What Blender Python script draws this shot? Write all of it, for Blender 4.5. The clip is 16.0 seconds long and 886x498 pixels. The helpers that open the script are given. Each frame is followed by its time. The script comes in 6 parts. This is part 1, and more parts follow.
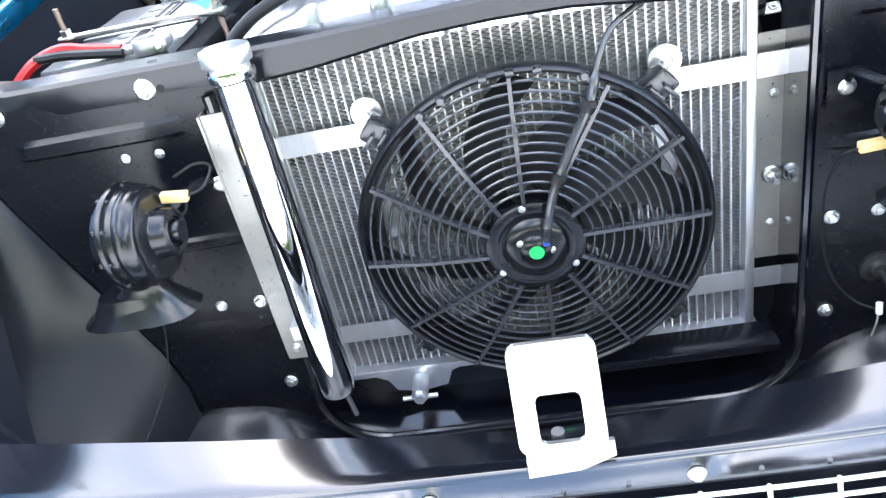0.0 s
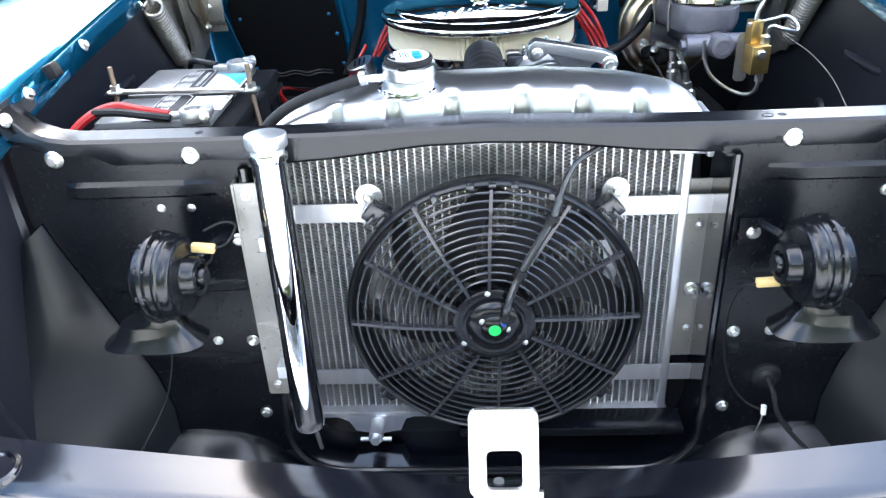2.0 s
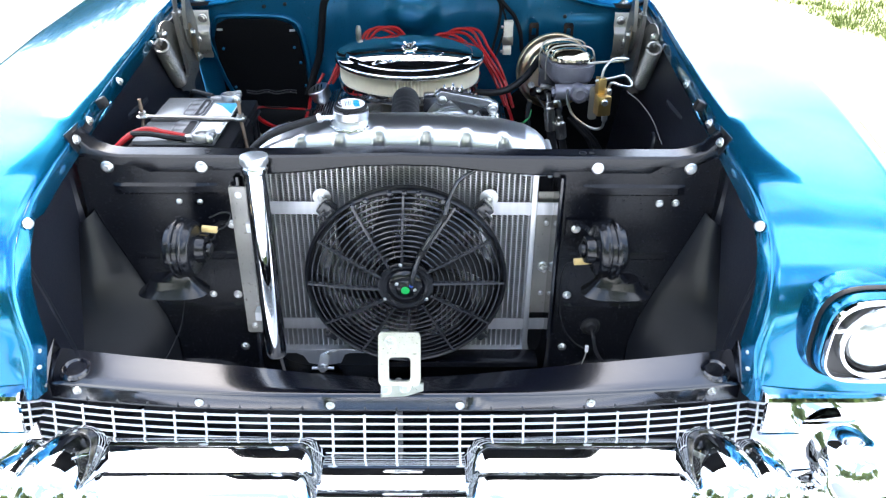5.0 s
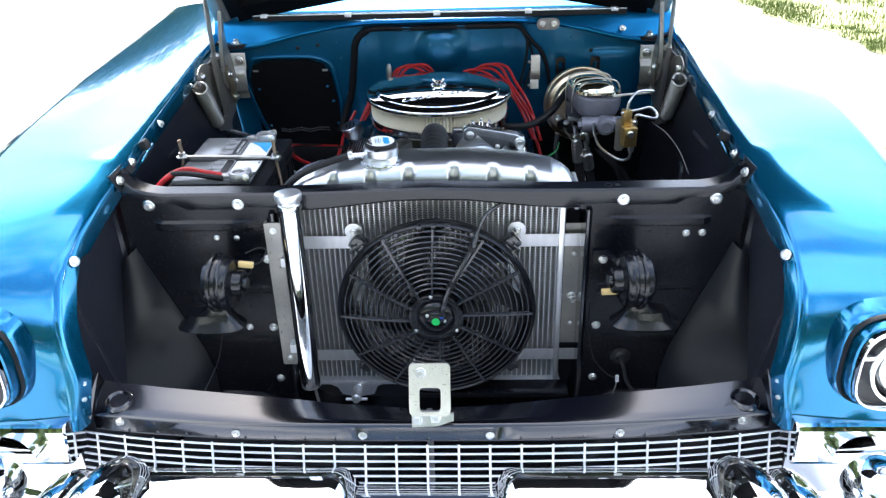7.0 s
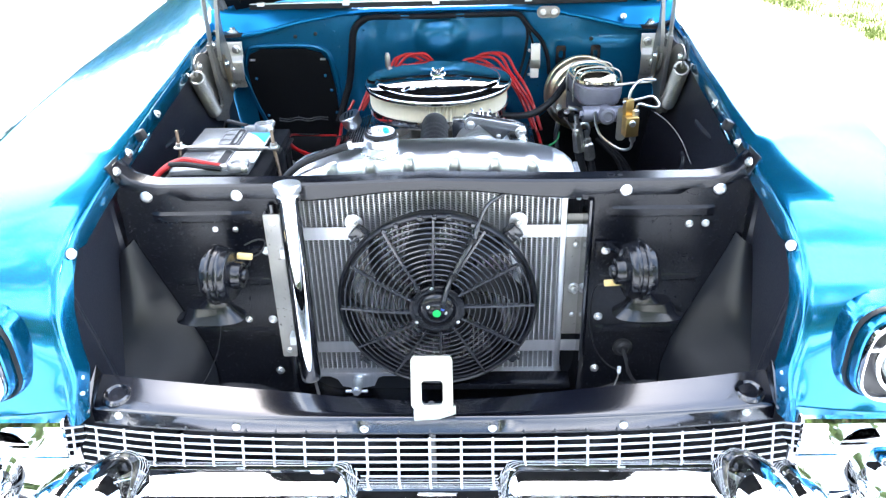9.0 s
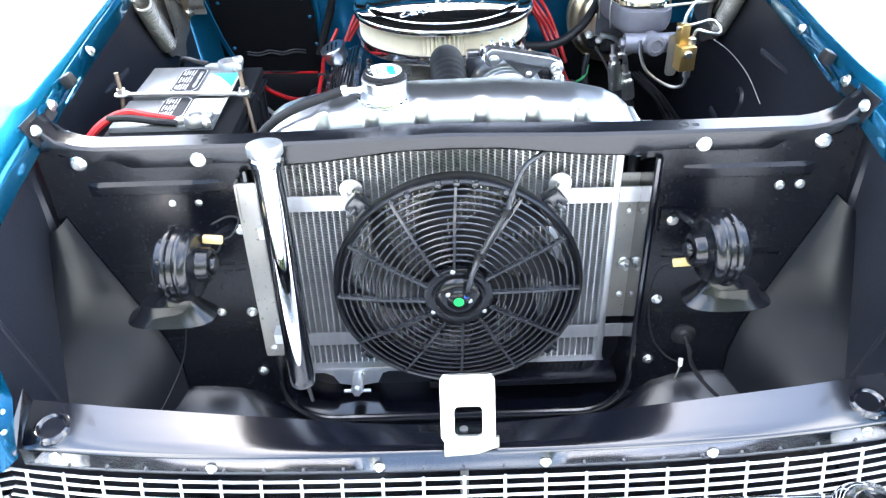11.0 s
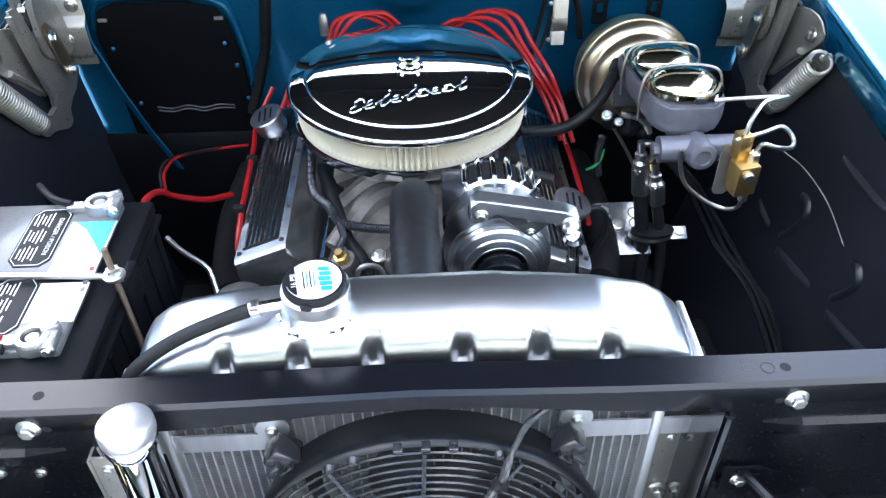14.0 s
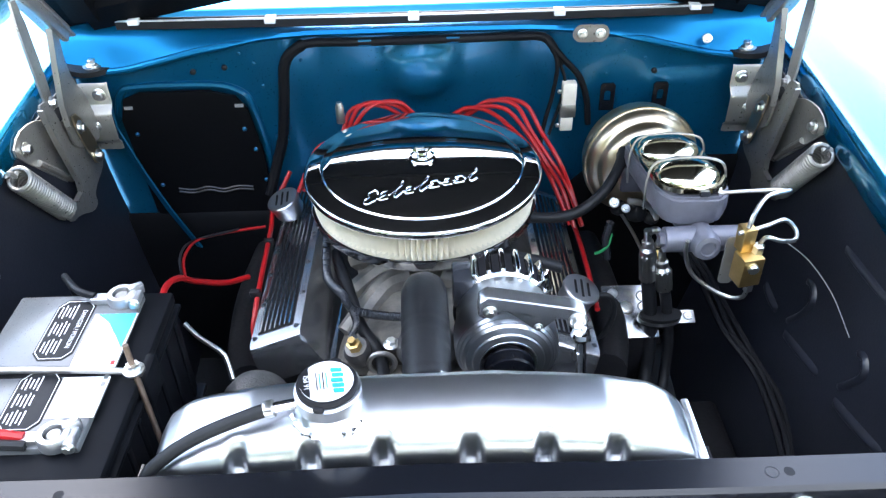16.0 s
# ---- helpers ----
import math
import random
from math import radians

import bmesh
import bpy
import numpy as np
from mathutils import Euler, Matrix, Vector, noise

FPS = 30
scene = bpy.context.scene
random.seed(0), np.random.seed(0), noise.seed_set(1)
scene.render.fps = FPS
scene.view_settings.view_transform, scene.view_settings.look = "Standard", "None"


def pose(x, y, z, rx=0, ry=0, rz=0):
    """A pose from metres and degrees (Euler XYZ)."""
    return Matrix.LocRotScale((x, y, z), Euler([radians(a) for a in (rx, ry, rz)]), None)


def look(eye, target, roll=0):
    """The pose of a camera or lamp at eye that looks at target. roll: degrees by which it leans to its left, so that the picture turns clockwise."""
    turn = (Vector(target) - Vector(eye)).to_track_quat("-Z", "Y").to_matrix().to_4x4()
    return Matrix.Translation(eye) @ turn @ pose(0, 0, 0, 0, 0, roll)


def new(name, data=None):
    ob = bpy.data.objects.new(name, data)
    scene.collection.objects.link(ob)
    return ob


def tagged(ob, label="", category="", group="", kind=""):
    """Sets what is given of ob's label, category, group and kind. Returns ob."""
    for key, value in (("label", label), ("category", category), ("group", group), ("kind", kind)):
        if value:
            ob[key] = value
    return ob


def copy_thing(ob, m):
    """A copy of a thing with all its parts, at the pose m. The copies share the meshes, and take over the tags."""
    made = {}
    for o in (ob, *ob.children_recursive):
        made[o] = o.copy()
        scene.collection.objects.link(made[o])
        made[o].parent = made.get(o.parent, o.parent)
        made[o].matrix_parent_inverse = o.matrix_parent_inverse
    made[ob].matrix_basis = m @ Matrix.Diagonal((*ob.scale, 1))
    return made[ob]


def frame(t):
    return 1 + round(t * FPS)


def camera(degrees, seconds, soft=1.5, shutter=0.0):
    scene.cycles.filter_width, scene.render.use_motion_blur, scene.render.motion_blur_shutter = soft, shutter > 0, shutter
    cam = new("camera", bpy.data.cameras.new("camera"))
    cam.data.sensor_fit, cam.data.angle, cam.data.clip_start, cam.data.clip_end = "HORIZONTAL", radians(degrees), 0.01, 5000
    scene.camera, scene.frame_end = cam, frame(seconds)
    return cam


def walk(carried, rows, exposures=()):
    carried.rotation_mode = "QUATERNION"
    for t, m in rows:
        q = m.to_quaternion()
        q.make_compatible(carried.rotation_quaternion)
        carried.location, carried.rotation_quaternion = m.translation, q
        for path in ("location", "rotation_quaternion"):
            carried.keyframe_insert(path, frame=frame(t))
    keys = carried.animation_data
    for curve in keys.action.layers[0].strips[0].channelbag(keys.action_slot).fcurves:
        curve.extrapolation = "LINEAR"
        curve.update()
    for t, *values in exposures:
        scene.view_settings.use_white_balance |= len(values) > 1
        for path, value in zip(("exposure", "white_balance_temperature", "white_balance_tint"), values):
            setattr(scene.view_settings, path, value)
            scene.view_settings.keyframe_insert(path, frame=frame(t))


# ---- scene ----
cam = camera(58.8, 16.0, soft=1.3)
PATH = [
    (0, (0.017, -0.778, 1.162), (-0.238, 0.908, 0.117), -13.1),
    (0.5, (-0.005, -0.837, 1.225), (-0.24, 0.869, 0.209), -12.2),
    (1, (-0.01, -0.862, 1.251), (-0.241, 0.86, 0.259), -11.7),
    (1.5, (-0.02, -0.876, 1.283), (-0.205, 0.864, 0.315), -7.9),
    (2, (-0.01, -0.915, 1.296), (-0.106, 0.832, 0.327), -2.9),
    (2.5, (0.007, -0.957, 1.326), (-0.123, 0.804, 0.388), -5.4),
    (3, (-0.033, -1.062, 1.363), (-0.055, 0.733, 0.481), -1.7),
    (3.5, (-0.041, -1.215, 1.429), (-0.096, 0.567, 0.522), -2.2),
    (4, (0.008, -1.278, 1.496), (0.027, 0.459, 0.505), 1.0),
    (4.2, (0.033, -1.304, 1.512), (0.086, 0.424, 0.507), 1.4),
    (6.3, (0.082, -1.401, 1.565), (0.026, 0.354, 0.609), -1.4),
    (6.5, (0.08, -1.404, 1.563), (0.026, 0.363, 0.627), -1.4),
    (7, (0.084, -1.398, 1.57), (0.011, 0.368, 0.635), -1.7),
    (7.5, (0.09, -1.398, 1.57), (0.008, 0.371, 0.639), -2.1),
    (8, (0.081, -1.393, 1.572), (0.001, 0.372, 0.635), -2.2),
    (8.5, (0.074, -1.388, 1.57), (0.003, 0.373, 0.623), -2.0),
    (9, (0.074, -1.383, 1.566), (0.01, 0.371, 0.607), -1.7),
    (9.2, (0.078, -1.381, 1.566), (0.012, 0.372, 0.605), -1.8),
    (11.3, (-0.025, -0.948, 1.46), (-0.018, 0.687, 0.308), -1.7),
    (11.5, (-0.005, -0.882, 1.469), (-0.009, 0.742, 0.302), -1.9),
    (12, (0.051, -0.754, 1.496), (0.013, 0.888, 0.354), -1.0),
    (12.5, (0.031, -0.643, 1.505), (-0.006, 0.955, 0.302), -1.9),
    (13, (-0.02, -0.544, 1.497), (0.032, 1.0, 0.227), -1.2),
    (13.5, (-0.019, -0.497, 1.523), (0.024, 1.039, 0.243), -0.3),
    (14, (0.012, -0.469, 1.555), (0.061, 1.056, 0.262), -0.8),
    (14.5, (0.04, -0.451, 1.589), (0.101, 1.117, 0.349), -1.1),
    (15, (0.048, -0.448, 1.61), (0.09, 1.15, 0.408), -1.7),
    (15.5, (0.038, -0.452, 1.617), (0.068, 1.159, 0.432), -1.6),
    (16, (0.019, -0.457, 1.616), (0.035, 1.15, 0.425), -1.4),
]
EXPOSURES = [(0.0, 3.57, 6750, 10), (1.0, 3.42, 6750, 10), (2.0, 3.12, 6750, 10), (4.0, 2.87, 6650, 10), (7.0, 2.17, 6600, 10), (8.0, 2.27, 6600, 10), (8.5, 3.12, 6600, 10), (9.0, 3.29, 6600, 10), (11.5, 3.62, 6750, 10), (12.0, 3.52, 6750, 10), (12.5, 3.09, 6750, 10), (13.0, 2.99, 6750, 10), (16.0, 3.12, 6600, 10)]

walk(cam, [(t, look(eye, target, roll)) for t, eye, target, roll in PATH], EXPOSURES)

# ---- world and sun ----
SUN_FROM = Vector((-0.08, 0.575, 0.74)).normalized()
world = bpy.data.worlds.new("sky")
scene.world = world
world.use_nodes = True
wn = world.node_tree
sky = wn.nodes.new("ShaderNodeTexSky")
sky.sky_type, sky.sun_disc = "NISHITA", False
sky.sun_elevation = math.asin(SUN_FROM.z)
sky.sun_rotation = math.atan2(SUN_FROM.x, SUN_FROM.y)
sky.air_density, sky.dust_density, sky.ozone_density = 1.15, 1.3, 1.0
# thin broken cloud over the whole sky
cloud = wn.nodes.new("ShaderNodeTexNoise")
cloud.inputs["Scale"].default_value, cloud.inputs["Detail"].default_value, cloud.inputs["Distortion"].default_value = 3.2, 7, 0.6
cover = wn.nodes.new("ShaderNodeMapRange")
cover.inputs[1].default_value, cover.inputs[2].default_value = 0.44, 0.62
cover.inputs[3].default_value, cover.inputs[4].default_value = 0.0, 0.65
veil = wn.nodes.new("ShaderNodeMix")
veil.data_type = "RGBA"
veil.inputs[7].default_value = (9.0, 9.2, 9.6, 1)
wn.links.new(cloud.outputs[0], cover.inputs[0])
wn.links.new(cover.outputs[0], veil.inputs[0])
wn.links.new(sky.outputs[0], veil.inputs[6])
wn.links.new(veil.outputs[2], wn.nodes["Background"].inputs[0])
wn.nodes["Background"].inputs[1].default_value = 0.15
sun = new("sun", bpy.data.lights.new("sun", "SUN"))
sun.data.energy, sun.data.angle, sun.data.color = 3.6, radians(4.0), (1.0, 0.98, 0.95)
sun.matrix_world = look(SUN_FROM * 20, (0, 0, 0))


# ---- materials ----
def material(name, color, rough=0.5, metal=0.0, coat=0.0, vary=0.15, scale=30.0, bump=0.0, bump_scale=200.0, rough_vary=0.1, color2=None, per_object=0.0, stretch=None, spec=0.5, coat_rough=0.03):
    m = bpy.data.materials.new(name)
    m.use_nodes = True
    n, l = m.node_tree.nodes, m.node_tree.links
    b = n["Principled BSDF"]
    b.inputs["Roughness"].default_value = rough
    b.inputs["Metallic"].default_value = metal
    b.inputs["Specular IOR Level"].default_value = spec
    b.inputs["Coat Weight"].default_value = coat
    b.inputs["Coat Roughness"].default_value = coat_rough
    pos = n.new("ShaderNodeNewGeometry").outputs["Position"]
    if stretch:
        mp = n.new("ShaderNodeMapping")
        mp.inputs["Scale"].default_value = stretch
        l.new(pos, mp.inputs[0])
        pos = mp.outputs[0]
    big = n.new("ShaderNodeTexNoise")
    big.inputs["Scale"].default_value, big.inputs["Detail"].default_value = scale, 4
    l.new(pos, big.inputs["Vector"])
    fine = n.new("ShaderNodeTexNoise")
    fine.inputs["Scale"].default_value, fine.inputs["Detail"].default_value = bump_scale, 3
    l.new(pos, fine.inputs["Vector"])
    mix = n.new("ShaderNodeMix")
    mix.data_type = "RGBA"
    c2 = color2 or [min(1.0, c * (1 + 2 * vary)) for c in color]
    mix.inputs[6].default_value = (*[c * (1 - vary) for c in color], 1)
    mix.inputs[7].default_value = (*c2, 1)
    fac = big.outputs[0]
    if per_object:
        info = n.new("ShaderNodeObjectInfo")
        add = n.new("ShaderNodeMath")
        add.operation = "MULTIPLY_ADD"
        l.new(info.outputs["Random"], add.inputs[0])
        add.inputs[1].default_value = per_object
        l.new(fac, add.inputs[2])
        fac = add.outputs[0]
    l.new(fac, mix.inputs[0])
    l.new(mix.outputs[2], b.inputs["Base Color"])
    if rough_vary:
        mr = n.new("ShaderNodeMapRange")
        mr.inputs[1].default_value, mr.inputs[2].default_value = 0.3, 0.7
        mr.inputs[3].default_value, mr.inputs[4].default_value = max(0.01, rough * (1 - rough_vary)), min(1, rough * (1 + rough_vary))
        l.new(fine.outputs[0], mr.inputs[0])
        l.new(mr.outputs[0], b.inputs["Roughness"])
    if bump:
        bp = n.new("ShaderNodeBump")
        bp.inputs["Strength"].default_value, bp.inputs["Distance"].default_value = bump, 0.002
        l.new(fine.outputs[0], bp.inputs["Height"])
        l.new(bp.outputs[0], b.inputs["Normal"])
    return m


BLACK = material("black_paint", (0.0038, 0.0044, 0.0066), 0.25, vary=0.3, scale=9, rough_vary=0.12, spec=0.3)
BARBLACK = material("smooth_black_enamel", (0.0032, 0.0038, 0.0058), 0.23, vary=0.3, scale=9, rough_vary=0.12)
SKIRTBLACK = material("dusty_underseal", (0.0145, 0.0162, 0.023), 0.35, vary=0.35, scale=9, bump=0.08, bump_scale=240, rough_vary=0.15)
SATIN = material("satin_black_paint", (0.0055, 0.0063, 0.0090), 0.36, vary=0.35, scale=7, bump=0.02, bump_scale=500, rough_vary=0.15)
GLOSS = material("gloss_black_paint", (0.0016, 0.0021, 0.0042), 0.15, coat=1.0, coat_rough=0.10, spec=0.5, vary=0.3, scale=8, bump=0.006, bump_scale=300)
DUSTY = material("dusty_black_steel", (0.007, 0.007, 0.008), 0.6, vary=0.5, scale=16, bump=0.25, bump_scale=160, spec=0.2)
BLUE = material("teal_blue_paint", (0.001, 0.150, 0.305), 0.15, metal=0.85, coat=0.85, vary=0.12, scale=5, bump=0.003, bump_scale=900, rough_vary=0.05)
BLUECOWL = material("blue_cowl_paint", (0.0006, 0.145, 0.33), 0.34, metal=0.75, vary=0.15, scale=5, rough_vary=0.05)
# the body blue again, darkened: the firewall's shade is in the colour
BLUESHADE = material("shaded_blue_paint", (0.0005, 0.094, 0.198), 0.30, metal=0.6, coat=0.25, coat_rough=0.10, vary=0.2, scale=6, bump=0.05, bump_scale=300)
CHROME = material("chrome", (0.86, 0.87, 0.88), 0.035, 1.0, vary=0.02, scale=20, rough_vary=0.3)
TANKALU = material("satin_polished_aluminium", (0.57, 0.585, 0.61), 0.31, 1.0, vary=0.05, scale=25, bump=0.0008, bump_scale=60, rough_vary=0.05)
POLISHED = material("polished_aluminium", (0.80, 0.81, 0.83), 0.17, 1.0, vary=0.06, scale=45, bump=0.004, bump_scale=120, rough_vary=0.12)
COVERALU = material("dark_polished_aluminium", (0.42, 0.43, 0.45), 0.22, 0.9, vary=0.08, scale=45, rough_vary=0.08)
GRILLEALU = material("bright_anodised_aluminium", (0.86, 0.87, 0.88), 0.40, 0.5, vary=0.06, scale=30)
ALU = material("brushed_aluminium", (0.74, 0.75, 0.77), 0.36, 0.9, vary=0.12, scale=60, bump=0.08, bump_scale=500, rough_vary=0.2, stretch=(1, 1, 0.06))
# same aluminium as the tubes; shade inside the core is put into this colour
SHADEFIN = material("shaded_fin_aluminium", (0.40, 0.405, 0.41), 0.5, 0.6, vary=0.2, scale=40, rough_vary=0.2)
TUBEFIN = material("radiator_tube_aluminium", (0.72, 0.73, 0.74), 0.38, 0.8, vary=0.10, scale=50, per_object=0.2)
GRIME = material("grimy_castings", (0.13, 0.12, 0.108), 0.5, 0.4, vary=0.5, scale=34, bump=0.4, bump_scale=220, color2=(0.34, 0.31, 0.27))
CAST = material("cast_aluminium", (0.18, 0.175, 0.17), 0.48, 0.85, vary=0.35, scale=40, bump=0.5, bump_scale=260)
ZINC = material("zinc_plated_steel", (0.62, 0.62, 0.60), 0.30, 1.0, vary=0.12, scale=60, bump=0.05, bump_scale=300, per_object=0.3)
STEEL = material("bare_steel", (0.36, 0.35, 0.33), 0.42, 1.0, vary=0.25, scale=40, bump=0.15, bump_scale=200)
HINGE = material("galvanised_hinge_steel", (0.25, 0.255, 0.26), 0.38, 0.7, vary=0.3, scale=11, bump=0.10, bump_scale=160, color2=(0.50, 0.475, 0.42), rough_vary=0.3)
GOLD = material("yellow_zinc_plate", (0.78, 0.58, 0.32), 0.315, 1.0, vary=0.12, scale=14, color2=(0.82, 0.74, 0.60), rough_vary=0.05)
LIDGOLD = material("bright_yellow_zinc", (0.80, 0.74, 0.56), 0.13, 1.0, vary=0.10, scale=18, rough_vary=0.2)
BRASS = material("brass", (0.58, 0.40, 0.16), 0.40, 1.0, vary=0.15, scale=60)
COPPER = material("brass_threaded_rod", (0.26, 0.19, 0.14), 0.45, 0.9, vary=0.2, scale=90, bump=0.6, bump_scale=900)
GREYCAST = material("grey_painted_casting", (0.155, 0.155, 0.185), 0.38, 0.35, vary=0.2, scale=50, bump=0.2, bump_scale=350)
HOODBLACK = material("matt_black_undercoat", (0.0022, 0.0024, 0.0032), 0.6, vary=0.3, scale=6, spec=0.1)
PLASTIC = material("black_fan_plastic", (0.026, 0.028, 0.033), 0.22, coat=0.5, vary=0.3, scale=25, bump=0.08, bump_scale=700)
TAPE = material("black_cloth_tape", (0.0035, 0.0038, 0.0050), 0.55, vary=0.5, scale=60, bump=0.2, bump_scale=400, spec=0.15)
RUBBER = material("black_rubber", (0.010, 0.0105, 0.012), 0.46, vary=0.35, scale=40, bump=0.2, bump_scale=500, spec=0.25)
LEAD = material("cast_lead_alloy", (0.50, 0.50, 0.51), 0.34, 0.85, vary=0.2, scale=60, bump=0.3, bump_scale=300)
CASE = material("battery_case_plastic", (0.005, 0.0055, 0.007), 0.5, vary=0.3, scale=30, bump=0.1, bump_scale=500, spec=0.1)
GREYTOP = material("grey_battery_lid_plastic", (0.13, 0.133, 0.135), 0.30, coat=0.35, vary=0.12, scale=30, bump=0.1, bump_scale=500)
WHITE = material("white_label", (0.78, 0.78, 0.78), 0.35, vary=0.03, scale=30)
CYAN = material("blue_label_print", (0.02, 0.30, 0.55), 0.35, vary=0.15, scale=40)
DARKLABEL = material("black_label", (0.010, 0.010, 0.012), 0.5, vary=0.2, scale=50, spec=0.2)
PAPER = material("cream_filter_paper", (0.85, 0.79, 0.65), 0.75, vary=0.06, scale=60, bump=0.4, bump_scale=900)
RED = material("red_cable", (0.33, 0.007, 0.009), 0.38, vary=0.15, scale=60)
CREAM = material("cream_connector", (0.64, 0.47, 0.20), 0.45, vary=0.12, scale=90)
CERAMIC = material("white_ceramic", (0.72, 0.66, 0.56), 0.6, vary=0.08, scale=80, bump=0.2, bump_scale=500)
GREEN = material("green_sticker", (0.01, 0.55, 0.12), 0.35, vary=0.15, scale=120)
GREENWIRE = material("green_wire", (0.03, 0.30, 0.10), 0.4)
BLUEWIRE = material("blue_wire", (0.03, 0.10, 0.45), 0.4)
LENS = material("headlight_glass", (0.75, 0.78, 0.78), 0.12, 0.6, coat=1.0, vary=0.15, scale=60, bump=0.3, bump_scale=120)
CONCRETE = material("pale_concrete", (0.38, 0.40, 0.43), 0.85, vary=0.12, scale=1.2, bump=0.3, bump_scale=60)
LEAF = material("green_leaves", (0.035, 0.075, 0.018), 0.5, vary=0.4, scale=0.6, color2=(0.09, 0.14, 0.03))
BARK = material("bark", (0.10, 0.075, 0.05), 0.9, vary=0.3, scale=8, bump=0.6, bump_scale=25)
GRASS = material("dry_grass", (0.07, 0.12, 0.015), 0.8, vary=0.4, scale=2.6, color2=(0.16, 0.20, 0.04))
LAWN = material("bleached_turf", (0.36, 0.35, 0.20), 0.9, vary=0.25, scale=3.0, bump=0.5, bump_scale=40, color2=(0.20, 0.24, 0.07))


# ---- mesh helpers ----
WORLD_OF = {}


def thing(name, at, label, category, group="", kind=""):
    ob = new(name)
    ob.empty_display_size = 0.05
    ob.location = at
    WORLD_OF[ob.name] = Matrix.Translation(at)
    return tagged(ob, label, category, group, kind)


def to_mesh(name, bm, mat, angle=35):
    bmesh.ops.recalc_face_normals(bm, faces=bm.faces)
    me = bpy.data.meshes.new(name)
    bm.to_mesh(me)
    bm.free()
    me.materials.append(mat)
    me.shade_smooth()
    me.set_sharp_from_angle(angle=radians(angle))
    return me


def part(name, bm, mat, parent=None, label="", angle=35, m=None):
    me = bm if isinstance(bm, bpy.types.Mesh) else to_mesh(name, bm, mat, angle)
    ob = new(name, me)
    w = m or Matrix.Identity(4)
    ob.matrix_basis = w
    WORLD_OF[ob.name] = w
    if parent:
        ob.parent = parent
        ob.matrix_parent_inverse = WORLD_OF[parent.name].inverted()
    if label:
        ob["label"] = label
    return ob


def single(name, bm, mat, label, category, group="", kind="", angle=35):
    return tagged(part(name, bm, mat, angle=angle), label, category, group, kind)


def B():
    return bmesh.new()


def frame_of(axis):
    z = Vector(axis).normalized()
    x = z.cross(Vector((0, 0, 1)) if abs(z.z) < 0.9 else Vector((0, 1, 0))).normalized()
    return Matrix((x, z.cross(x), z)).transposed()


def ring_faces(bm, rings, closed=True, cap=True):
    for a, b in zip(rings, rings[1:]):
        n = len(a)
        for i in range(n if closed else n - 1):
            j = (i + 1) % n
            bm.faces.new((a[i], a[j], b[j], b[i]))
    if cap and closed:
        bm.faces.new(rings[0][::-1])
        bm.faces.new(rings[-1])


def lathe(bm, prof, at, axis, n=32, cap=True):
    """prof: (radius, height) along the axis from at."""
    r3, at = frame_of(axis), Vector(at)
    rings = []
    for r, h in prof:
        rings.append([bm.verts.new(at + r3 @ Vector((r * math.cos(2 * math.pi * i / n), r * math.sin(2 * math.pi * i / n), h))) for i in range(n)])
    ring_faces(bm, rings, True, cap)
    return bm


def rod(bm, a, b, r, r2=None, n=14):
    a, b = Vector(a), Vector(b)
    return lathe(bm, [(r, 0), (r if r2 is None else r2, (b - a).length)], a, b - a, n)


def box(bm, c, s, rot=None, bev=0.0, seg=2):
    m = Matrix.Translation(c) @ (rot.to_4x4() if rot else Matrix.Identity(4)) @ Matrix.Diagonal((*s, 1))
    r = bmesh.ops.create_cube(bm, size=1, matrix=m)
    if bev:
        es = list({e for v in r["verts"] for e in v.link_edges})
        bmesh.ops.bevel(bm, geom=es, offset=bev, segments=seg, profile=0.5, affect="EDGES")
    return bm


def smooth_path(pts, k=6):
    p = [Vector(q) for q in pts]
    p = [2 * p[0] - p[1]] + p + [2 * p[-1] - p[-2]]
    out = []
    for i in range(1, len(p) - 2):
        for j in range(k):
            t = j / k
            a, b, c, d = p[i - 1 : i + 3]
            out.append(0.5 * (2 * b + (c - a) * t + (2 * a - 5 * b + 4 * c - d) * t * t + (3 * b - a - 3 * c + d) * t**3))
    return out + [p[-2]]


def tube(bm, pts, r, n=8, k=6, straight=False):
    """A round cable or hose along a smooth line; r may be a function of 0..1."""
    q = [Vector(p) for p in pts] if straight else smooth_path(pts, k)
    up, rings = None, []
    for i, p in enumerate(q):
        d = (q[min(i + 1, len(q) - 1)] - q[max(i - 1, 0)]).normalized()
        if up is None:
            up = d.orthogonal().normalized()
        up = (up - d * up.dot(d)).normalized()
        side = d.cross(up)
        rr = r(i / (len(q) - 1)) if callable(r) else r
        rings.append([bm.verts.new(p + rr * (math.cos(2 * math.pi * a / n) * up + math.sin(2 * math.pi * a / n) * side)) for a in range(n)])
    ring_faces(bm, rings)
    return bm


def sweep(bm, pts, section, up=(0, 0, 1), closed=False):
    """A flat section (side, height) swept along points."""
    q, rings = [Vector(p) for p in pts], []
    for i, p in enumerate(q):
        d = (q[(i + 1) % len(q)] - q[i - 1]) if closed else (q[min(i + 1, len(q) - 1)] - q[max(i - 1, 0)])
        d.normalize()
        side = d.cross(Vector(up)).normalized()
        u = side.cross(d)
        rings.append([bm.verts.new(p + a * side + b * u) for a, b in section])
    if closed:
        rings.append(rings[0])
    ring_faces(bm, rings, True, not closed)
    return bm


def sheet(bm, rows, thick=0.002):
    """A curved sheet of metal through rows of points, with thickness."""
    g = [[bm.verts.new(p) for p in row] for row in rows]
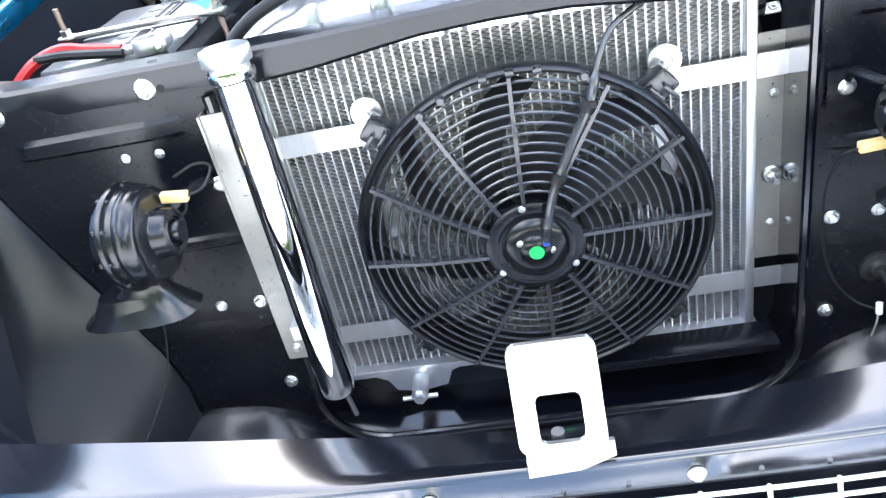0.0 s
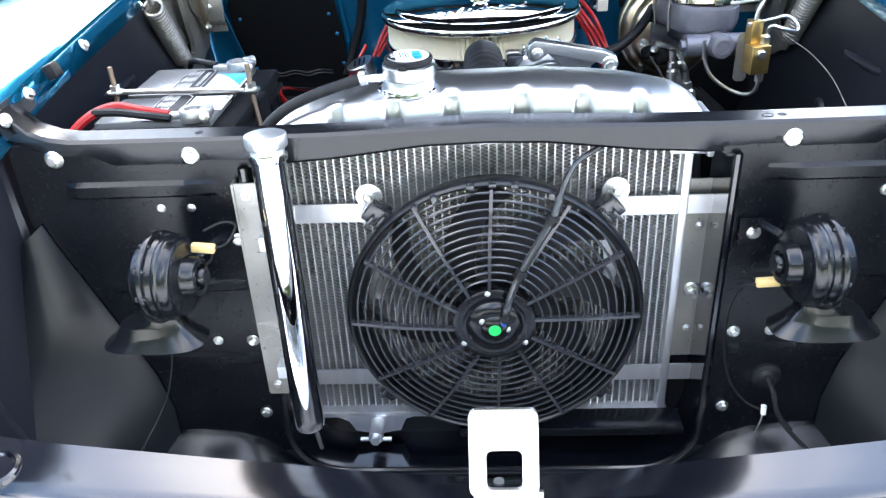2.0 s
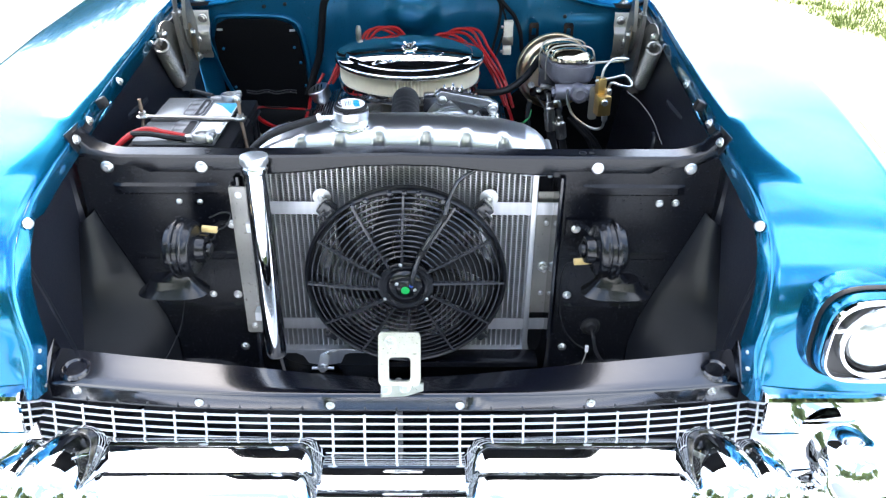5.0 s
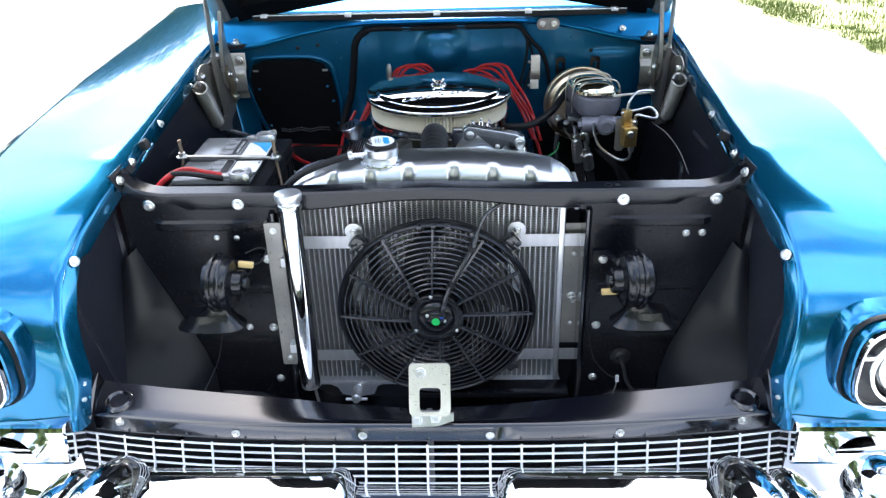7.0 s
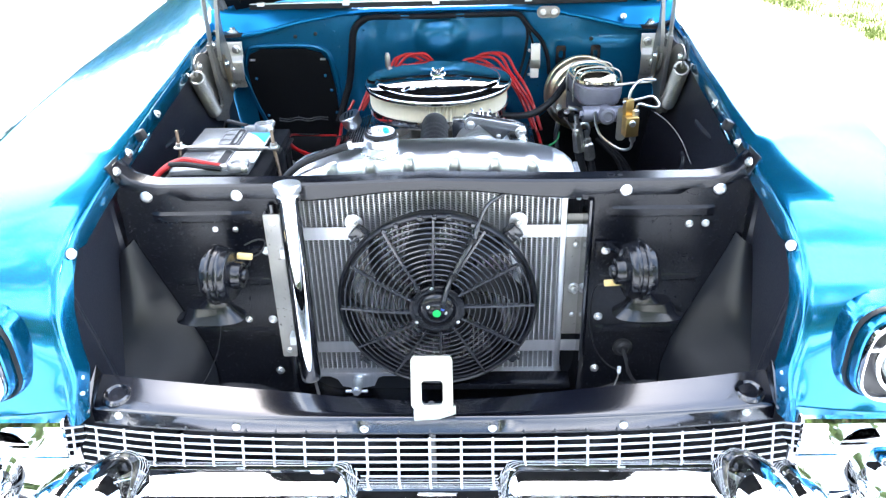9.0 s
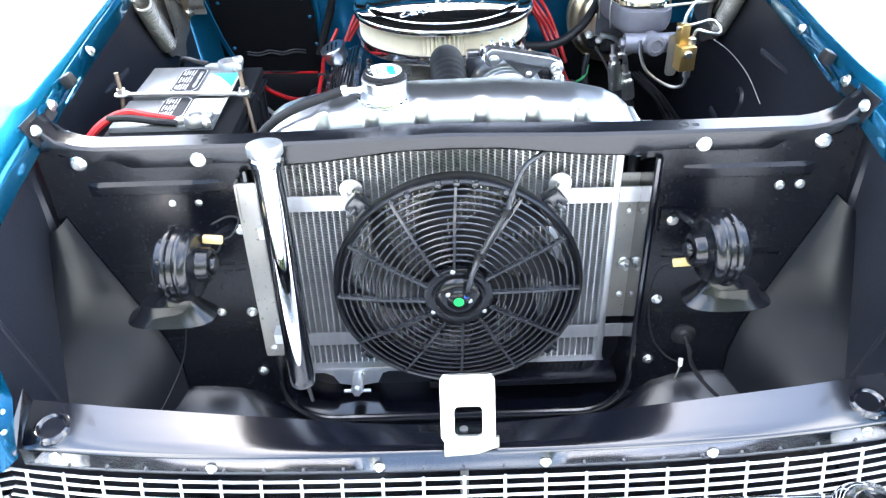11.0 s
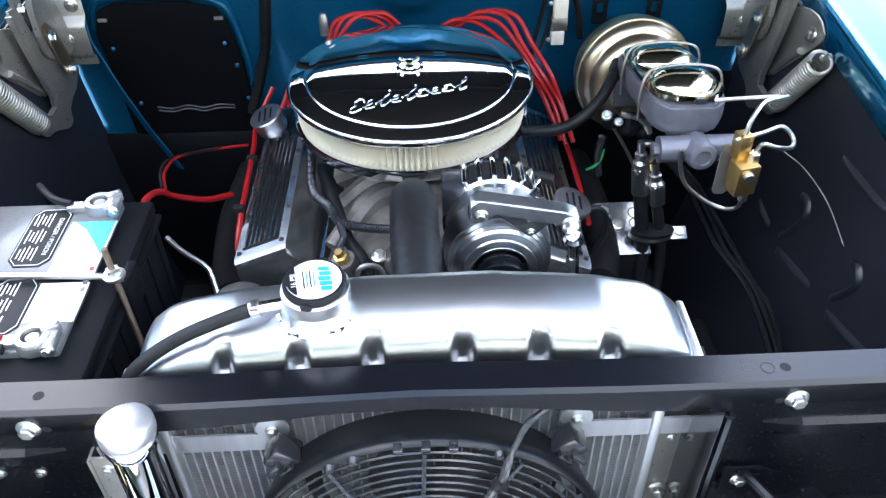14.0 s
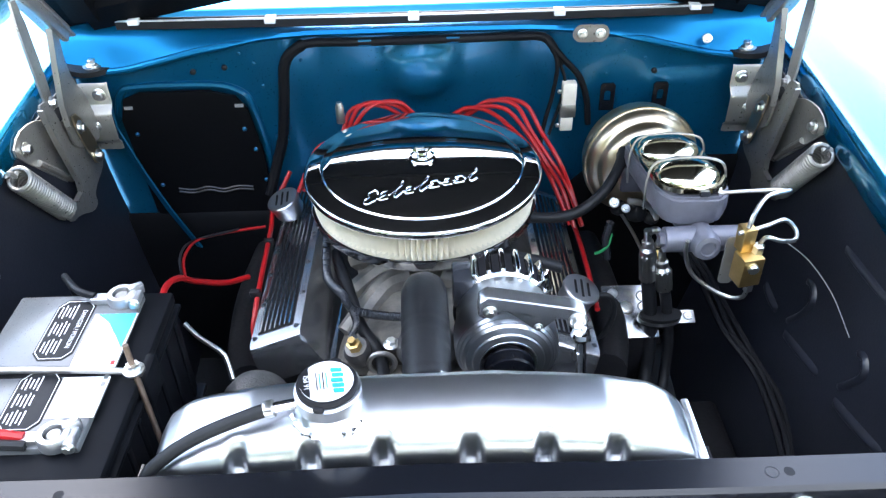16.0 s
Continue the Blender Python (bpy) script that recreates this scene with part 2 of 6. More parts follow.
    fs = [bm.faces.new((a[i], a[i + 1], b[i + 1], b[i])) for a, b in zip(g, g[1:]) for i in range(len(a) - 1)]
    bmesh.ops.recalc_face_normals(bm, faces=fs)
    if thick:
        bmesh.ops.solidify(bm, geom=fs, thickness=thick)
    return bm


def plate(bm, outline, to3, thick, hole=None):
    """A plate: outline of 2D points, placed by to3(u, v, w); hole: an outline with as many points."""
    if hole:
        o0, o1, h0, h1 = ([bm.verts.new(to3(u, v, w)) for u, v in pts] for pts, w in ((outline, 0), (outline, thick), (hole, 0), (hole, thick)))
        n = len(outline)
        for i in range(n):
            j = (i + 1) % n
            for a, b in ((o0, o1), (o1, h1), (h1, h0), (h0, o0)):
                bm.faces.new((a[i], a[j], b[j], b[i]))
    else:
        a = [bm.verts.new(to3(u, v, 0)) for u, v in outline]
        b = [bm.verts.new(to3(u, v, thick)) for u, v in outline]
        ring_faces(bm, [a, b])
    return bm


def rrect(x0, y0, x1, y1, r, n=5):
    out = []
    for cx, cy, a in ((x1 - r, y1 - r, 0), (x0 + r, y1 - r, 90), (x0 + r, y0 + r, 180), (x1 - r, y0 + r, 270)):
        out += [(cx + r * math.cos(radians(a + 90 * i / n)), cy + r * math.sin(radians(a + 90 * i / n))) for i in range(n + 1)]
    return out


def interp(x, table):
    xs, ys = zip(*table)
    return float(np.interp(x, xs, ys))


def bolt_mesh(r, mat, name="bolt"):
    """A hexagon head on a round flange, standing along +z."""
    bm = B()
    lathe(bm, [(r, 0), (r, 0.12 * r), (0.8 * r, 0.28 * r)], (0, 0, 0), (0, 0, 1), 16)
    lathe(bm, [(0.62 * r, 0.28 * r), (0.62 * r, 0.72 * r), (0.5 * r, 0.82 * r)], (0, 0, 0), (0, 0, 1), 6)
    return to_mesh(name, bm, mat)


BOLT = {r: bolt_mesh(r, ZINC) for r in (0.0045, 0.006, 0.008, 0.0095, 0.0125)}
BLUEBOLT = {0.0045: bolt_mesh(0.0045, BLUESHADE)}
BLACKBOLT = {r: bolt_mesh(r, PLASTIC) for r in (0.003, 0.0045)}


def bolt(parent, at, axis=(0, -1, 0), r=0.0095, kind=BOLT, spin=None):
    turn = frame_of(axis).to_4x4() @ Matrix.Rotation(random.random() if spin is None else spin, 4, "Z")
    return part("bolt", kind[r], None, parent, m=Matrix.Translation(at) @ turn)


def text_mesh(name, body, size, mat, m, parent):
    cu = bpy.data.curves.new(name, "FONT")
    cu.body, cu.size, cu.align_x, cu.align_y, cu.extrude = body, size, "CENTER", "CENTER", 0.0001
    ob = new(name, cu)
    me = bpy.data.meshes.new_from_object(ob)
    bpy.data.objects.remove(ob)
    me.materials.clear()
    me.materials.append(mat)
    return part(name, me, mat, parent, m=m)


# ---- ground ----
single("ground", sheet(B(), [[(x, y, 0) for x in (-60, -6, 0, 2.2, 6, 60)] for y in (-60, -6, 0, 6, 60)], 0), CONCRETE, "sunlit pale concrete drive under the car", "ground", kind="structure")


def lawn_edge(y):
    return 2.74 + 0.255 * (6.68 - y) + 0.06 * math.sin(5 * y) + 0.03 * math.sin(13 * y)


rnd = random.Random(21)
vs, fs = [], []
for tuft in range(420):
    y0 = 3.6 + 6.5 * rnd.random()
    x0 = lawn_edge(y0) + 4.5 * rnd.random() ** 1.5
    spread = rnd.uniform(0.03, 0.16)
    for blade in range(int(10 + 90 * spread / 0.16)):
        x, y = x0 + rnd.gauss(0, spread), y0 + rnd.gauss(0, spread)
        if x < lawn_edge(y):
            continue
        h, a, w, lean = rnd.uniform(0.015, 0.06), rnd.random() * 6.28, 0.006, rnd.uniform(-0.04, 0.04)
        c, s, n = math.cos(a), math.sin(a), len(vs)
        vs += [(x - w * c, y - w * s, 0.004), (x + w * c, y + w * s, 0.004), (x + lean * s, y - lean * c, h)]
        fs.append((n, n + 1, n + 2))
me = bpy.data.meshes.new("grass")
me.from_pydata(vs, [], fs)
me.materials.append(GRASS)
tagged(part("grass", me, GRASS), "scattered green tufts in bleached dry turf", "grass", kind="stuff")
single("lawn", sheet(B(), [[(lawn_edge(y), y, 0.006), (12, y, 0.006)] for y in [3 + 0.1 * k for k in range(120)]], 0), LAWN, "worn pale lawn of short dry grass beyond the drive", "lawn", kind="structure")

# ---- unseen trees behind the camera and far to the left, added to darken reflections ----
def tree(at, h, seed):
    rnd = random.Random(seed)
    t = thing("tree", at, "unseen green broadleaf tree added to darken reflections", "tree", "trees round the drive")
    at = Vector(at)
    bm = B()
    tube(bm, [at, at + Vector((0.1, 0, 0.25 * h)), at + Vector((-0.1, 0.1, 0.5 * h)), at + Vector((0.1, 0, 0.85 * h))], lambda u: 0.22 * (1 - 0.85 * u), 10)
    for k in range(7):
        a, z = k * 2.4, (0.25 + 0.07 * k) * h
        c = at + Vector((0, 0, z))
        tube(bm, [c, c + Vector((0.8 * math.cos(a), 0.8 * math.sin(a), 0.5)), c + Vector((1.9 * math.cos(a), 1.9 * math.sin(a), 0.9))], lambda u: 0.08 * (1 - 0.8 * u), 6)
    part("trunk", bm, BARK, t)
    vs, fs = [], []
    lumps = [(at + Vector((rnd.uniform(-1.7, 1.7), rnd.uniform(-1.5, 1.5), h * rnd.uniform(0.22, 0.95))), rnd.uniform(0.7, 1.3)) for _ in range(26)]
    for c, r in lumps:
        for _ in range(330):
            d = Vector((rnd.gauss(0, 1), rnd.gauss(0, 1), rnd.gauss(0, 1))).normalized() * r * rnd.uniform(0.65, 1.05)
            p, a, b = c + d, Vector((rnd.gauss(0, 1), rnd.gauss(0, 1), rnd.gauss(0, 1))).normalized(), Vector((rnd.gauss(0, 1), rnd.gauss(0, 1), rnd.gauss(0, 1))).normalized()
            w = 0.19
            n = len(vs)
            vs += [p - a * w, p + b * w * 0.5, p + a * w, p - b * w * 0.5]
            fs.append((n, n + 1, n + 2, n + 3))
    me = bpy.data.meshes.new("crown")
    me.from_pydata(vs, [], fs)
    me.materials.append(LEAF)
    part("crown", me, LEAF, t)
    return t


oak = tree((0, -12.5, 0), 5.6, 3)
# those with y > 0 only break up the sky mirrored in the left fender
for k, (x, y, sc) in enumerate(((-4.0, -12.1, 1.0), (3.8, -12.9, 1.1), (-7.8, -11.1, 1.05), (7.6, -11.5, 0.95), (-11.0, -8.3, 1.1), (11.0, -8.5, 1.0), (-13.5, -4.0, 1.0), (-8.5, 13.5, 1.08), (-10.4, 12.4, 1.05), (-12.2, 11.3, 1.15), (-15.5, 8.0, 1.2), (-6.6, 14.6, 1.1), (-4.6, 15.8, 1.05), (-2.4, 17.0, 1.05))):
    o = copy_thing(oak, Matrix.Translation((x, y, 0)) @ Matrix.Rotation(1.3 * k, 4, "Z"))
    o.scale = (sc, sc, sc * (0.9 if y > 0 else 1.35))

# ---- core support: panels each side, bar across the top, frame round the radiator ----
PANEL_Y = 0.030


support = thing("core_support", (0, 0.03, 0.36), "black painted steel core support with ribbed side panels", "car panel")
for s in (-1, 1):
    # side panel with pressed horizontal ribs
    zs = [0.40, 0.44, 0.585, 0.590, 0.600, 0.605, 0.715, 0.719, 0.727, 0.731, 0.864, 0.869, 0.881, 0.886, 0.905, 0.942]
    dip = {0.590: -0.005, 0.600: -0.005, 0.719: -0.004, 0.727: -0.004, 0.869: -0.0065, 0.881: -0.0065}
    xs = [0.317, 0.345, 0.36, 0.40, 0.44, 0.545, 0.56, 0.58, 0.625]
    rows = [[(s * x, PANEL_Y + (dip.get(z, 0) if 0.36 <= x <= (0.545 if z > 0.8 else 0.50) and not (z > 0.8 and x < 0.40) else 0), z) for x in xs] for z in zs]
    part("side_panel", sheet(B(), rows, 0.003), BLACK, support, angle=18)
    bm = B()  # doubler with a slanted corner
    plate(bm, [(s * 0.30, 0.903), (s * 0.365, 0.903), (s * 0.415, 0.94), (s * 0.30, 0.94)], lambda u, v, w: (u, PANEL_Y - 0.004 + w, v), 0.003)
    part("gusset", bm, BLACK, support)
    for x, z, r in ((0.384, 0.922, 0.0125), (0.565, 0.922, 0.0125), (0.349, 0.628, 0.0095), (0.350, 0.491, 0.0095), (0.401, 0.629, 0.008)):
        bolt(support, (s * x, PANEL_Y - 0.004, z), r=r)
    zz = ((0.398, 0.846), (0.439, 0.847)) if s < 0 else ((0.515, 0.846), (0.547, 0.847))
    for x, z in zz:
        bolt(support, (s * x, PANEL_Y - 0.003, z), r=0.006 if s < 0 else 0.008)


def bar_z(x):
    return interp(abs(x), [(0, 0.952), (0.2, 0.946), (0.34, 0.945), (0.55, 0.946), (0.585, 0.955), (0.605, 0.972), (0.615, 0.99)])


def bar_low(x):
    return interp(abs(x), [(0, 0.926), (0.08, 0.924), (0.2, 0.910), (0.29, 0.905), (0.6, 0.935), (0.615, 0.95)])


rows = []
for i in range(49):
    x = -0.617 + 1.234 * i / 48
    z, lo = bar_z(x), bar_low(x)
    mid = abs(x) < 0.30
    f = 0.026
    rows.append([(x, f + 0.001, lo if mid or abs(x) > 0.5 else min(lo, z - 0.035)), (x, f - 0.002, lo + 0.004 if mid else z - 0.02), (x, f - 0.001, z - 0.004), (x, f + 0.004, z), (x, 0.05, z), (x, 0.066, z), (x, 0.069, z - 0.003), (x, 0.069, z - 0.03)])
part("top_bar", sheet(B(), rows, 0.003), BARBLACK, support, "satin black top bar curling up at its ends")
for s in (-1, 1):
    for x, y in ((0.374, 0.047), (0.366, 0.020)):
        bm = B()
        if y > 0.03:
            lathe(bm, [(0.0055, 0), (0.0055, 0.0012)], (s * x, y, 0.9442), (0, 0, 1), 14)
        else:
            lathe(bm, [(0.0045, 0), (0.0045, 0.0012)], (s * x, y + 0.0052, 0.921), (0, -1, 0), 14)
        part("punched_hole", bm, DARKLABEL, support, "dark punched hole")
    if s > 0:
        part("stamp", lathe(B(), [(0.0075, 0), (0.0075, 0.0010), (0.0062, 0.0010), (0.0062, 0)], (0.356, 0.047, 0.9445), (0, 0, 1), 20, False), SATIN, support, "faint round inspection stamp")
    bolt(support, (s * 0.612, 0.024, 0.978), (-s, -0.3, 0.2), 0.0095)
    bolt(support, (s * 0.606, 0.081, 0.994), (-s, 0, 0.3), 0.0095)
    bm = B()  # end tab up the fender lip
    sheet(bm, [[(s * (0.611 + 0.006 * k), 0.012 + 0.0 * k, 0.955 + 0.012 * k), (s * (0.612 + 0.004 * k), 0.05, 0.965 + 0.010 * k), (s * (0.612 + 0.003 * k), 0.10, 0.972 + 0.010 * k)] for k in range(4)], 0.003)
    part("end_tab", bm, SATIN, support)

# frame round the opening with a rolled lip
loop = [(-0.318, 0.905)] + [(-0.318 + 0.09 - 0.09 * math.cos(radians(a)), 0.455 - 0.09 * math.sin(radians(a)) + 0.004) for a in range(0, 91, 10)]
loop = loop + [(-x, z) for x, z in loop[::-1]]
bm = B()
sweep(bm, [(x, 0.020, z) for x, z in loop], [(0.006 * math.cos(a), 0.006 * math.sin(a)) for a in [k * math.pi / 4 for k in range(8)]], up=(0, 1, 0))
part("rolled_lip", bm, GLOSS, support)
part("frame_wall", sheet(B(), [[(x, y, z) for x, z in loop] for y in (0.020, 0.06, 0.115)], 0.003), GLOSS, support)
# panel below the opening and the sloping apron in front of it
low = [(-0.63, 0.40), (-0.32, 0.41)] + loop[2:-2] + [(0.32, 0.41), (0.63, 0.40)]
part("lower_panel", sheet(B(), [[(x, PANEL_Y - 0.002, min(z, 0.46)) for x, z in low], [(x, PANEL_Y - 0.002, 0.30) for x, z in low]], 0.003), SATIN, support)
AX = [-0.66, -0.55, -0.46, -0.40, -0.36, -0.33, -0.28, -0.15, 0, 0.15, 0.28, 0.33, 0.36, 0.40, 0.46, 0.55, 0.66]


def apron_rise(x):
    return interp(abs(x), [(0, 0.0), (0.26, 0.0), (0.30, 0.02), (0.34, 0.07), (0.38, 0.095), (0.44, 0.105), (0.66, 0.10)])


part("apron", sheet(B(), [[(x, y, z + k * apron_rise(x)) for x in AX] for y, z, k in ((0.027, 0.352, 1), (0.012, 0.350, 0.97), (-0.02, 0.346, 0.80), (-0.07, 0.345, 0.5), (-0.16, 0.37, 0.25), (-0.25, 0.44, 0))], 0.003), BARBLACK, support, angle=60)
for s in (-1, 1):
    # sloping gusset between panel and fender skirt
    edge = [((0.612, 0.026, 0.826), (0.641, 0.024, 0.800)), ((0.600, 0.026, 0.792), (0.645, 0.010, 0.765)), ((0.578, 0.026, 0.738), (0.648, -0.016, 0.710)), ((0.556, 0.026, 0.685), (0.650, -0.042, 0.650)), ((0.532, 0.026, 0.625), (0.652, -0.070, 0.585)), ((0.510, 0.026, 0.568), (0.654, -0.098, 0.520)), ((0.496, 0.025, 0.505), (0.655, -0.125, 0.455)), ((0.494, 0.020, 0.42), (0.656, -0.15, 0.38))]
    rows = []
    for i, (p, q) in enumerate(edge):
        p, q = Vector(p), Vector(q)
        dent = (0, 0.4, 1.0, 0.5, 0.15, 0, 0, 0)[i]
        rows.append([])
        for t in (0, 0.05, 0.14, 0.28, 0.42, 0.56, 0.70, 0.84, 0.95, 1):
            w = p.lerp(q, t) + Vector((0, -0.010 * math.sin(math.pi * t) - 0.009 * dent * math.sin(math.pi * t) ** 2, 0.004 * dent * math.sin(math.pi * t)))
            rows[-1].append((s * w.x, w.y - 0.004 * min(1, t / 0.05), w.z))
    bm = sheet(B(), rows, 0.003)
    part("side_gusset", bm, SATIN, support, "smooth black sloping gusset", angle=60)

# ---- fender skirts and bay floor ----
def skirt_top(y):
    return interp(y, [(-0.30, 0.70), (-0.2, 0.90), (0.0, 0.965), (0.3, 1.0), (0.95, 1.03)])


def skirt_x(y, z):
    if y <= 0.03:
        return 0.648
    bow = interp(y, [(0.0, 0.0), (0.2, 0.01), (0.6, 0.04), (0.95, 0.02)])
    t = (skirt_top(y) - z) / (skirt_top(y) - 0.36)
    return 0.645 - (bow + 0.09) * t * t


def pressed_rib(s, pts, w, h=0.009):
    """A low rounded rib lying on the skirt along (y, z) points."""
    path = smooth_path([(y, z, 0) for y, z in pts], 6)
    rows = []
    for i, p in enumerate(path):
        d = (Vector(path[min(i + 1, len(path) - 1)]) - Vector(path[max(i - 1, 0)])).normalized()
        e = math.sin(math.pi * min(1, max(0, i / (len(path) - 1)))) ** 0.35
        row = []
        for q, k in ((-1, -0.4), (-0.8, 0.25), (-0.4, 0.85), (0, 1), (0.4, 0.85), (0.8, 0.25), (1, -0.4)):
            y, z = p[0] - d.y * q * w, p[1] + d.x * q * w
            row.append((s * (skirt_x(y, z) - 0.0015 - h * k * e), y, z))
        rows.append(row)
    return sheet(B(), rows, 0)


for s in (-1, 1):
    bm = B()
    rows = [[(s * skirt_x(y, skirt_top(y) + (0.36 - skirt_top(y)) * t), y, skirt_top(y) + (0.36 - skirt_top(y)) * t) for t in (0, 0.1, 0.2, 0.3, 0.4, 0.5, 0.6, 0.7, 0.8, 0.9, 1.0)] for y in [-0.30, -0.22, -0.1, 0.0, 0.03, 0.035, 0.06, 0.13, 0.2, 0.28, 0.35, 0.43, 0.5, 0.58, 0.65, 0.73, 0.8, 0.92]]
    sheet(bm, rows, 0.003)
    skirt = thing("fender_skirt", (s * 0.64, 0.3, 0.36), "satin black inner fender panel with pressed ribs", "car panel", "inner fenders")
    part("panel", bm, SKIRTBLACK, skirt)
    for pts, w in ((((0.532, 0.684), (0.47, 0.694), (0.408, 0.703)), 0.010), (((0.64, 0.705), (0.60, 0.700), (0.571, 0.696)), 0.010), (((0.49, 0.896), (0.42, 0.898), (0.345, 0.900)), 0.009), (((0.36, 0.702), (0.30, 0.714), (0.225, 0.730)), 0.011), (((0.540, 0.700), (0.515, 0.735), (0.500, 0.775), (0.515, 0.795), (0.54, 0.79)), 0.008), (((0.365, 0.722), (0.345, 0.750), (0.330, 0.785), (0.345, 0.803), (0.365, 0.795)), 0.008)):
        part("rib", pressed_rib(s, pts, w), SKIRTBLACK, skirt, angle=60)
    bm = B()
    tube(bm, [(s * 0.646, -0.20, 0.86), (s * 0.646, -0.15, 0.70), (s * 0.646, -0.11, 0.56)], 0.005, 8)
    part("rib", bm, SKIRTBLACK, skirt)
single("bay_floor", sheet(B(), [[(x, y, 0.34) for x in (-0.70, 0, 0.70)] for y in (0.03, 0.5, 1.05)], 0.004), DUSTY, "dark dusty underside closing the engine bay", "floor", kind="structure")

# ---- fenders ----
LIP = [(1.30, 0.690, 1.075), (0.97, 0.668, 1.062), (0.70, 0.650, 1.050), (0.45, 0.632, 1.036), (0.28, 0.626, 1.022), (0.16, 0.621, 1.011), (0.08, 0.619, 1.001), (0.025, 0.622, 0.985), (-0.05, 0.630, 0.962), (-0.12, 0.637, 0.937), (-0.184, 0.641, 0.906), (-0.225, 0.640, 0.872), (-0.262, 0.634, 0.825), (-0.282, 0.626, 0.775), (-0.295, 0.617, 0.725), (-0.318, 0.621, 0.672), (-0.325, 0.624, 0.640)]
def squared(bm, c):
    """Turn round rings about c into rounded squares, a little wider than high."""
    for v in bm.verts:
        x, z = v.co.x - c.x, v.co.z - c.z
        r = math.hypot(x, z)
        k = (abs(x / r) ** 3.4 + abs(z / r) ** 3.4) ** (-1 / 3.4)
        v.co.x, v.co.z = c.x + x * k, c.z + z * k * 0.88
    return bm


# the crest along the outer edge of the crown, station by station with the lip
CREST = [(1.30, 0.892, 1.072), (0.97, 0.878, 1.062), (0.70, 0.869, 1.056), (0.45, 0.860, 1.050), (0.28, 0.850, 1.045), (0.16, 0.842, 1.040), (0.07, 0.837, 1.033), (-0.02, 0.833, 1.022), (-0.12, 0.830, 1.006), (-0.21, 0.830, 0.984), (-0.285, 0.832, 0.952), (-0.338, 0.837, 0.918), (-0.366, 0.843, 0.888), (-0.362, 0.848, 0.840), (-0.348, 0.850, 0.770), (-0.342, 0.850, 0.690), (-0.342, 0.850, 0.640)]
SMOOTH_LIP, SMOOTH_CREST = smooth_path(LIP, 4), smooth_path(CREST, 4)
for s in (-1, 1):
    fen = thing("fender", (s * 0.8, 0.3, 0.4), "glossy teal blue metallic front fender", "car fender", "front fenders")
    rows = []
    for a, b in zip(SMOOTH_LIP, SMOOTH_CREST):
        p, q = Vector((a[1], a[0], a[2])), Vector((b[1], b[0], b[2]))
        full = interp(a[0], [(-0.15, 0.0), (0.1, 0.002), (0.3, 0.006), (1.3, 0.010)])
        front = interp(a[0], [(-0.30, 0.6), (-0.22, 1.0), (-0.10, 0.0)])
        # the crown rises at once beside the lip where the nose begins to fall
        rolled = interp(a[0], [(-0.24, 0.0), (-0.18, 0.008), (-0.10, 0.014), (0.03, 0.012), (0.25, 0.0)])
        row = []
        for t in (0, 0.02, 0.05, 0.085, 0.12, 0.16, 0.2, 0.3, 0.4, 0.5, 0.6, 0.7, 0.8, 0.88, 0.94, 0.98, 1.0):
            w = p.lerp(q, t)
            w.z += rolled * (math.sin(math.pi * min(1, t / 0.30) / 2) - t)
            w += Vector((0, -0.016 * front * math.sin(math.pi * t ** 0.55), full * math.sin(math.pi * t) + 0.004 * min(1, t / 0.05)))
            row.append((s * w.x, w.y, w.z))
        k = max(0.0, min(1.0, (q.z - 0.64) / 0.38))
        for dx, dz in ((0.005, -0.0008), (0.013, -0.004), (0.030, -0.011), (0.046, -0.021), (0.057, -0.040), (0.066, -0.10), (0.075, -0.30)):
            row.append((s * (q.x + dx), q.y, q.z + 0.004 + dz * k))
        rows.append(row)
    # fair the nose between lip and side, as pressed metal would lie
    g = np.array(rows)
    n0 = next(i for i, a in enumerate(SMOOTH_LIP) if a[0] < 0.06)
    for k in range(60):
        h = g.copy()
        h[n0:-1, 2:13] = 0.5 * g[n0:-1, 2:13] + 0.125 * (g[n0 - 1 : -2, 2:13] + g[n0 + 1 :, 2:13] + g[n0:-1, 1:12] + g[n0:-1, 3:14])
        if k < 12:
            h[n0:-1, 13:] = 0.5 * g[n0:-1, 13:] + 0.25 * (g[n0 - 1 : -2, 13:] + g[n0 + 1 :, 13:])
        g = h
    rows = [[tuple(p) for p in r] for r in g]
    part("skin", sheet(B(), rows, 0.0025), BLUE, fen, angle=60)
    # inward flange down from the lip
    rows = []
    for i, (y, x, z) in enumerate(LIP):
        if y > -0.15:
            rows.append([(s * x, y, z), (s * (x - 0.004), y, z - 0.005), (s * (x - 0.004), y + 0.002, z - 0.044)])
        else:
            rows.append([(s * x, y, z), (s * (x - 0.004), y + 0.006, z - 0.003), (s * (x - 0.012), y + 0.030, z - 0.004)])
    part("flange", sheet(B(), rows, 0.0025), BLUE, fen, "drilled blue mounting flange", angle=60)
    bolt(fen, (s * 0.614, 0.279, 1.008), (-s, 0, 0.45), 0.0095)
    bolt(fen, (s * 0.631, -0.176, 0.905), (-s * 0.5, -0.6, 0.45), 0.0095)
    for y, z in ((-0.285, 0.715), (-0.298, 0.69)):
        bolt(fen, (s * 0.612, y, z), (-s * 0.7, -0.7, 0), 0.0045)
    # rubber bump stop on a torn-edged tab
    bm = B()
    box(bm, (s * 0.605, 0.155, 1.004), (0.018, 0.022, 0.022), Matrix.Rotation(s * 0.4, 3, "Y"), 0.004)
    part("bump_stop", bm, RUBBER, fen, "black rubber bump stop")
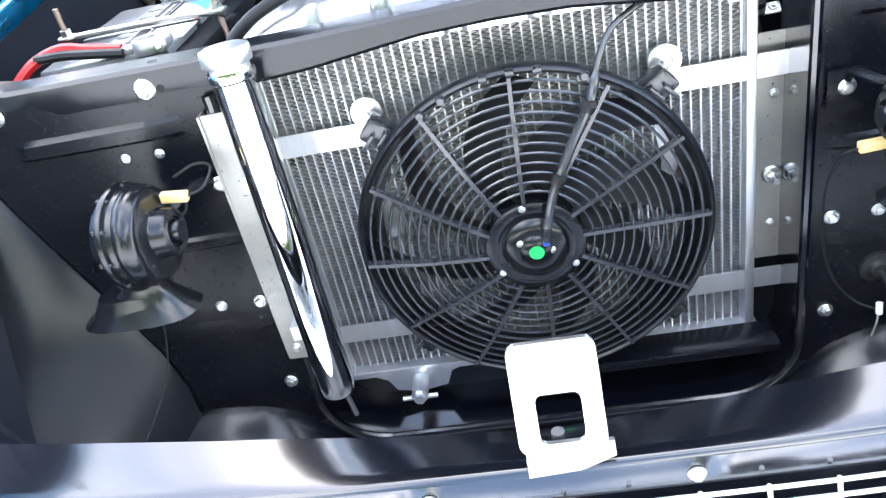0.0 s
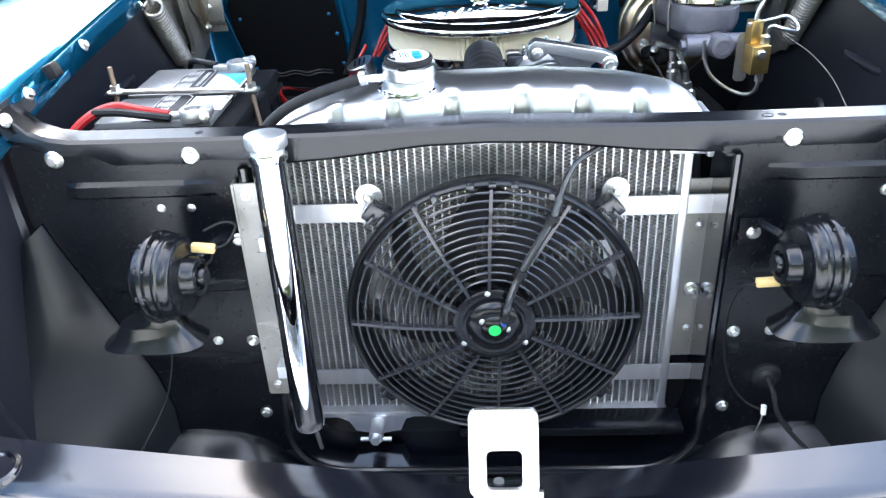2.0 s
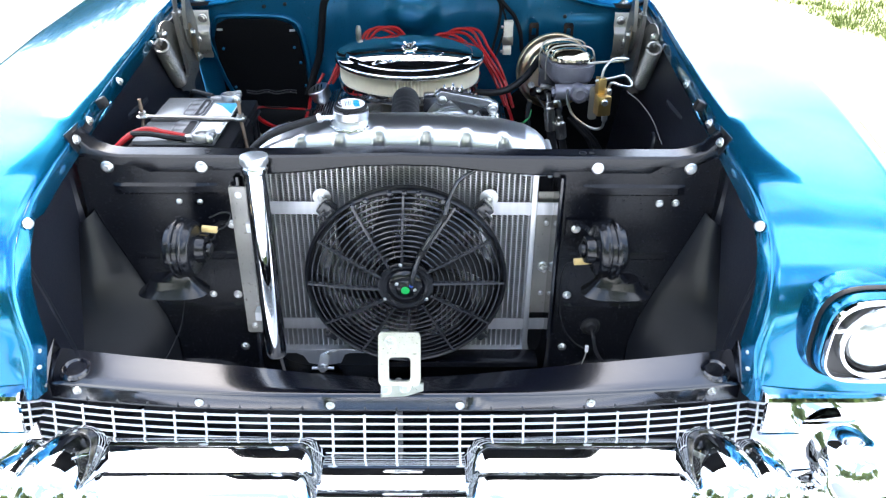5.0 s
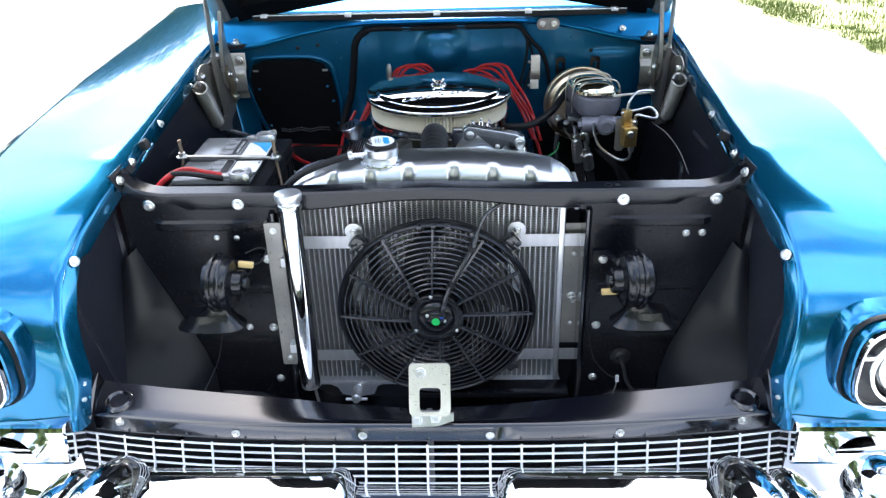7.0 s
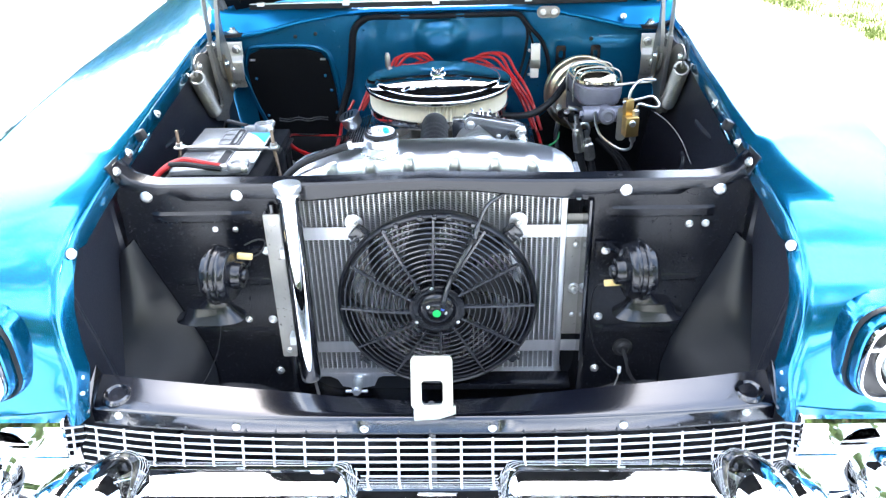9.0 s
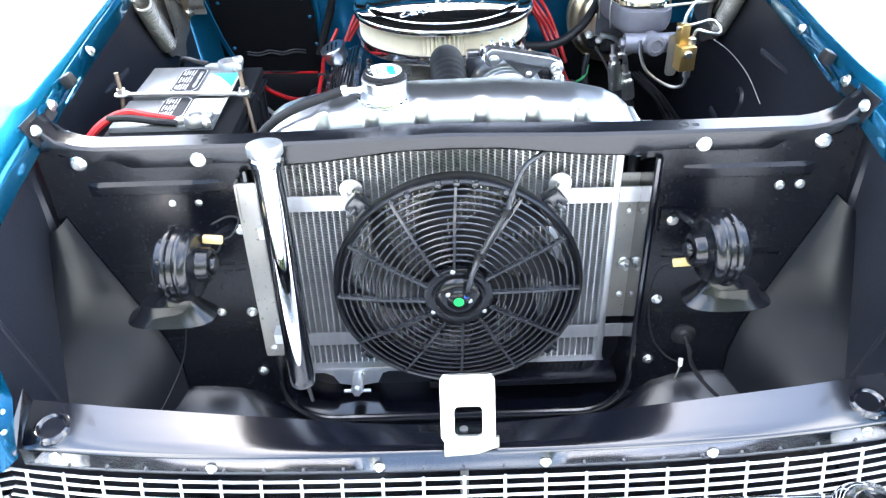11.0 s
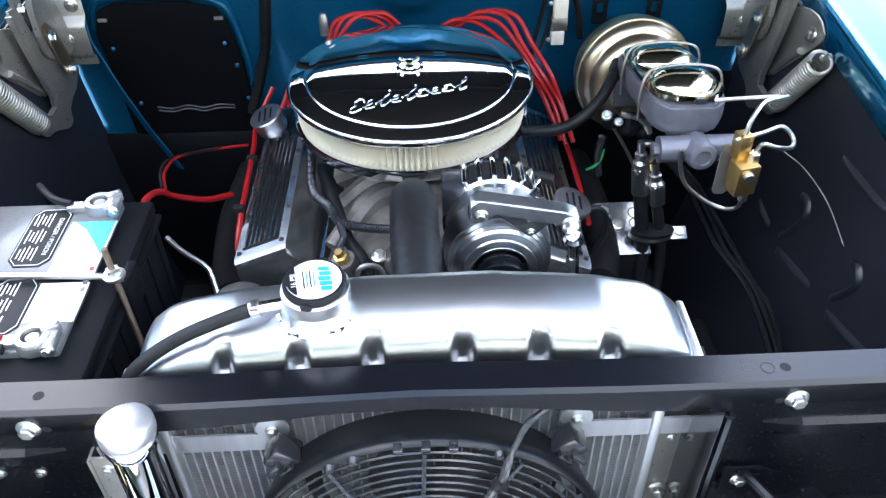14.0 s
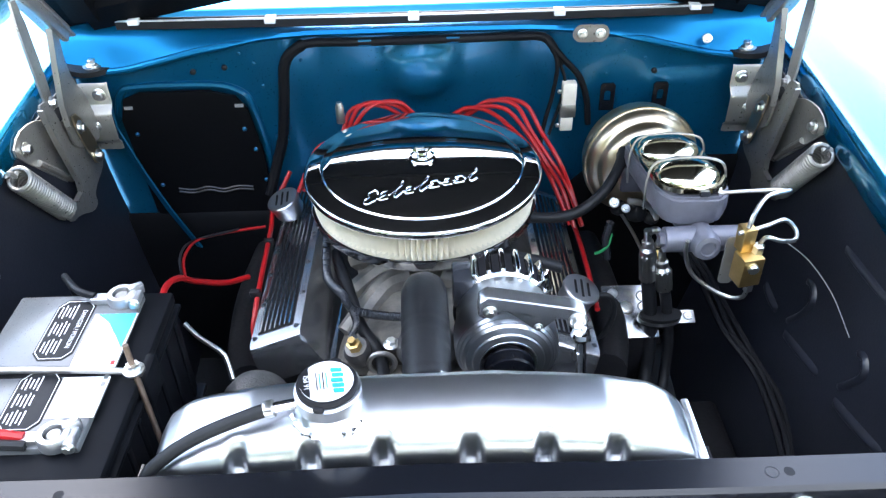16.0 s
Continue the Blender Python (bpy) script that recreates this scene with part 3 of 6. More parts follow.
    part("tab", plate(B(), [(0.128, 0.985), (0.20, 0.995), (0.20, 1.004), (0.128, 0.99)], lambda u, v, w: (s * (0.608 - w), u, v - 0.012), 0.003), BLUE, fen)
    # headlight: squared housing with a gasket, a chrome-framed black inset and a round lamp
    hl = Vector((s * 0.785, -0.345, 0.795))
    ax = (0, 1, 0)
    part("pod", squared(lathe(B(), [(0.114, 0.045), (0.110, 0.026), (0.106, 0.015), (0.103, 0.010), (0.100, 0.008)], hl, ax, 56, False), hl), BLUE, fen)
    part("hood", squared(lathe(B(), [(0.1000, 0.030), (0.0985, 0.004), (0.0945, -0.012), (0.0915, -0.014), (0.0905, 0.020)], hl, ax, 56, False), hl), BLUE, fen)
    lamp = part("headlight", squared(lathe(B(), [(0.1035, 0.020), (0.1035, 0.006), (0.1015, 0.002), (0.0990, 0.004), (0.0985, 0.020)], hl, ax, 56, False), hl), RUBBER, fen, "squared headlight with black gasket, chrome frame and round lens")
    part("bezel", squared(lathe(B(), [(0.0900, 0.020), (0.0900, -0.020), (0.0885, -0.024), (0.0855, -0.024), (0.0835, -0.019), (0.0832, 0.004)], hl, ax, 56, False), hl), CHROME, lamp, "bright chrome frame")
    part("recess", squared(lathe(B(), [(0.0835, -0.010), (0.075, -0.007), (0.060, -0.007)], hl, ax, 56, False), hl), SATIN, lamp, "black inset between frame and lamp ring")
    part("rim", lathe(B(), [(0.0700, 0.004), (0.0700, -0.020), (0.0680, -0.024), (0.0625, -0.024), (0.0600, -0.016), (0.0600, 0.0)], hl, ax, 44, False), CHROME, lamp, "chrome lamp ring")
    part("seal", lathe(B(), [(0.0600, -0.012), (0.0575, -0.017), (0.0550, -0.012)], hl, ax, 44, False), RUBBER, lamp)
    part("lens", lathe(B(), [(0.0555, -0.008), (0.050, -0.018), (0.036, -0.026), (0.018, -0.030), (0.003, -0.031)], hl, ax, 44), LENS, lamp)
    bm = B()
    box(bm, hl + Vector((-s * 0.077, -0.015, 0.024)), (0.020, 0.014, 0.009), None, 0.003)
    part("tie_bar", bm, CHROME, lamp)
    # chrome moulding beneath the fender
    bm = B()
    prof = [(-0.30, 0.672), (-0.345, 0.672), (-0.351, 0.669), (-0.355, 0.662), (-0.362, 0.602), (-0.360, 0.595), (-0.354, 0.590), (-0.30, 0.588)]
    rings = [[bm.verts.new((s * x, y + d, z)) for y, z in prof] for x, d in ((0.630, 0.004), (0.633, 0.0), (0.80, 0.0), (0.98, 0.03), (1.0, 0.06))]
    ring_faces(bm, rings)
    part("moulding", bm, CHROME, fen, "chrome grille end moulding", angle=18)

# ---- shelf panel over the grille ----
def front_y(x):
    return -0.329 + 0.027 * (abs(x) / 0.56) ** 3


shelf = thing("shelf_panel", (0, -0.28, 0.62), "glossy black radiator shelf panel bolted above the grille", "car panel")
rows = []
for i in range(41):
    x = -0.612 + 1.224 * i / 40
    f = front_y(x) + 0.008
    rear = interp(abs(x), [(0, -0.262), (0.3, -0.246), (0.5, -0.226), (0.612, -0.215)])
    zr = interp(abs(x), [(0, 0.640), (0.14, 0.644), (0.28, 0.656), (0.5, 0.664), (0.612, 0.672)])
    rows.append([(x, f - 0.002, 0.614), (x, f - 0.001, 0.6445), (x, f + 0.0015, 0.6475), (x, f + 0.005, 0.6490), (x, f + 0.3 * (rear - f), 0.649 + 0.3 * (zr - 0.649)), (x, f + 0.65 * (rear - f), 0.649 + 0.65 * (zr - 0.649)), (x, rear - 0.004, zr), (x, rear, zr - 0.004), (x, rear + 0.004, zr - 0.05)])
part("panel", sheet(B(), rows, 0.003), GLOSS, shelf)
for s in (-1, 1):
    for x, z in ((0.113, 0.627), (0.342, 0.628), (0.560, 0.637)):
        bolt(shelf, (s * x, front_y(x) + 0.006, z), r=0.008)
    bm = B()
    lathe(bm, [(0.027, -0.004), (0.025, 0.001), (0.021, 0.003), (0.018, 0.002), (0.015, -0.002), (0.003, -0.002)], (s * 0.572, -0.262, 0.659), (0, -0.15, 1), 28)
    part("pressed_boss", bm, GLOSS, shelf, "round pressed boss")
    part("end_flange", sheet(B(), [[(s * 0.612, -0.30, 0.645), (s * 0.612, -0.22, 0.660)], [(s * 0.624, -0.30, 0.655), (s * 0.624, -0.215, 0.69)]], 0.003), GLOSS, shelf)

# hood latch plate with its window
latch = thing("latch_plate", (0, -0.30, 0.64), "zinc plated hood latch bracket with a square window", "bracket")
LEAN_BACK = 0.42


def to_latch(u, v, w):
    return (u + 0.0085, -0.3245 - w + LEAN_BACK * (v - 0.67), v)


part("plate", plate(B(), rrect(-0.036, 0.674, 0.036, 0.760, 0.009), to_latch, 0.004, rrect(-0.018, 0.681, 0.019, 0.720, 0.006)), ZINC, latch)
part("foot", plate(B(), [(-0.032, 0.673), (0.041, 0.673), (0.041, 0.662), (0.012, 0.654), (-0.032, 0.652)], lambda u, v, w: (u + 0.0085, -0.327 - w + 0.55 * (v - 0.652) , v), 0.004), ZINC, latch)
bolt(latch, to_latch(-0.0155, 0.745, 0.004), (0, -0.9, 0.4), 0.0095)
for u, z in ((-0.0185, 0.664), (0.014, 0.667)):
    bolt(latch, (u + 0.004, -0.331 + 0.55 * (z - 0.652), z), (0, -0.85, 0.5), 0.0095)
bm = B()
rod(bm, (0.004, -0.285, 0.40), (0.004, -0.275, 0.645), 0.006)
part("brace", bm, CAST, latch)

# ---- grille ----
grille = thing("grille", (0, -0.33, 0.45), "bright anodised grille of thin bars in a grid", "car grille")


def grille_y(x, z):
    return front_y(x) - 0.001 - 0.30 * (0.612 - z) + 0.02 * max(0, abs(x) - 0.5)


BARSEC = [(0.0017, 0.0), (0.0012, 0.0018), (0.0, 0.0025), (-0.0012, 0.0018), (-0.0017, 0.0), (-0.0012, -0.0018), (0.0, -0.0025), (0.0012, -0.0018)]
for k in range(12):
    z = 0.6085 - 0.0135 * k
    half = 0.640 if k < 6 else 0.56
    part("bar", sweep(B(), [(x, grille_y(x, z), z) for x in np.linspace(-half, half, 35)], [(b, a) for a, b in BARSEC]), GRILLEALU, grille)
for k in range(-11, 12):
    x = 0.0555 * k + 0.002
    part("upright", sweep(B(), [(x, grille_y(x, z) - 0.003, z) for z in np.linspace(0.614 if abs(k) < 11 else 0.610, 0.46 if abs(k) < 10 else 0.53, 6)], [(a * 1.3, b) for a, b in BARSEC], up=(0, 1, 0)), GRILLEALU, grille)

# ---- bumper ----
bumper = thing("bumper", (0, -0.45, 0.35), "chrome front bumper with rounded guards", "car bumper")
rings = []
bm = B()
for x in np.linspace(-0.56, 0.56, 57):
    dip = interp(abs(x), [(0, 0.040), (0.118, 0.040), (0.128, 0.036), (0.140, 0.004), (0.150, 0.0), (0.56, 0.0)])
    prof = [(-0.342, 0.560), (-0.350, 0.576), (-0.360, 0.588), (-0.378, 0.597), (-0.40, 0.601), (-0.42, 0.600), (-0.435, 0.596), (-0.443, 0.592), (-0.449, 0.596), (-0.456, 0.605), (-0.466, 0.611), (-0.482, 0.610), (-0.502, 0.601), (-0.52, 0.585), (-0.532, 0.558), (-0.532, 0.51), (-0.50, 0.46), (-0.40, 0.45)]
    rings.append([bm.verts.new((x, y, z - dip)) for y, z in prof])
ring_faces(bm, rings)
part("face_bar", bm, CHROME, bumper, angle=50)
for s in (-1, 1):
    bm = B()
    lathe(bm, [(0.003, -0.022), (0.026, -0.016), (0.042, 0.004), (0.051, 0.03), (0.057, 0.06), (0.061, 0.09), (0.062, 0.12), (0.056, 0.155), (0.038, 0.182), (0.01, 0.192)], (s * 0.522, -0.378, 0.585), (0, -1, 0.22), 48)
    part("guard", bm, CHROME, bumper, "bullet shaped chrome bumper guard", angle=60)
    bm = B()
    lathe(bm, [(0.003, -0.020), (0.020, -0.014), (0.032, 0.004), (0.039, 0.03), (0.043, 0.06), (0.044, 0.09), (0.038, 0.12), (0.02, 0.14), (0.004, 0.144)], (s * 0.606, -0.385, 0.575), (0, -1, 0.18), 36)
    part("bumper_end", bm, CHROME, bumper, angle=60)
    bm = B()
    lathe(bm, [(0.055, 0), (0.06, -0.04), (0.05, -0.08), (0.03, -0.10), (0.004, -0.105)], (s * 0.76, -0.38, 0.585), (0, 1, 0), 32)
    part("parking_lamp_housing", bm, CHROME, bumper, angle=60)
    bm = B()
    rings = [[bm.verts.new((s * x, y + d, z)) for y, z in ((-0.36, 0.52), (-0.42, 0.545), (-0.48, 0.52), (-0.49, 0.45), (-0.42, 0.38), (-0.36, 0.38))] for x, d in ((0.56, 0), (0.7, 0.01), (0.9, 0.05), (1.0, 0.12))]
    ring_faces(bm, rings)
    part("wing", bm, CHROME, bumper, angle=60)

# ---- radiator ----
rad = thing("radiator", (0, 0.10, 0.42), "polished aluminium radiator with scalloped top tank", "radiator")
CORE_Y = 0.096
tube_me = to_mesh("core_tube", box(B(), (0, 0, 0), (0.0016, 0.018, 0.484)), TUBEFIN)
xs = [-0.281 + 0.0114 * k for k in range(49)]
for x in xs:
    part("core_tube", tube_me, None, rad, m=Matrix.Translation((x, CORE_Y + 0.009, 0.682)))
bm = B()
for x in xs[:-1]:
    prev = None
    for k in range(171):
        z = 0.441 + 0.00283 * k
        row = [bm.verts.new((x + 0.0010 + (0.0094 if k % 2 else 0.0), y, z)) for y in (CORE_Y + 0.0008, CORE_Y + 0.006)]
        if prev:
            bm.faces.new((prev[0], row[0], row[1], prev[1]))
        prev = row
tagged(part("fin_pack", bm, SHADEFIN, rad, angle=1), kind="stuff")
part("core_back", box(B(), (-0.006, CORE_Y + 0.0085, 0.682), (0.56, 0.003, 0.484)), SHADEFIN, rad)
bm = B()
box(bm, (0.274, CORE_Y, 0.672), (0.012, 0.03, 0.47), bev=0.002)
part("side_tank_flange", bm, ALU, rad)
bm = B()
box(bm, (-0.287, CORE_Y, 0.672), (0.012, 0.03, 0.47), bev=0.002)
part("side_tank_flange", bm, ALU, rad)
bm = B()
box(bm, (0, CORE_Y + 0.01, 0.434), (0.57, 0.05, 0.012), bev=0.003)
part("bottom_tank", bm, ALU, rad)
bm = B()
plate(bm, [(-0.262, 0.434), (-0.115, 0.434), (-0.14, 0.424), (-0.15, 0.400), (-0.19, 0.392), (-0.225, 0.400), (-0.235, 0.42)], lambda u, v, w: (u, 0.082 + w, v), 0.03)
part("drain_bung", bm, ALU, rad, "cast aluminium drain bung")
bm = B()
rod(bm, (-0.187, 0.082, 0.416), (-0.187, 0.045, 0.416), 0.012)
rod(bm, (-0.187, 0.045, 0.416), (-0.187, 0.036, 0.416), 0.008, n=6)
rod(bm, (-0.212, 0.048, 0.412), (-0.162, 0.048, 0.412), 0.0035)
part("drain_cock", bm, ALU, rad, "steel drain petcock")
bm = B()
box(bm, (0.268, 0.075, 0.892), (0.05, 0.02, 0.012), bev=0.003)
box(bm, (0.278, 0.070, 0.899), (0.022, 0.02, 0.01), bev=0.002)
part("corner_bracket", bm, ALU, rad)


# thin bright plates imitate daylight falling on the core past the fan
for pts in ([(0.163, 0.782), (0.180, 0.765), (0.190, 0.730), (0.191, 0.690), (0.178, 0.655), (0.168, 0.660), (0.172, 0.700), (0.166, 0.740)], [(-0.186, 0.716), (-0.168, 0.705), (-0.153, 0.675), (-0.160, 0.655), (-0.180, 0.648), (-0.188, 0.680)]):
    part("lit_patch", plate(B(), pts, lambda u, v, w: (u, CORE_Y - 0.0015 + w, v), 0.001), ALU, rad, "bright patch standing in for daylight on the core")


def tank_top(x):
    return interp(x, [(-0.297, 0.925), (-0.288, 0.940), (-0.27, 0.951), (-0.24, 0.961), (-0.19, 0.971), (-0.12, 0.979), (-0.05, 0.984), (0.08, 0.986), (0.14, 0.981), (0.2, 0.974), (0.25, 0.962), (0.275, 0.950), (0.29, 0.938), (0.297, 0.925)])


DENTS = (-0.200, -0.122, -0.044, 0.049, 0.129, 0.205)
bm = B()
rings = []
for x in np.linspace(-0.297, 0.297, 180):
    zt = tank_top(x)
    e = min(1.0, (0.300 - abs(x)) / 0.04) ** 0.5
    d = 0.0
    for c in DENTS:
        q = abs(x - c) / 0.0135
        if q < 1:
            d = 0.5 + 0.5 * math.cos(math.pi * max(0, (q - 0.45) / 0.55))
    yf, yb, h = 0.076 + 0.012 * (1 - e), 0.172 - 0.02 * (1 - e), zt - 0.92
    ring = [(yf + 0.002 + 0.008 * d, 0.905), (yf + 0.013 * d, 0.92 + 0.25 * h)]
    ring += [(yf + 0.002 + 0.0135 * d, 0.92 + 0.42 * h), (yf + 0.006 + 0.0115 * d, 0.92 + 0.60 * h), (yf + 0.012 + 0.0075 * d, 0.92 + 0.74 * h), (yf + 0.021 + 0.001 * d, 0.92 + 0.83 * h), (yf + 0.034, 0.92 + 0.90 * h)]
    ring += [(0.128, 0.92 + 0.965 * h), (yb - 0.014, zt), (yb - 0.006, zt - 0.002), (yb, zt - 0.010), (yb, 0.905)]
    rings.append([bm.verts.new((x, y, z)) for y, z in ring])
ring_faces(bm, rings)
part("top_tank", bm, TANKALU, rad, "polished aluminium top tank with pressed scallops", angle=70)
part("end_plate", box(B(), (0.302, 0.125, 0.900), (0.010, 0.090, 0.050), bev=0.003), ALU, rad)
CAPC = Vector((-0.101, 0.129, 0.972))
part("filler_neck", lathe(B(), [(0.040, -0.008), (0.0385, 0.003), (0.035, 0.007), (0.033, 0.014), (0.036, 0.017), (0.036, 0.032), (0.033, 0.034)], CAPC, (0, -0.03, 1), 36), TANKALU, rad)
bm = B()
tube(bm, [CAPC + Vector((0.041 * math.cos(a), 0.041 * math.sin(a), -0.001 + 0.001 * math.sin(9 * a))) for a in np.linspace(0, 6.2832, 40)], lambda t: 0.0035 + 0.001 * math.sin(120 * t), 7, 2)
part("weld_bead", bm, POLISHED, rad)
bm = B()
tube(bm, [CAPC + Vector((-0.030, -0.006, 0.016)), CAPC + Vector((-0.062, -0.014, 0.017))], 0.006, 10, 2, True)
part("spigot", bm, POLISHED, rad)
# pressure cap
bm = B()
lathe(bm, [(0.030, 0.034), (0.0328, 0.0355), (0.0330, 0.0395), (0.0315, 0.042), (0.0285, 0.0425), (0.0275, 0.0415)], CAPC, (0, -0.03, 1), 36)
for a in (-100, 80):
    c, s = math.cos(radians(a)), math.sin(radians(a))
    box(bm, CAPC + Vector((0.033 * c, 0.033 * s, 0.035)), (0.012, 0.012, 0.007), Matrix.Rotation(radians(a), 3, "Z"), 0.003)
cap = part("radiator_cap", bm, DARKLABEL, rad, "black rimmed pressure cap with white disc")
part("disc", lathe(B(), [(0.0285, 0.0415), (0.0283, 0.0430)], CAPC, (0, -0.03, 1), 36), WHITE, cap)
capm = Matrix.Translation(CAPC + Vector((0, -0.0012, 0.0436))) @ Matrix.Rotation(radians(100), 4, "Z")
bm = B()
plate(bm, [(0.0284 * math.cos(a), 0.0284 * math.sin(a)) for a in np.linspace(radians(40), radians(140), 14)], lambda u, v, w: (u, v, w), 0.0004)
part("band", bm, DARKLABEL, cap, m=capm)
text_mesh("rating", "16 PSI", 0.0085, WHITE, capm @ Matrix.Translation((0, 0.0205, 0.0006)), cap)
for k in range(4):
    bm = B()
    box(bm, (0, 0.0105 - 0.0035 * k, 0.0003), (0.026 - 0.004 * (k % 2), 0.0012, 0.0004))
    part("print_line", bm, CYAN if k % 2 else DARKLABEL, cap, m=capm)
bm = B()
for k in range(5):
    plate(bm, rrect(-0.018 + 0.0075 * k, -0.017 - 0.001 * (k % 2), -0.0125 + 0.0075 * k, -0.006 + 0.0008 * (k % 3), 0.0015), lambda u, v, w: (u + 0.15 * v, v, w), 0.0005)
part("emblem", bm, CYAN, cap, "plain blue emblem blocks", m=capm)
# overflow hose along the end of the tank
hose = thing("overflow_hose", (-0.29, 0.09, 0.88), "thin black rubber overflow hose with a worm clamp", "hose")
bm = B()
tube(bm, [(-0.160, 0.114, 0.991), (-0.19, 0.108, 0.984), (-0.235, 0.096, 0.972), (-0.272, 0.082, 0.956), (-0.297, 0.074, 0.930), (-0.302, 0.072, 0.88), (-0.30, 0.075, 0.83)], 0.0075, 12)
part("tube", bm, RUBBER, hose)
bm = B()
rod(bm, (-0.158, 0.114, 0.991), (-0.167, 0.113, 0.989), 0.0095, n=16)
box(bm, (-0.162, 0.108, 1.0), (0.008, 0.012, 0.006), bev=0.001)
part("clamp", bm, ZINC, hose)

# mounting channel and strips either side of the core
chan = thing("mounting_channel", (0.30, 0.08, 0.53), "plain aluminium angle bolted beside the radiator", "bracket")
bm = B()
plate(bm, [(0.283, 0.0), (0.316, 0.0), (0.316, -0.045), (0.319, -0.045), (0.319, 0.003), (0.283, 0.003)], lambda u, v, w: (u, 0.100 + v, 0.532 + w), 0.303)
part("angle", bm, HINGE, chan)
part("edge", box(B(), (0.3195, 0.062, 0.684), (0.004, 0.012, 0.303), bev=0.001), ALU, chan)
for z in (0.585, 0.655, 0.762):
    bolt(chan, (0.304, 0.099, z), r=0.0125 if z == 0.655 else 0.006)
part("stud", rod(B(), (0.304, 0.095, 0.655), (0.304, 0.078, 0.655), 0.004), ZINC, chan)
strip = thing("mounting_strip", (-0.317, 0.01, 0.54), "plain aluminium strip with bolts beside the overflow tank", "bracket")
bm = B()
plate(bm, rrect(-0.332, 0.543, -0.302, 0.886, 0.002, 1), lambda u, v, w: (u, 0.012 - w + 0.016 * (v - 0.7), v), 0.003)
box(bm, (-0.332, 0.020, 0.715), (0.003, 0.022, 0.342))
part("strip", bm, HINGE, strip)
for z in (0.868, 0.560):
    bolt(strip, (-0.317, 0.0105 + 0.016 * (z - 0.7), z), r=0.008)

# ---- chrome overflow tank ----
T0, T1 = Vector((-0.267, -0.034, 0.515)), Vector((-0.274, -0.002, 0.935))
tank = thing("overflow_tank", T0, "tall chrome tube overflow tank with a turned cap", "tank")
ax, ln = T1 - T0, (T1 - T0).length
part("body", lathe(B(), [(0.020, 0), (0.0222, 0.004), (0.0225, 0.02), (0.0225, ln - 0.012), (0.0245, ln - 0.010), (0.0255, ln - 0.004), (0.0245, ln)], T0, ax, 40), CHROME, tank)
part("cap", lathe(B(), [(0.0215, ln), (0.0215, ln + 0.005), (0.0258, ln + 0.0065), (0.0268, ln + 0.009), (0.0268, ln + 0.020), (0.0258, ln + 0.0228), (0.020, ln + 0.0250), (0.010, ln + 0.0262), (0.002, ln + 0.0265)], T0, ax, 40), ALU, tank, "domed polished cap")
part("vent_pipe", rod(B(), T0 + Vector((0.004, 0.004, 0.004)), T0 + Vector((0.010, 0.006, -0.050)), 0.0032), STEEL, tank)
part("stand_off", box(B(), (-0.292, 0.008, 0.80), (0.03, 0.012, 0.02)), ALU, tank)
part("stand_off", box(B(), (-0.292, -0.005, 0.60), (0.03, 0.025, 0.02)), ALU, tank)

# lower rubber strip and dark cross panel under the core
bm = B()
box(bm, (0.125, 0.055, 0.436), (0.35, 0.05, 0.016), bev=0.004)
single("lower_cushion", bm, BLACK, "black lower radiator cushion strip", "strip")
bm = B()
plate(bm, rrect(-0.330, 0.36, 0.330, 0.54, 0.03), lambda u, v, w: (u, 0.109 + w, v), 0.004)
single("lower_baffle", bm, SATIN, "satin black baffle below the radiator core", "car panel")

# ---- electric fan ----
FX, FZ = 0.007, 0.662
fan = thing("electric_fan", (FX, 0.03, 0.45), "black plastic electric radiator fan with ringed guard", "fan")
Y = (0, -1, 0)


def fan_pt(r, a, y):
    return Vector((FX + r * math.cos(a), y, FZ + r * math.sin(a)))


part("shroud", lathe(B(), [(0.186, -0.078), (0.1990, -0.078), (0.2060, -0.052), (0.2115, -0.040), (0.2125, -0.032), (0.2110, -0.025), (0.2075, -0.0225), (0.2040, -0.025), (0.2030, -0.034), (0.2000, -0.07)], (FX, 0, FZ), Y, 96, False), SATIN, fan, angle=50)
for k in range(12):
    r = 0.0690 + 0.0116 * k
    y = 0.010 + 0.014 * (r / 0.2) ** 2
    bm = B()
    tube(bm, [fan_pt(r, a, y) for a in np.linspace(0, 2 * math.pi, 61)], 0.0019, 6, 1, True)
    part("guard_ring", bm, PLASTIC, fan)
for k in range(12):
    a = radians(90 + 30 * k + 1)
    bm = B()
    sweep(bm, [fan_pt(0.056, a + 0.10, 0.006), fan_pt(0.13, a + 0.02, 0.010), fan_pt(0.204, a - 0.01, 0.019)], [(0.0022, -0.004), (0.0022, 0.006), (-0.0022, 0.006), (-0.0022, -0.004)], up=(0, 1, 0))
    part("rib", bm, PLASTIC, fan)
hub = part("motor_hub", lathe(B(), [(0.058, -0.03), (0.060, -0.006), (0.058, 0.0), (0.047, 0.003), (0.044, 0.001), (0.040, 0.001), (0.038, 0.006), (0.026, 0.010), (0.020, 0.009), (0.016, 0.013), (0.003, 0.014)], (FX, 0.004, FZ), Y, 56), BARBLACK, fan, "black motor housing with a green sticker", angle=50)
part("sticker", lathe(B(), [(0.0088, 0.0142), (0.0088, 0.0148)], (FX, 0.004, FZ), Y, 24), GREEN, hub)
for a in (100, 215, 325):
    bolt(hub, fan_pt(0.053, radians(a), 0.003), r=0.0045)
for x, z in ((-0.018, 0.012), (0.018, -0.002)):
    bolt(hub, (FX + x, -0.005, FZ + z), r=0.0045)
for k in range(8):
    a0 = radians(45 * k + 40)
    rows = []
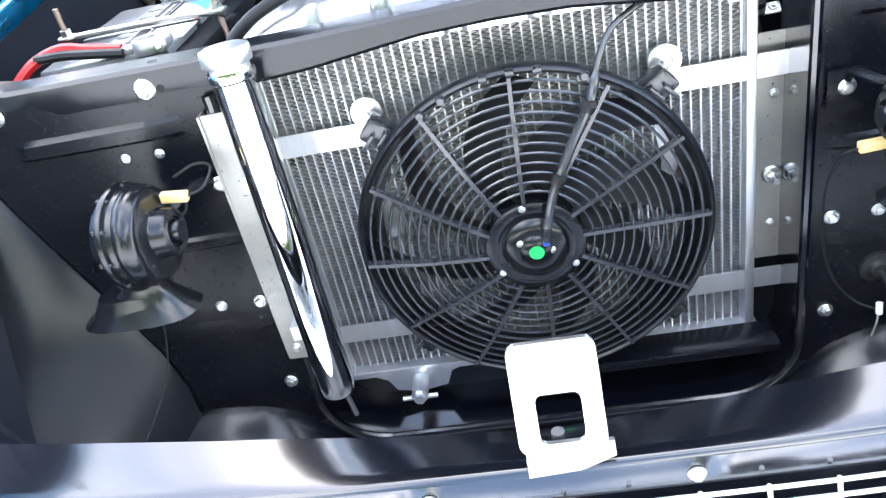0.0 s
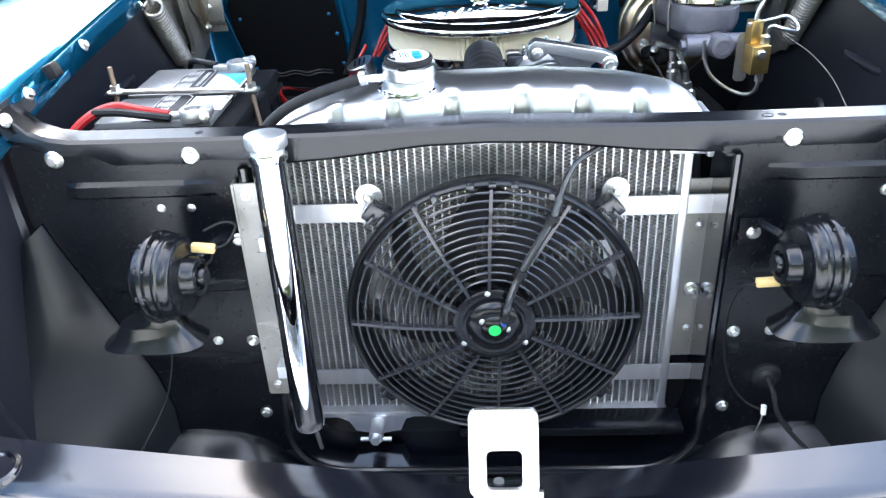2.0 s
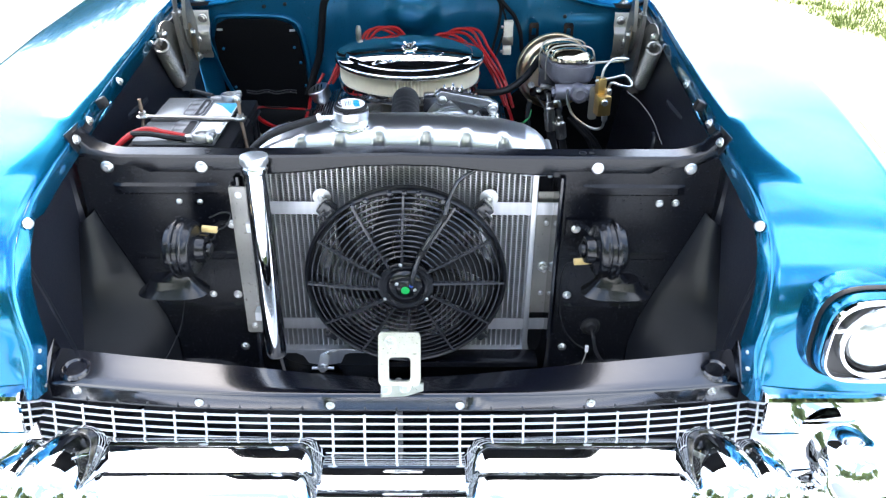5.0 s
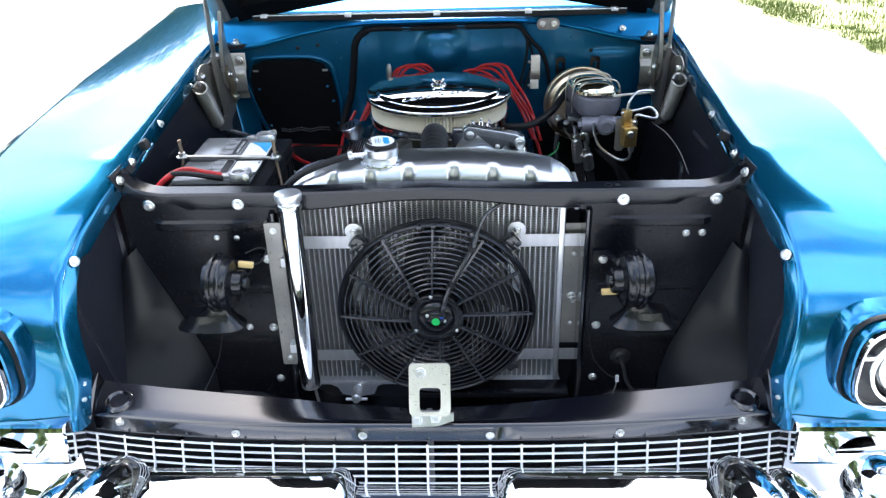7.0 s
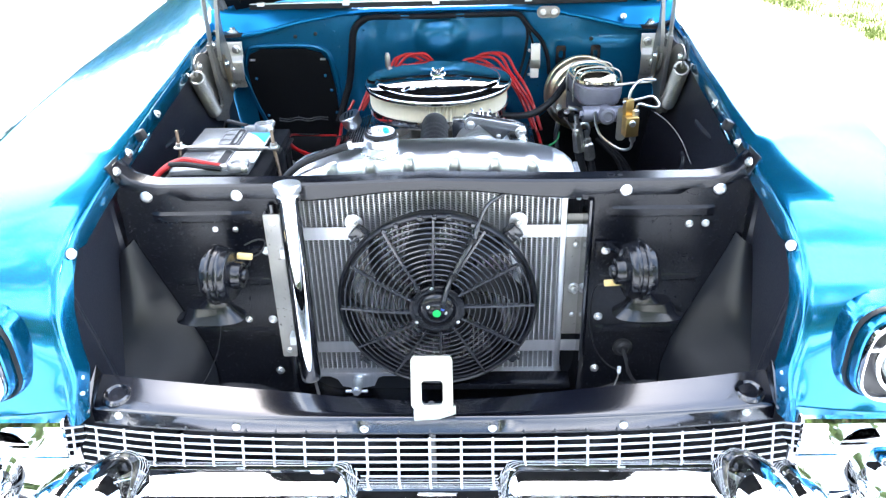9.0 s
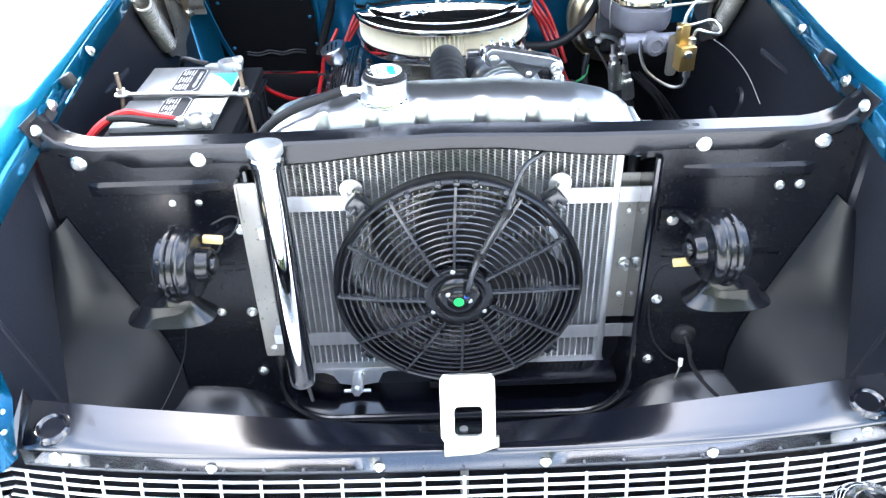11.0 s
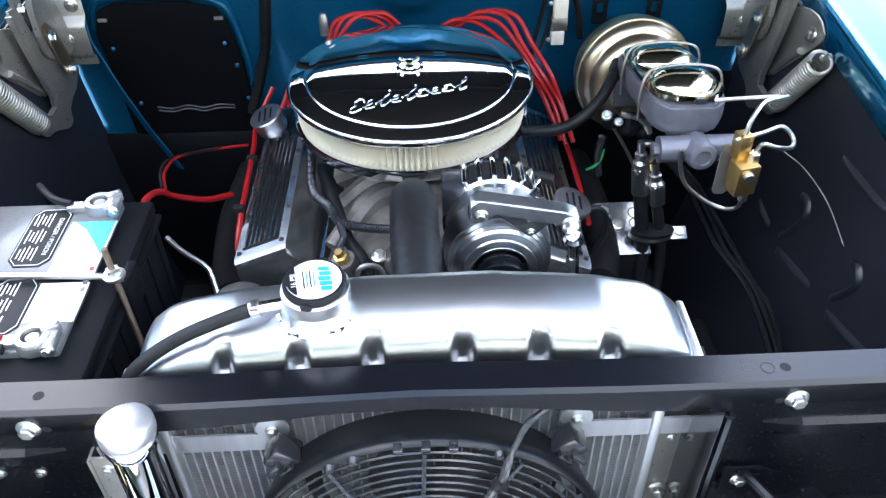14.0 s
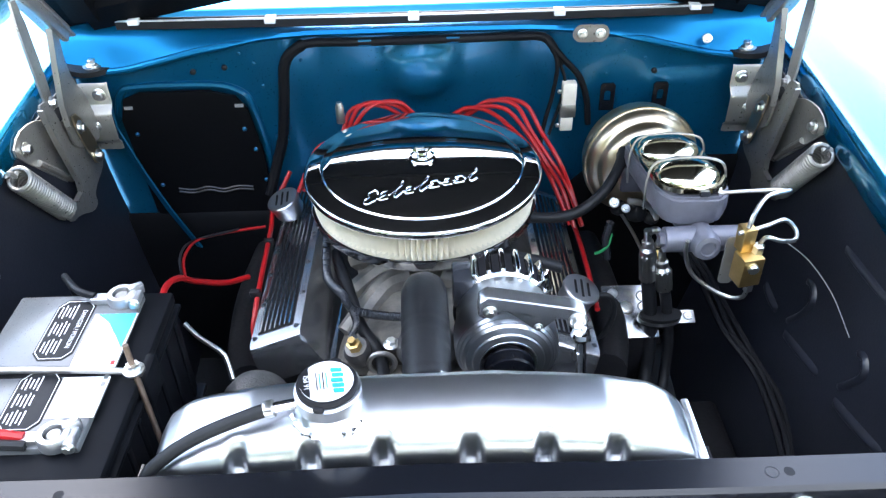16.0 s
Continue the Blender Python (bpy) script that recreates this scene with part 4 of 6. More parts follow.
    for t in np.linspace(0, 1, 9):
        r = 0.058 + 0.134 * t
        sw = a0 - 0.75 * t**1.2
        w = (0.016 + 0.010 * math.sin(math.pi * t)) / r
        rows.append([fan_pt(r, sw - w, 0.034), fan_pt(r, sw, 0.047 + 0.004 * t), fan_pt(r, sw + w, 0.064)])
    part("blade", sheet(B(), rows, 0.002), DARKLABEL, fan, angle=60)
for sx in (-1, 1):
    for top in (1, 0):
        z0, z1 = (0.826, 0.803) if top else (0.498, 0.510)
        x0 = FX + sx * 0.172
        bm = B()
        box(bm, (x0 - sx * 0.012, 0.062, z0 - (0.012 if top else -0.012)), (0.034, 0.03, 0.030), Matrix.Rotation(-sx * (0.7 if top else -0.7), 3, "Y"), 0.004)
        for q in (-0.008, 0.008):
            box(bm, (x0 - sx * 0.010 + q, 0.045, z0 - (0.016 if top else -0.016)), (0.005, 0.014, 0.022), Matrix.Rotation(-sx * 0.7, 3, "Y"), 0.001)
        part("mounting_lug", bm, PLASTIC, fan)
        # flat strap to the side with a round ear
        sr = thing("fan_strap", (x0, 0.09, z1), "flat aluminium fan mounting strap across the radiator", "bracket", "fan straps")
        xe = 0.316 if sx > 0 else -0.300
        bm = B()
        plate(bm, rrect(min(x0 - sx * 0.012, xe), z1 - 0.0145, max(x0 - sx * 0.012, xe), z1 + 0.0145, 0.003, 2), lambda u, v, w: (u, 0.0885 - w, v), 0.003)
        part("strap", bm, ALU, sr)
        if top:
            bm = B()
            lathe(bm, [(0.019, 0), (0.019, 0.003)], (x0, 0.0850, z0 + 0.004), Y, 28)
            part("ear", bm, ALU, sr)
            bolt(sr, (x0 + sx * 0.001, 0.0815, z0 + 0.003), r=0.008)
            bolt(sr, (x0 + sx * 0.004, 0.0850, z0 - 0.024), r=0.006)
        else:
            bolt(sr, (x0 + sx * 0.006, 0.0850, z0 - 0.010), r=0.006)
for a in (82, 90, 98):
    part("rim_clip", box(B(), fan_pt(0.2085, radians(a), 0.022), (0.010, 0.012, 0.007), bev=0.0015), PLASTIC, fan)
for a in (68, 112, 120):
    part("rim_stud", lathe(B(), [(0.006, 0), (0.004, 0.006)], fan_pt(0.206, radians(a), 0.022), Y, 12), PLASTIC, fan)
lead = thing("fan_lead", (FX + 0.02, -0.01, 0.68), "sheathed black fan lead with zip ties on the guard", "cable")
bm = B()
tube(bm, [(0.021, -0.008, 0.676), (0.024, -0.014, 0.700), (0.037, -0.010, 0.740), (0.060, -0.004, 0.785), (0.085, 0.004, 0.828), (0.092, 0.012, 0.845), (0.100, 0.020, 0.868), (0.116, 0.032, 0.893), (0.145, 0.045, 0.908), (0.16, 0.06, 0.91)], lambda t: 0.0055 if t < 0.6 else 0.0038, 10)
part("sheath", bm, PLASTIC, lead)
bm = B()
tube(bm, [(0.019, -0.007, 0.670), (0.0215, -0.010, 0.682)], 0.0045, 10, 2, True)
part("lead_end", bm, BLUEWIRE, lead)
for p in ((0.0425, -0.010, 0.752), (0.084, 0.003, 0.826)):
    bm = B()
    rod(bm, Vector(p) - Vector((0.003, 0, 0.005)), Vector(p) + Vector((0.003, 0, 0.005)), 0.0085, n=12)
    box(bm, Vector(p) + Vector((0.004, -0.008, 0.004)), (0.006, 0.005, 0.006))
    part("zip_tie", bm, RUBBER, lead)

# ---- horns ----
for s in (-1, 1):
    h = Vector((-0.417 if s < 0 else 0.406, -0.066, 0.795))
    horn = thing("horn", (s * 0.42, -0.06, 0.70), "black disc horn with flared trumpet mouth", "horn", "pair of horns")
    A = (-s, -0.10, 0.02)
    part("shell", lathe(B(), [(0.0093, -0.028), (0.0372, -0.026), (0.0465, -0.018), (0.0493, -0.006), (0.0591, -0.004), (0.06, 0.0), (0.0591, 0.003), (0.0549, 0.004), (0.0544, 0.012), (0.0558, 0.014), (0.0558, 0.018), (0.0535, 0.02), (0.0525, 0.027), (0.0498, 0.031), (0.0465, 0.033), (0.0428, 0.033), (0.0279, 0.036), (0.0265, 0.038), (0.026, 0.049), (0.0242, 0.052), (0.0167, 0.053), (0.0153, 0.05), (0.013, 0.05), (0.0121, 0.058), (0.0102, 0.06), (0.0019, 0.06)], h, A, 56), BARBLACK, horn, angle=35)
    r3 = frame_of(A)
    for k in range(10):
        a = 2 * math.pi * k / 10
        part("bolt", BLACKBOLT[0.003], None, horn, m=Matrix.Translation(h + r3 @ Vector((0.0555 * math.cos(a), 0.0555 * math.sin(a), 0.003))) @ r3.to_4x4())
        bm = B()
        box(bm, h + r3 @ Vector((0.0555 * math.cos(a), 0.0555 * math.sin(a), -0.006)), (0.007, 0.007, 0.007), bev=0.002)
        part("lug", bm, BLACK, horn)
    for k in range(4):
        a = 2 * math.pi * k / 4 + 0.5
        part("rivet", BLACKBOLT[0.003], None, horn, m=Matrix.Translation(h + r3 @ Vector((0.040 * math.cos(a), 0.040 * math.sin(a), 0.032))) @ r3.to_4x4())
    bm = B()
    rings = []
    for t in np.linspace(0, 1, 11):
        c = h + Vector(((-0.030 if s < 0 else 0.022) * t, 0.004, -0.034 - 0.058 * t - 0.008 * t**4))
        fx, fy = 0.017 + 0.052 * t**2.6, 0.014 + 0.022 * t**2.6
        rings.append([bm.verts.new(c + Vector((fx * math.copysign(abs(math.cos(a)) ** 0.7, math.cos(a)), fy * math.copysign(abs(math.sin(a)) ** 0.7, math.sin(a)), 0))) for a in np.linspace(0, 2 * math.pi, 32, endpoint=False)])
    inner = [bm.verts.new(v.co + Vector((0, 0, 0.0)) + (h + Vector((-0.030 if s < 0 else 0.022, 0.004, -0.100)) - v.co) * 0.12) for v in rings[-1]]
    deep = [bm.verts.new(v.co + (h + Vector((-0.030 if s < 0 else 0.022, 0.004, -0.100)) - v.co) * 0.4 + Vector((0, 0, 0.03))) for v in rings[-1]]
    ring_faces(bm, rings + [inner, deep], True, False)
    bm.faces.new(rings[0])
    bm.faces.new(deep)
    bmesh.ops.recalc_face_normals(bm, faces=bm.faces[:])
    part("trumpet", bm, BARBLACK, horn, angle=50)
    bm = B()
    bx = 0.338 if s < 0 else 0.352
    tube(bm, [(s * 0.385, -0.035, 0.800), (s * 0.372, -0.02, 0.808), (s * 0.355, 0.010, 0.81), (s * bx, 0.022, 0.80)], 0.006, 8)
    if s > 0:
        plate(bm, [(0.332, 0.770), (0.365, 0.764), (0.392, 0.775), (0.395, 0.800), (0.372, 0.812), (0.332, 0.812)], lambda u, v, w: (u, 0.018 + w, v), 0.004)
    part("bracket", bm, BLACK, horn)
    bolt(horn, (s * bx, 0.019 if s > 0 else 0.016, 0.792 if s > 0 else 0.802), r=0.0095)
    con = thing("connector", (s * 0.36, -0.045, 0.82 if s < 0 else 0.75), "cream plastic spade connector on a thin wire", "connector", "horn connectors")
    c = Vector((-0.364, -0.046, 0.824)) if s < 0 else Vector((0.357, -0.042, 0.752))
    bm = B()
    box(bm, c, (0.030, 0.010, 0.0115), Matrix.Rotation(radians(6 if s < 0 else -3), 3, "Y"), 0.002)
    part("housing", bm, CREAM, con)
    bm = B()
    if s < 0:
        tube(bm, [(-0.350, -0.046, 0.823), (-0.338, -0.03, 0.822), (-0.330, -0.01, 0.836), (-0.345, -0.012, 0.843), (-0.37, -0.02, 0.835)], 0.0017, 6)
        tube(bm, [(-0.352, -0.046, 0.820), (-0.362, -0.05, 0.803), (-0.40, -0.055, 0.80)], 0.0017, 6)
    else:
        tube(bm, [(0.343, -0.042, 0.750), (0.329, -0.03, 0.735), (0.326, -0.01, 0.69), (0.330, 0.0, 0.62), (0.345, 0.0, 0.56), (0.370, -0.005, 0.525), (0.392, -0.01, 0.513)], 0.0016, 6)
    part("wire", bm, RUBBER, con)
bm = B()
tube(bm, [(-0.43, -0.06, 0.70), (-0.432, -0.07, 0.66), (-0.445, -0.09, 0.61), (-0.475, -0.13, 0.56), (-0.505, -0.17, 0.525)], 0.0012, 6)
single("horn_wire", bm, RUBBER, "thin dark wire hanging below the horn", "wire")
gr = thing("grommet", (0.407, 0.02, 0.547), "black rubber grommet with a twisted wire bundle", "grommet")
part("ring", lathe(B(), [(0.022, 0.0), (0.021, 0.005), (0.014, 0.007), (0.010, 0.012), (0.004, 0.012)], (0.407, PANEL_Y - 0.003, 0.547), Y, 28), RUBBER, gr)
bm = B()
tube(bm, [(0.407, 0.02, 0.547), (0.408, -0.005, 0.540), (0.415, -0.015, 0.515), (0.43, -0.03, 0.49), (0.47, -0.06, 0.46), (0.53, -0.10, 0.435), (0.60, -0.14, 0.42)], 0.0035, 8)
tube(bm, [(0.405, 0.02, 0.549), (0.411, -0.007, 0.538), (0.413, -0.018, 0.514), (0.433, -0.032, 0.492)], 0.0028, 8)
part("wire", bm, RUBBER, gr)
bm = B()
rod(bm, (0.396, -0.012, 0.522), (0.396, -0.014, 0.508), 0.004, n=10)
part("splice", bm, WHITE, gr, "white wire splice")
bm = B()
tube(bm, [(0.396, -0.013, 0.510), (0.393, -0.016, 0.495), (0.388, -0.018, 0.478)], 0.0012, 6)
part("wire_tail", bm, STEEL, gr)

# ---- battery ----
bat = thing("battery", (-0.45, 0.24, 0.75), "black car battery with grey lid and printed labels", "battery")
bx0, bx1, by0, by1, bz = -0.552, -0.348, 0.080, 0.387, 0.934
bm = B()
box(bm, ((bx0 + bx1) / 2, (by0 + by1) / 2, 0.83), (bx1 - bx0, by1 - by0, 0.17), bev=0.006)
part("case", bm, CASE, bat)
bm = B()
box(bm, ((bx0 + bx1) / 2, (by0 + by1) / 2, 0.921), (bx1 - bx0 + 0.004, by1 - by0 + 0.004, 0.018), bev=0.004)
part("lid_rim", bm, CASE, bat)
for yc, ln in ((0.168, 0.110), (0.307, 0.138)):
    bm = B()
    box(bm, (-0.463, yc, 0.932), (0.166, ln, 0.014), bev=0.003)
    part("lid_cover", bm, GREYTOP, bat, "pale grey lid cover")
for yc, h, lx in ((0.184, 0.046, -0.459), (0.307, 0.057, -0.462)):
    octo = [(-0.025, -h + 0.012), (-0.015, -h), (0.015, -h), (0.025, -h + 0.012), (0.025, h - 0.012), (0.015, h), (-0.015, h), (-0.025, h - 0.012)]
    lab = part("warning_label", plate(B(), octo, lambda u, v, w: (lx + u, yc + v, 0.9388 + w), 0.0012), DARKLABEL, bat, "black eight-sided label with white print")
    rim = [(u * 0.93, v * 0.96) for u, v in octo]
    part("label_border", plate(B(), rim, lambda u, v, w: (lx + u, yc + v, 0.9402 + w), 0.0003, [(u * 0.90, v * 0.94) for u, v in octo]), WHITE, lab)
    for k in range(5):
        for q in range(3):
            bm = B()
            n = (0.6 + 0.4 * ((k * 7 + q * 3) % 5) / 4) * 0.5 * h
            box(bm, (lx - 0.017 + 0.0048 * k, yc - 0.58 * h + 0.58 * h * q, 0.9404), (0.0016, n, 0.0004))
            part("print_line", bm, WHITE, lab)
    if yc > 0.2:
        text_mesh("danger_text", "DANGER / POISON", 0.0085, WHITE, Matrix.Translation((lx + 0.014, yc, 0.9403)) @ Matrix.Rotation(radians(-90), 4, "Z"), lab)
for yc, ln in ((0.188, 0.064), (0.285, 0.100)):
    bm = B()
    box(bm, (-0.4045, yc, 0.9390), (0.056, ln, 0.0012))
    part("maker_label", bm, WHITE, bat, "white maker's label")
bm = B()
plate(bm, [(-0.428, 0.334), (-0.378, 0.334), (-0.379, 0.268), (-0.392, 0.290), (-0.410, 0.318)], lambda u, v, w: (u, v, 0.9398 + w), 0.0005)
part("label_print", bm, CYAN, bat, "blue corner print")
for k in range(4):
    bm = B()
    box(bm, (-0.3815, 0.243 - 0.012 * k, 0.9399), (0.005, 0.007, 0.0004))
    part("label_print", bm, RED if k < 2 else GREYTOP, bat)
bm = B()
box(bm, (-0.345, 0.245, 0.905), (0.016, 0.05, 0.05), bev=0.005)
part("side_catch", bm, CASE, bat)
for x, y in ((-0.406, 0.124), (-0.404, 0.362)):
    bm = B()
    lathe(bm, [(0.010, 0), (0.009, 0.018), (0.007, 0.020)], (x, y, 0.93), (0, 0, 1), 18)
    part("post", bm, STEEL, bat, "grey lead post")
    cl = thing("battery_clamp", (x, y, 0.935), "grey metal battery terminal clamp with bolt", "terminal", "battery clamps")
    bm = B()
    lathe(bm, [(0.0190, 0), (0.0195, 0.004), (0.0190, 0.013), (0.0175, 0.016), (0.0115, 0.016), (0.0105, 0.0)], (x, y, 0.937), (0, 0, 1), 24, False)
    box(bm, (x + 0.018, y - 0.002, 0.944), (0.014, 0.026, 0.012), bev=0.003)
    box(bm, (x - 0.028, y, 0.943), (0.028, 0.016, 0.010), bev=0.003)
    box(bm, (x + 0.016, y + 0.012, 0.949), (0.020, 0.012, 0.014), Matrix.Rotation(0.5, 3, "Z"), 0.003)
    part("clamp", bm, LEAD, cl)
    bolt(cl, (x + 0.020, y - 0.016, 0.945), (0, -1, 0.2), 0.008)
    bolt(cl, (x + 0.020, y + 0.014, 0.952), (0, 0.2, 1), 0.006)
for y in np.linspace(0.105, 0.365, 7):
    part("case_rib", box(B(), (bx1 + 0.001, float(y), 0.82), (0.004, 0.010, 0.14), bev=0.0015), CASE, bat)
part("rim_ledge", box(B(), ((bx0 + bx1) / 2, (by0 + by1) / 2, 0.902), (bx1 - bx0 + 0.012, by1 - by0 + 0.012, 0.008), bev=0.003), CASE, bat)
hold = thing("battery_hold_down", (-0.45, 0.225, 0.95), "thin steel hold-down bar with threaded rods and nuts", "bracket")
part("bar", tube(B(), [(-0.568, 0.230, 0.946), (-0.53, 0.229, 0.947), (-0.45, 0.226, 0.947), (-0.38, 0.222, 0.947), (-0.338, 0.220, 0.943)], 0.0042, 10), STEEL, hold)
for x, y in ((-0.558, 0.230), (-0.347, 0.221)):
    part("threaded_rod", tube(B(), [(x + (0.028 if x > -0.45 else -0.02), y - 0.045, 0.78), (x, y, 0.942), (x - 0.002, y + 0.003, 0.985)], 0.0038, 12, 1, True), COPPER, hold, "brassy threaded rod")
    bm = B()
    lathe(bm, [(0.013, 0), (0.013, 0.0025), (0.0085, 0.003)], (x, y, 0.9465), (0, 0, 1), 18)
    lathe(bm, [(0.0078, 0.003), (0.0078, 0.011)], (x, y, 0.9465), (0, 0, 1), 6)
    part("nut", bm, ZINC, hold)
bm = B()
box(bm, (-0.45, 0.24, 0.735), (0.22, 0.32, 0.012), bev=0.003)
single("battery_tray", bm, SATIN, "black steel tray under the battery", "tray")


def cable(name, pts, r, mat, label, group="", n=8):
    bm = B()
    tube(bm, pts, r, n)
    return single(name, bm, mat, label, "cable", group)


cable("battery_cable", [(-0.44, 0.124, 0.945), (-0.48, 0.126, 0.952), (-0.52, 0.13, 0.957), (-0.555, 0.11, 0.945), (-0.585, 0.09, 0.91), (-0.60, 0.08, 0.85)], 0.0065, RED, "thick red positive battery cable")
cable("battery_cable", [(-0.435, 0.114, 0.943), (-0.47, 0.114, 0.948), (-0.51, 0.121, 0.951), (-0.545, 0.117, 0.953)], 0.006, RUBBER, "black sheathed cable beside the red battery cable")
cable("battery_cable", [(-0.44, 0.362, 0.948), (-0.465, 0.372, 0.950), (-0.49, 0.40, 0.945), (-0.51, 0.43, 0.93), (-0.53, 0.47, 0.88), (-0.54, 0.50, 0.78)], 0.005, RUBBER, "black negative battery cable")

# ---- firewall and cowl ----
def rim_z(x):
    return interp(abs(x), [(0, 1.080), (0.2, 1.079), (0.28, 1.074), (0.34, 1.066), (0.41, 1.054), (0.48, 1.037), (0.54, 1.023), (0.60, 1.017), (0.67, 1.014)])


fw = thing("firewall", (0, 0.93, 0.36), "teal blue painted firewall with pressed shapes", "car panel")
xs = [-0.67 + 1.34 * k / 60 for k in range(61)]


def fw_y(x, z):
    y = 0.932
    y += 0.020 * min(1, max(0, (0.235 - abs(x)) / 0.02))
    d = math.hypot(x + 0.003, (z - 1.000) * 1.1)
    y -= 0.022 * min(1, max(0, (0.068 - d) / 0.02)) if z < 1.045 else 0
    if 0.40 < x < 0.60:
        y -= 0.008 * min(1, max(0, (0.075 - abs(x - 0.50)) / 0.01)) * min(1, max(0, (0.995 - z) / 0.012))
    return y


zs = [0.30, 0.6, 0.72, 0.80, 0.86, 0.90, 0.92, 0.935, 0.95, 0.965, 0.98, 0.99, 1.0]
rows = [[(x, fw_y(x, z), z) for x in xs] for z in zs] + [[(x, fw_y(x, 1.0 + (rim_z(x) - 1.0) * t), 1.0 + (rim_z(x) - 1.0) * t) for x in xs] for t in (0.25, 0.5, 0.75, 1.0)]
part("panel", sheet(B(), rows, 0.003), BLUESHADE, fw, angle=50)
rows = []
for x in xs:
    z = rim_z(x)
    y0 = fw_y(x, z)
    rows.append([(x, y0, z - 0.002), (x, 0.922, z + 0.002), (x, 0.917, z + 0.008), (x, 0.921, z + 0.014), (x, 0.932, z + 0.35 * (1.09 - z) + 0.010), (x, 0.945, z + 0.75 * (1.09 - z) + 0.004), (x, 0.955, 1.092), (x, 0.972, 1.096), (x, 0.985, 1.111), (x, 0.992, 1.1145), (x, 1.05, 1.120), (x, 1.35, 1.155)])
cowl = thing("cowl", (0, 1.0, 1.0), "glossy blue cowl panel with a rubber hood seal", "car panel")
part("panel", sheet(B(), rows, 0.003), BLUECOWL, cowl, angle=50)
for s in (-1, 1):
    part("rolled_edge", tube(B(), [(s * x, 0.9185, rim_z(x) + 0.007) for x in np.linspace(0.30 if s < 0 else 0.36, 0.655, 22)], lambda t: 0.0065 * min(1, 0.15 + 6 * t), 10, 2), BLUECOWL, cowl)
part("seal", sweep(B(), [(x, 0.952 + 0.016 * (abs(x) / 0.55) ** 2 - 0.004, 1.0995 + 0.003 * (1 - (x / 0.55) ** 2)) for x in np.linspace(-0.555, 0.54, 41)], [(0.009, -0.008), (0.009, 0.007), (0.004, 0.010), (-0.004, 0.010), (-0.009, 0.007), (-0.009, -0.008)]), RUBBER, cowl, "black rubber hood seal")
# hair-thin bright strip drawn as the highlight running along the seal
part("seal_highlight", sweep(B(), [(x, 0.943 + 0.016 * (abs(x) / 0.55) ** 2 - 0.004, 1.1080 + 0.003 * (1 - (x / 0.55) ** 2)) for x in np.linspace(-0.555, 0.54, 41)], [(0.0016, -0.0016), (0.0016, 0.0016), (-0.0016, 0.0016), (-0.0016, -0.0016)]), ALU, cowl)
for x in (-0.52, -0.27, -0.01, 0.255, 0.505):
    bm = B()
    box(bm, (x, 0.946 + 0.016 * (x / 0.55) ** 2 - 0.004, 1.1075), (0.020, 0.024, 0.010), bev=0.0015)
    part("clip", bm, WHITE, cowl, "white seal clip")
for s in (-1, 1):
    # body mount with its rubber pad at the corner
    mount = thing("body_mount", (s * 0.612, 0.93, 1.0245), "black rubber pad with a large bolt and washer", "mount", "body mounts")
    bm = B()
    plate(bm, [(0.046 * math.cos(a) * (1.15 if math.cos(a) * s > 0 else 0.9), 0.030 * math.sin(a)) for a in np.linspace(0, 2 * math.pi, 26, endpoint=False)], lambda u, v, w, s=s: (s * 0.614 + u, 0.928 + v, 1.0245 + w + 0.25 * max(0, s * u - 0.01)), 0.010)
    part("pad", bm, RUBBER, mount)
    bm = B()
    lathe(bm, [(0.018, 0), (0.018, 0.003), (0.010, 0.004)], (s * 0.606, 0.928, 1.0350), (0, -0.1, 1), 24)
    part("washer", bm, ZINC, mount)
    bolt(mount, (s * 0.606, 0.928, 1.0385), (0, -0.1, 1), 0.0125)
    bolt(fw, (s * 0.632, 0.945, 1.055), (-s * 0.6, -0.8, 0.1), 0.0095)
    bolt(fw, (s * 0.648, 0.925, 1.030), (-s * 0.8, -0.6, 0), 0.0095)
bolt(fw, (0.525, 0.915, 1.060), (0, -0.8, 0.5), 0.0095)
for x, z in ((-0.31, 1.03), (-0.335, 1.05), (-0.30, 0.985), (-0.225, 1.03), (-0.215, 0.985), (0.205, 1.05), (0.38, 1.035), (0.42, 1.02), (0.46, 1.005), (0.35, 0.99)):
    part("rivet", BLUEBOLT[0.0045], None, fw, m=Matrix.Translation((x, fw_y(x, z) - 0.002, z)) @ frame_of(Y).to_4x4())
for x, z in ((-0.425, 1.018), (0.440, 0.995), (-0.365, 1.025)):
    part("plug", lathe(B(), [(0.006, 0), (0.005, 0.008), (0.002, 0.010)], (x, fw_y(x, z), z), Y, 14), RUBBER, fw, "small dark plug")
part("embossed_plate", plate(B(), rrect(-0.318, 0.897, -0.268, 0.966, 0.006, 5), lambda u, v, w: (u, 0.9318 - w, v), 0.0016), BLUESHADE, fw)
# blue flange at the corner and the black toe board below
part("side_flange", sheet(B(), [[(-0.600, 0.925, 1.0), (-0.586, 0.915, 1.0)], [(-0.597, 0.915, 0.92), (-0.583, 0.905, 0.92)], [(-0.560, 0.90, 0.82), (-0.548, 0.895, 0.82)], [(-0.520, 0.88, 0.745), (-0.508, 0.875, 0.745)], [(-0.476, 0.872, 0.66), (-0.464, 0.866, 0.66)]], 0.004), BLUESHADE, fw)
part("toe_board", sheet(B(), [[(x, y, z if z < 0.7 else z + 0.10 * min(1, max(0, (x - 0.25) / 0.1))) for x in xs] for y, z in ((0.916, 0.715), (0.908, 0.705), (0.900, 0.66), (0.880, 0.55), (0.87, 0.30))], 0.003), HOODBLACK, fw, "black undersealed toe board", angle=50)

